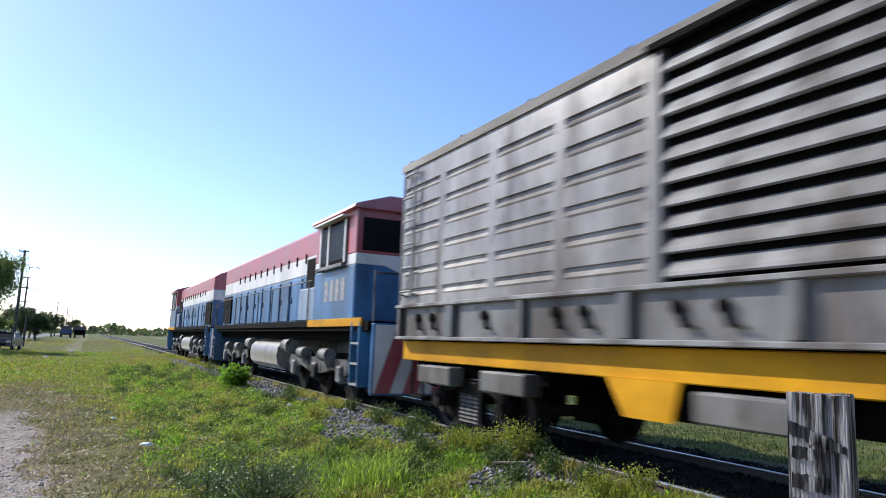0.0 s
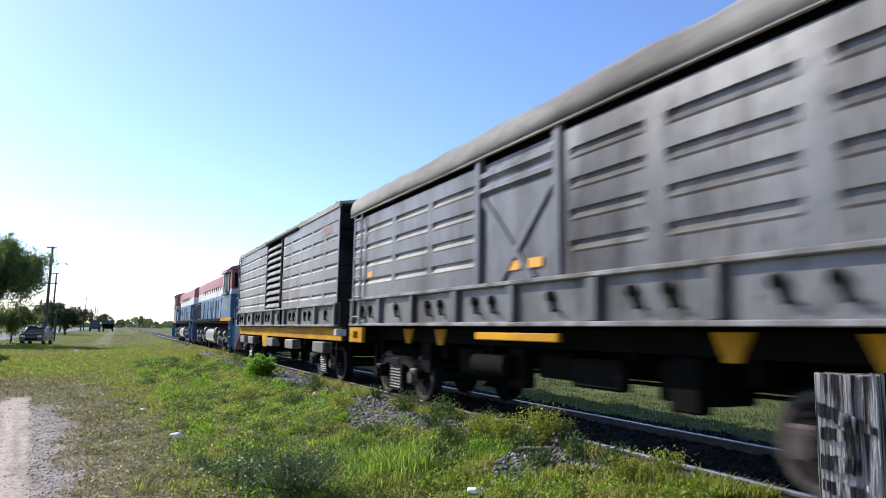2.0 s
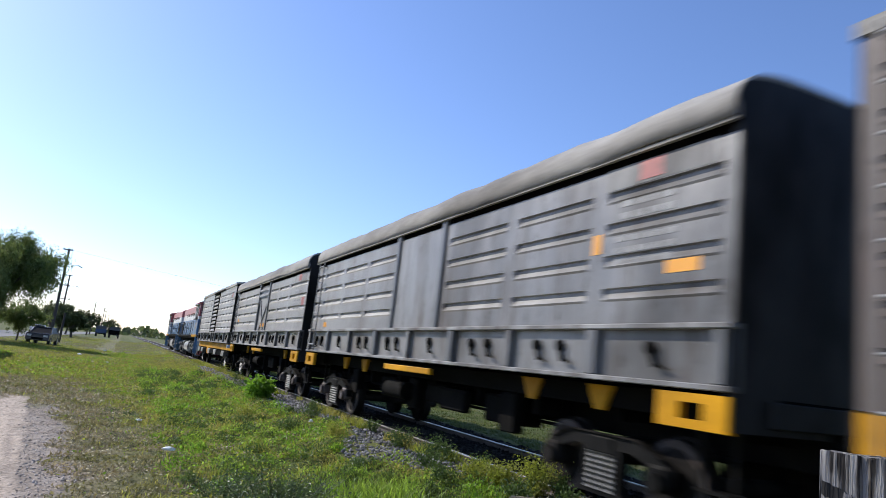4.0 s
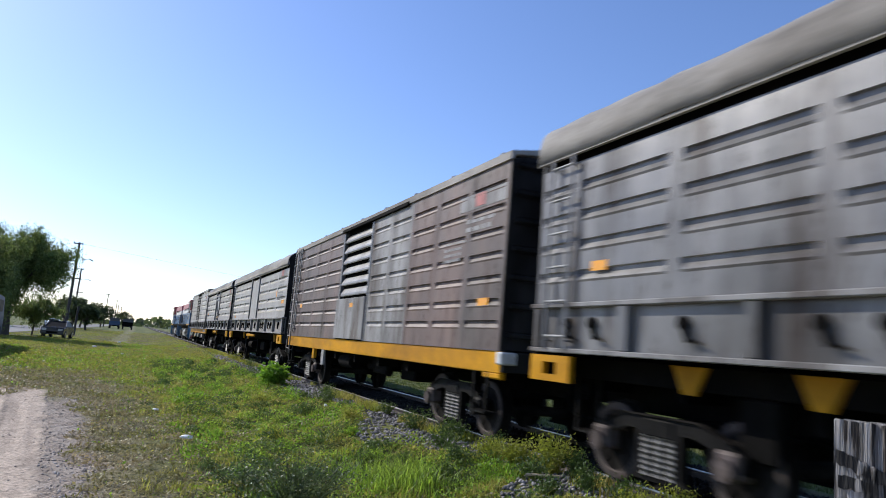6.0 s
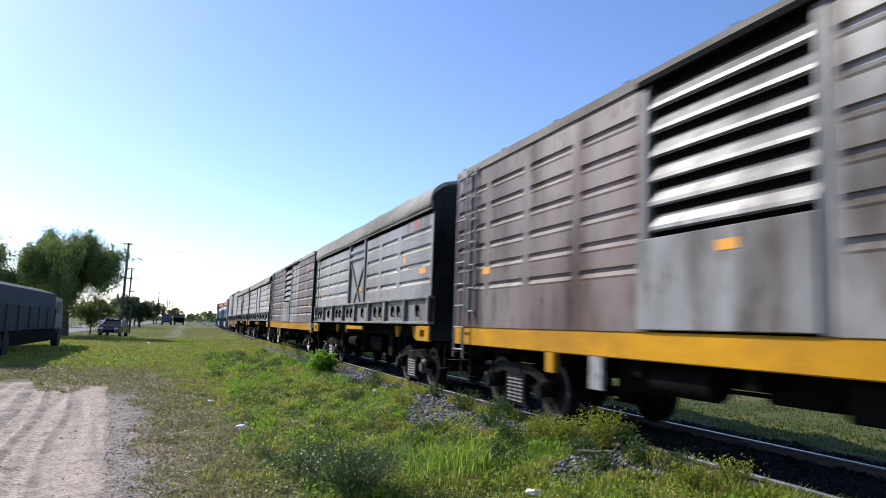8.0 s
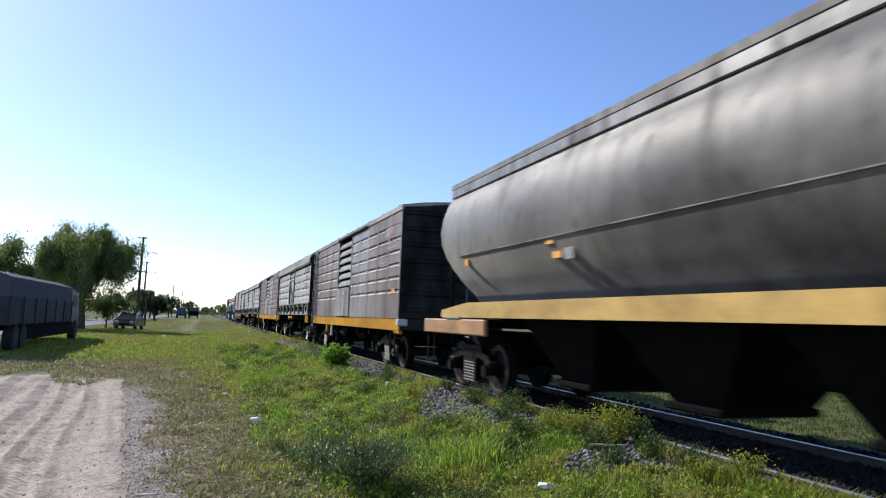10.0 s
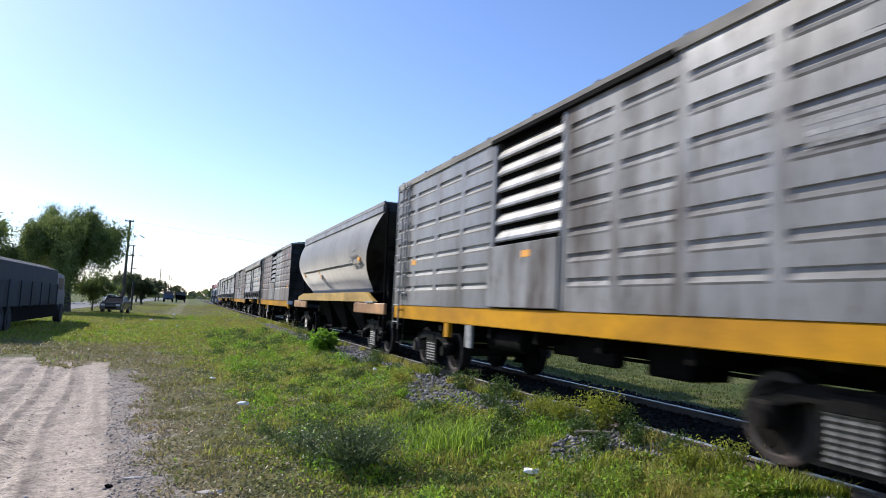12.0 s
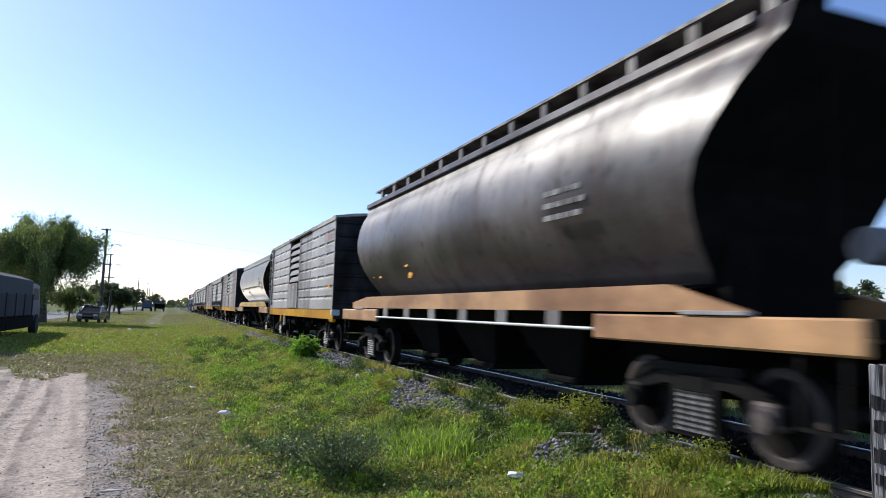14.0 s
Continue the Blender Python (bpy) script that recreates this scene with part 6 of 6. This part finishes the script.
# ---------------------------------------------------------------- fence post
def fence_post():
    m = material("grey_split_wood", (0.36, 0.34, 0.315), 0.95, 0, 0.7, 75, (1, 1, 0.07), (0.03, 0.026, 0.023), 0.95, 48, 1.0, 130, tint_lo=0.48, tint_hi=0.58, spec=0.15)
    paint = material("worn_black_paint", (0.03, 0.029, 0.028), 0.9, 0, 0.5, 60, (1, 1, 0.12), (0.36, 0.335, 0.305), 0.95, 40, 0.8, 90, tint_lo=0.53, tint_hi=0.6, spec=0.15)
    e = tagged(new("fence_post"), "weathered square wooden post with worn dark paint bands", "post")
    e.matrix_basis = pose(1.690, 1.246, 0, 0, 0, 0) @ Matrix.Rotation(math.atan2(-0.915, 0.403), 4, "Z")
    w, d, top = 0.142, 0.127, 1.582
    bm = B()
    rows, cols = 60, 10
    ring = []
    for i in range(rows + 1):
        z = top * i / rows
        r = []
        for k in range(4 * cols):
            s, t = divmod(k, cols)
            u = t / cols
            px, py = ((u * w, 0), (w, u * d), (w - u * w, d), (0, d - u * d))[s]
            cx, cy = px - w / 2, py - d / 2
            crack = noise.noise(Vector((px * 55 + s * 7, py * 55, z * 1.6))) + (2.2 if s == 0 and t == 7 else 0)
            k2 = 1 - 0.07 * max(0, crack - 0.15) - 0.02 * abs(noise.noise(Vector((px * 20, py * 20, z * 6))))
            zz = z
            if i == rows:
                zz += 0.010 * noise.noise(Vector((px * 40, py * 40, 3)))
            r.append(bm.verts.new((w / 2 + cx * k2, d / 2 + cy * k2, zz)))
        ring.append(r)
    for a, b in zip(ring, ring[1:]):
        for k in range(4 * cols):
            bm.faces.new((a[k], a[(k + 1) % (4 * cols)], b[(k + 1) % (4 * cols)], b[k]))
    bm.faces.new(ring[-1])
    part("timber", bm, m, e)
    # worn paint: ragged bands, joined by a dark streak
    bands = (((0.006, 0.104), (1.512, 1.470), (1.474, 1.438)), ((0.010, 0.096), (1.447, 1.436), (1.414, 1.410)), ((0.008, 0.098), (1.375, 1.374), (1.338, 1.330)),
             ((0.010, 0.100), (1.314, 1.300), (1.286, 1.262)), ((0.066, 0.098), (1.476, 1.476), (1.340, 1.340)), ((0.104, 0.138), (1.470, 1.452), (1.440, 1.436)))
    for (u0, u1), (ta, tb), (ba, bb) in bands:
        bm = B()
        up, low = [], []
        for k in range(13):
            f = k / 12
            px = u0 + (u1 - u0) * f
            up.append((px, ta + (tb - ta) * f + 0.007 * noise.noise(Vector((px * 160, ta * 30, 1)))))
            low.append((px, ba + (bb - ba) * f + 0.009 * noise.noise(Vector((px * 140, ba * 30, 5)))))
        prism(bm, up + low[::-1], -0.0032, 0.002, "y")
        part("paint_band", bm, paint, e)


fence_post()


# ---------------------------------------------------------------- trees, poles, vehicles at the roadside
def tree(label, x, y, height, radius, leaves, mat, trunk_r=0.28, leaf=0.3, droop=0.4, low=0.22, seed=1):
    r = random.Random(seed)
    e = tagged(new("tree"), label, "tree")
    e.location = (x, y, 0)
    bm = B()
    fork = Vector((r.uniform(-0.3, 0.3), r.uniform(-0.3, 0.3), height * 0.25))
    rod(bm, (0, 0, -0.1), fork, trunk_r, 10, trunk_r * 0.75)
    limbs = []
    for k in range(24):
        a = 2.4 * k + r.uniform(-0.3, 0.3)
        out = radius * r.choice((r.uniform(0.05, 0.4), r.uniform(0.45, 0.95), r.uniform(0.6, 0.95)))
        top = height * r.uniform(0.82, 1.0) * (1 - 0.42 * (out / radius) ** 2)
        mid = fork + Vector((math.cos(a) * out * 0.4, math.sin(a) * out * 0.4, (top - fork.z) * 0.6))
        tip = Vector((math.cos(a) * out, math.sin(a) * out, top))
        rod(bm, fork, mid, trunk_r * 0.34, 7, trunk_r * 0.18)
        rod(bm, mid, tip, trunk_r * 0.18, 6, trunk_r * 0.06)
        limbs += [(fork, mid), (mid, tip), (mid, tip), (mid, tip)]
        for j in range(4):
            b = a + r.uniform(-1, 1)
            t2 = mid.lerp(tip, r.uniform(0.2, 0.9))
            t3 = t2 + Vector((math.cos(b), math.sin(b), r.uniform(-0.4, 0.5))) * radius * r.uniform(0.2, 0.4)
            rod(bm, t2, t3, trunk_r * 0.09, 5, trunk_r * 0.03)
            limbs += [(t2, t3), (t2, t3)]
    part("trunk", bm, BARK, e)
    rn = np.random.default_rng(seed)
    tw = []
    for k in range(leaves // 44):
        p, q = limbs[r.randrange(len(limbs))]
        c = p.lerp(q, r.uniform(0.3, 1.05))
        tw.append((c.x, c.y, c.z))
    tw = np.array(tw)
    tw[:, 2] += rn.normal(0, 0.04 * height, len(tw))
    c = np.repeat(tw, 44, 0)
    hang = np.repeat(np.abs(rn.normal(0, droop, len(tw))), 44) * rn.uniform(0, 1, len(c))
    c = c + rn.normal(0, 1, c.shape) * np.array([0.045, 0.045, 0.04]) * radius * rn.uniform(0.5, 1.6, (len(tw), 1)).repeat(44, 0)
    c[:, 2] = np.maximum(c[:, 2] - hang, height * low * rn.uniform(0.6, 1.1, len(c)))
    d = rn.normal(0, 1, c.shape) + np.array([0, 0, -1.2 * droop])
    d /= np.linalg.norm(d, axis=1)[:, None]
    s = np.cross(d, rn.normal(0, 1, c.shape))
    s /= np.linalg.norm(s, axis=1)[:, None]
    ll = leaf * rn.uniform(0.6, 1.3, len(c))[:, None]
    v = np.stack([c, c + d * ll * 0.5 + s * ll * 0.2, c + d * ll, c + d * ll * 0.5 - s * ll * 0.2], 1).reshape(-1, 3)
    f = np.arange(len(c) * 4).reshape(-1, 4)
    crown = raw_mesh("crown", v, f, mat)
    crown.parent = e
    return e


tree("willow-like tree with drooping thin foliage by the parked truck", -9.4, 64, 9.3, 4.5, 110000, WILLOW, 0.3, 0.18, 1.2, 0.06, 3)
tree("bushy young growth at the foot of the roadside tree", -8.3, 70, 3.6, 2.2, 12000, WILLOW, 0.08, 0.18, 0.6, 0.02, 5)
tree("leafy roadside tree behind the parked truck", -16.5, 66, 7.6, 5.0, 40000, WILLOW, 0.3, 0.24, 0.6, 0.15, 8)
for k, (x, y, hgt, r_) in enumerate(((-9.8, 128, 5.4, 3.2), (-7.6, 128, 4.4, 2.0), (-11, 165, 6.5, 3.6), (-13, 150, 6.0, 3.4), (-9, 210, 6.5, 3.5), (-19, 110, 6.5, 4.0), (-24, 130, 7.5, 4.5), (-14, 240, 7, 4.5), (-5.5, 330, 7, 4.5))):
    tree("dark leafy roadside tree far along the road", x, y, hgt, r_, 5200, TREE_LEAF, 0.22, 0.42, 0.4, 0.12, 20 + k)
for k, (x, y, hgt, r_) in enumerate(((38.5, 29.0, 4.6, 2.6), (44, 36, 5.5, 3.4), (52, 33, 6.0, 3.6), (40, 52, 6, 3.5), (46, 25, 5, 3))):
    tree("leafy street tree beyond the railway", x, y, hgt, r_, 5200, TREE_LEAF, 0.2, 0.34, 0.4, 0.15, 50 + k)

# far tree line
n = 9000
a = nrng.uniform(-1.25, 1.25, n)
dist = nrng.uniform(520, 760, n)
hump = 4.5 + 2.5 * patch_noise(a * 30, a * 11, 1.0) + 1.5 * np.sin(a * 90)
c = np.stack([np.sin(a) * dist, np.cos(a) * dist, np.abs(nrng.uniform(0, 1, n)) * np.maximum(hump, 1.2)], 1)
d = nrng.normal(0, 1, c.shape)
d /= np.linalg.norm(d, axis=1)[:, None]
s = np.cross(d, nrng.normal(0, 1, c.shape))
s /= np.linalg.norm(s, axis=1)[:, None]
sz = nrng.uniform(1.2, 2.6, n)[:, None]
v = np.stack([c - d * sz, c + s * sz, c + d * sz, c - s * sz], 1).reshape(-1, 3)
v[:, 2] = np.maximum(v[:, 2], -0.2)
tagged(raw_mesh("far_woods", v, np.arange(n * 4).reshape(-1, 4), TREE_LEAF), "low dark line of woods along the horizon", "woods", kind="stuff")


def power_pole(x, y, hgt, label, lamp=True):
    e = tagged(new("utility_pole"), label, "utility pole", "roadside utility poles")
    e.location = (x, y, 0)
    bm = B()
    rod(bm, (0, 0, -0.2), (0.1, 0, hgt), 0.19, 10, 0.11)
    part("pole", bm, POLE_WOOD, e)
    for z, w in ((hgt * 0.60, 0.9), (hgt - 0.15, 0.5)) if lamp else ((hgt - 0.4, 0.35),):
        bm = B()
        bx(bm, -w, w, -0.06, 0.06, z - 0.06, z + 0.06)
        arm = part("crossarm", bm, POLE_WOOD, e)
        for x2 in (-w * 0.85, w * 0.85):
            r = B()
            rod(r, (x2, 0, z + 0.06), (x2, 0, z + 0.2), 0.05, 8, 0.03)
            part("insulator", r, WIRE, arm)
    if lamp:
        bm = B()
        rod(bm, (0.1, 0, hgt * 0.8), (1.3, 0, hgt * 0.83), 0.03, 6)
        rod(bm, (1.3, 0, hgt * 0.83), (1.75, 0, hgt * 0.81), 0.06, 6)
        rod(bm, (0.1, 0, hgt * 0.72), (1.0, 0, hgt * 0.82), 0.02, 6)
        part("lamp_arm", bm, WIRE, e)
    return e


POLES = ((-7.2, 87, 10.3), (-9.9, 131, 10.3), (-9.4, 240, 10.3), (-8.2, 298, 10.3), (-8.6, 345, 10.3), (-8.8, 420, 10.3))
for x, y, hgt in POLES:
    power_pole(x, y, hgt, "dark wooden utility pole with crossarms and street lamp")
power_pole(31.2, 25.7, 8.1, "plain wooden utility pole beyond the railway", False)
power_pole(33.5, 62, 8.1, "plain wooden utility pole beyond the railway", False)
wires = tagged(new("overhead_wires"), "thin overhead wires between the utility poles", "wire")
for (xa, ya, ha), (xb, yb, hb) in zip(POLES, POLES[1:]):
    for z, off in ((0.60, -0.75), (0.60, 0.75), (0.985, 0.4)):
        bm = B()
        last = None
        for k in range(11):
            t = k / 10
            p = Vector((xa + (xb - xa) * t + off, ya + (yb - ya) * t, (ha + (hb - ha) * t) * z + 0.18 - 2.4 * t * (1 - t)))
            if last is not None:
                rod(bm, last, p, 0.012, 4, None, False)
            last = p
        part("wire", bm, WIRE, wires)
bm = B()
for k in range(14):
    t0, t1 = k / 14, (k + 1) / 14
    pts = [Vector((-7.1 + 150 * t, 87 + 60 * t, 10.2 - 10 * t * (1 - t))) for t in (t0, t1)]
    rod(bm, pts[0], pts[1], 0.007, 4, None, False)
part("wire", bm, WIRE, wires)

bm = B()
rod(bm, (-5.75, 80, -0.2), (-5.7, 80, 3.0), 0.12, 8, 0.1)
tagged(part("wooden_stump_post", bm, POLE_WOOD), "short dark wooden post by the parked car", "post")

TYRE = material("tyre_rubber", (0.02, 0.02, 0.02), 0.85, 0, 0.2, 8)
RIM = material("steel_rim", (0.4, 0.4, 0.4), 0.35, 0.7, 0.15, 8)


def car(label, x, y, turn, paint, length=4.3, width=1.7, height=1.42):
    e = tagged(new("car"), label, "car")
    e.matrix_basis = pose(x, y, 0.03 if abs(x) > 11 else 0.0, 0, 0, turn)
    L, w = length / 2, width / 2
    bm = B()
    prism(bm, [(-L, 0.35), (-L, 0.75), (-L + 0.1, 0.88), (-L * 0.45, 0.95), (L * 0.78, 0.95), (L - 0.05, 0.85), (L, 0.6), (L - 0.1, 0.3), (-L + 0.1, 0.3)], -w, w, "x")
    bmesh.ops.bevel(bm, geom=list(bm.edges), offset=0.05, segments=2, affect="EDGES")
    part("body", bm, paint, e)
    bm = B()
    lo = [(-w * 0.94, -L * 0.52), (w * 0.94, -L * 0.52), (w * 0.94, L * 0.86), (-w * 0.94, L * 0.86)]
    hi = [(-w * 0.72, -L * 0.15), (w * 0.72, -L * 0.15), (w * 0.72, L * 0.55), (-w * 0.72, L * 0.55)]
    a = [bm.verts.new((p[0], p[1], 0.93)) for p in lo]
    b = [bm.verts.new((p[0], p[1], height - 0.04)) for p in hi]
    for k in range(4):
        bm.faces.new((a[k], a[(k + 1) % 4], b[(k + 1) % 4], b[k]))
    bm.faces.new(a[::-1])
    bm.faces.new(b)
    part("glazing", bm, GLASS_DARK, e)
    bm = B()
    bx(bm, -w * 0.74, w * 0.74, -L * 0.17, L * 0.57, height - 0.05, height, 0.03)
    part("roof", bm, paint, e)
    for k in range(4):
        r = B()
        rod(r, (lo[k][0], lo[k][1], 0.93), (hi[k][0], hi[k][1], height - 0.03), 0.035, 6)
        part("pillar", r, paint, e)
    for sy_ in (-L * 0.62, L * 0.62):
        for sx_ in (-w, w):
            r = B()
            s = math.copysign(1, sx_)
            rod(r, (sx_ - s * 0.2, sy_, 0.31), (sx_ + s * 0.01, sy_, 0.31), 0.31, 20)
            tw = part("wheel", r, TYRE, e)
            r = B()
            rod(r, (sx_ + s * 0.008, sy_, 0.31), (sx_ + s * 0.02, sy_, 0.31), 0.19, 14)
            part("rim", r, RIM, tw)
    for sx_ in (-w * 0.7, w * 0.7):
        r = B()
        bx(r, sx_ - 0.16, sx_ + 0.16, -L - 0.015, -L + 0.02, 0.62, 0.78)
        part("headlight", r, RIM, e)
    r = B()
    bx(r, -w * 0.5, w * 0.5, -L - 0.02, -L + 0.01, 0.4, 0.55)
    part("grille", r, BLACK, e)
    return e


CAR_GREY = material("grey_blue_car_paint", (0.05, 0.055, 0.065), 0.18, 0.1, 0.05, 3)
CAR_SILVER = material("silver_car_paint", (0.5, 0.5, 0.51), 0.3, 0.2, 0.05, 3)
CAR_WHITE = material("white_car_paint", (0.75, 0.75, 0.74), 0.25, 0, 0.05, 3)
car("grey old saloon car parked on the grass", -5.95, 66, -6, CAR_GREY)
car("white car on the road behind the trees", -11.3, 118, 3, CAR_WHITE)
car("white car on the road behind the trees", -14.0, 140, 3, CAR_WHITE)
car("silver car parked on the street beyond the railway", 30.5, 25.2, 55, CAR_SILVER)
car("white car parked on the street beyond the railway", 32.0, 36, 10, CAR_WHITE)


def lorry(label, x, y, length, cab_len, body_mat, cab_mat, width=2.5, top=2.95, cab_first=True):
    e = tagged(new("truck"), label, "truck")
    e.location = (x, y, 0)
    w, h = width / 2, length / 2
    y0, y1 = -h, h - cab_len
    bm = B()
    bx(bm, -w, w, y0, y1 - 0.25, 0.98, 2.0, 0.03)
    part("cargo_bed", bm, body_mat, e)
    for k in range(7):
        r = B()
        yy = y0 + 0.1 + k * (y1 - 0.45 - y0) / 6
        bx(r, w - 0.01, w + 0.04, yy - 0.05, yy + 0.05, 0.95, 2.02)
        part("bed_post", r, body_mat, e)
    bm = B()
    prism(bm, [(-w + 0.02, 2.0), (-w + 0.02, top - 0.25), (-w * 0.5, top - 0.04), (0, top), (w * 0.5, top - 0.04), (w - 0.02, top - 0.25), (w - 0.02, 2.0)], y0 + 0.03, y1 - 0.3, "y")
    part("tarpaulin", bm, material("grey_canvas", (0.10, 0.10, 0.105), 0.8, 0, 0.15, 3, (1, 1, 0.4), bump=0.3, bump_scale=6, spec=0.08), e)
    bm = B()
    prism(bm, [(y1, 0.7), (y1, 2.55), (y1 + 0.5, 2.6), (h - 0.55, 2.5), (h - 0.2, 1.7), (h, 1.5), (h, 0.7)], -w + 0.08, w - 0.08, "x")
    cb = part("cab", bm, cab_mat, e)
    r = B()
    bx(r, w - 0.085, w - 0.07, y1 + 0.5, h - 0.7, 1.75, 2.35)
    part("cab_window", r, GLASS_DARK, cb)
    bm = B()
    bx(bm, -0.5, 0.5, -h + 0.1, h - 0.2, 0.72, 0.95)
    bx(bm, w - 0.55, w - 0.05, -0.8, 0.5, 0.5, 0.92, 0.03)
    part("chassis", bm, BLACK, e)
    # Black sheet added along the chassis, standing for the shade under the bed.
    r = B()
    bx(r, w - 0.12, w - 0.06, -h + 3.2, h - 1.8, 0.38, 0.97, 0.02)
    part("side_shade", r, BLACK, e)
    for yy in (-h + 1.3, -h + 2.5, h - 1.1):
        for s in (-1, 1):
            r = B()
            rod(r, (s * (w - 0.32), yy, 0.5), (s * w, yy, 0.5), 0.5, 20)
            tw = part("wheel", r, TYRE, e)
            r = B()
            rod(r, (s * w, yy, 0.5), (s * (w + 0.015), yy, 0.5), 0.24, 14)
            part("rim", r, TRUCK_BED, tw)
    return e


TRUCK_BED = material("blue_grey_truck_bed", (0.06, 0.068, 0.082), 0.7, 0, 0.25, 3, STREAK, (0.04, 0.037, 0.034), 0.5, 1, spec=0.1)
TRUCK_BLUE = material("blue_truck_cab", (0.03, 0.06, 0.13), 0.45, 0, 0.1, 3)
lorry("parked truck with grey tarpaulin over its load, blue cab", -7.6, 35.0, 15.0, 2.6, TRUCK_BED, TRUCK_BLUE)
lorry("blue truck parked far along the road", -5.4, 205, 8, 2.0, TRUCK_BLUE, TRUCK_BLUE)
lorry("dark truck parked far along the road", -2.2, 205, 8, 2.0, BLACK, TRUCK_BLUE)

# street furniture beyond the railway
for k in range(14):
    bm = B()
    rod(bm, (0, 0, -0.1), (0, 0, 0.85), 0.06, 8)
    ob = part("kerb_post", bm, RUBBED)
    ob.location = (22.6, 8 + k * 4.2, 0)
    tagged(ob, "short post along the verge of the street", "post", "street posts")

# ---------------------------------------------------------------- sleepers
sl = B()
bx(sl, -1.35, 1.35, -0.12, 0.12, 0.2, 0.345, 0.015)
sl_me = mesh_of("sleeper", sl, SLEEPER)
for k in range(150):
    ob = new("sleeper", sl_me)
    ob.parent = track
    ob.location = (CX + rng.uniform(-0.04, 0.04), -8 + k * 0.62, rng.uniform(-0.015, 0.0))
    ob.rotation_euler = (0, 0, rng.uniform(-0.015, 0.015))

# ---------------------------------------------------------------- motion of the train
TRAVEL = [
    (0.0, 0.0), (0.5, 4.75), (1.0, 9.48), (1.5, 14.34), (2.0, 19.02), (2.5, 23.51), (3.0, 27.96), (3.2, 29.75),
    (5.3, 50.15), (5.5, 52.04), (6.0, 56.46), (6.5, 61.12), (7.0, 65.75), (7.5, 70.33), (7.7, 72.2), (9.8, 91.3), (10.0, 93.1),
    (10.5, 97.4), (11.0, 101.66), (11.5, 106.15), (12.0, 110.65), (12.5, 115.17), (13.0, 119.57), (13.5, 124.15), (14.0, 128.7),
]


def travelled(t):
    return float(np.interp(t, [r[0] for r in TRAVEL], [r[1] for r in TRAVEL]))


def motions():
    for ob, yc in vehicles:
        walk(ob, [(t, pose(CX, yc + s, RZ)) for t, s in TRAVEL])
    times = [k / 15 for k in range(211)]
    for ob, y, r in wheelsets:
        walk(ob, [(t, Matrix.Translation((0, y, r)) @ Matrix.Rotation(-travelled(t) / r, 4, "X")) for t in times])


motions()
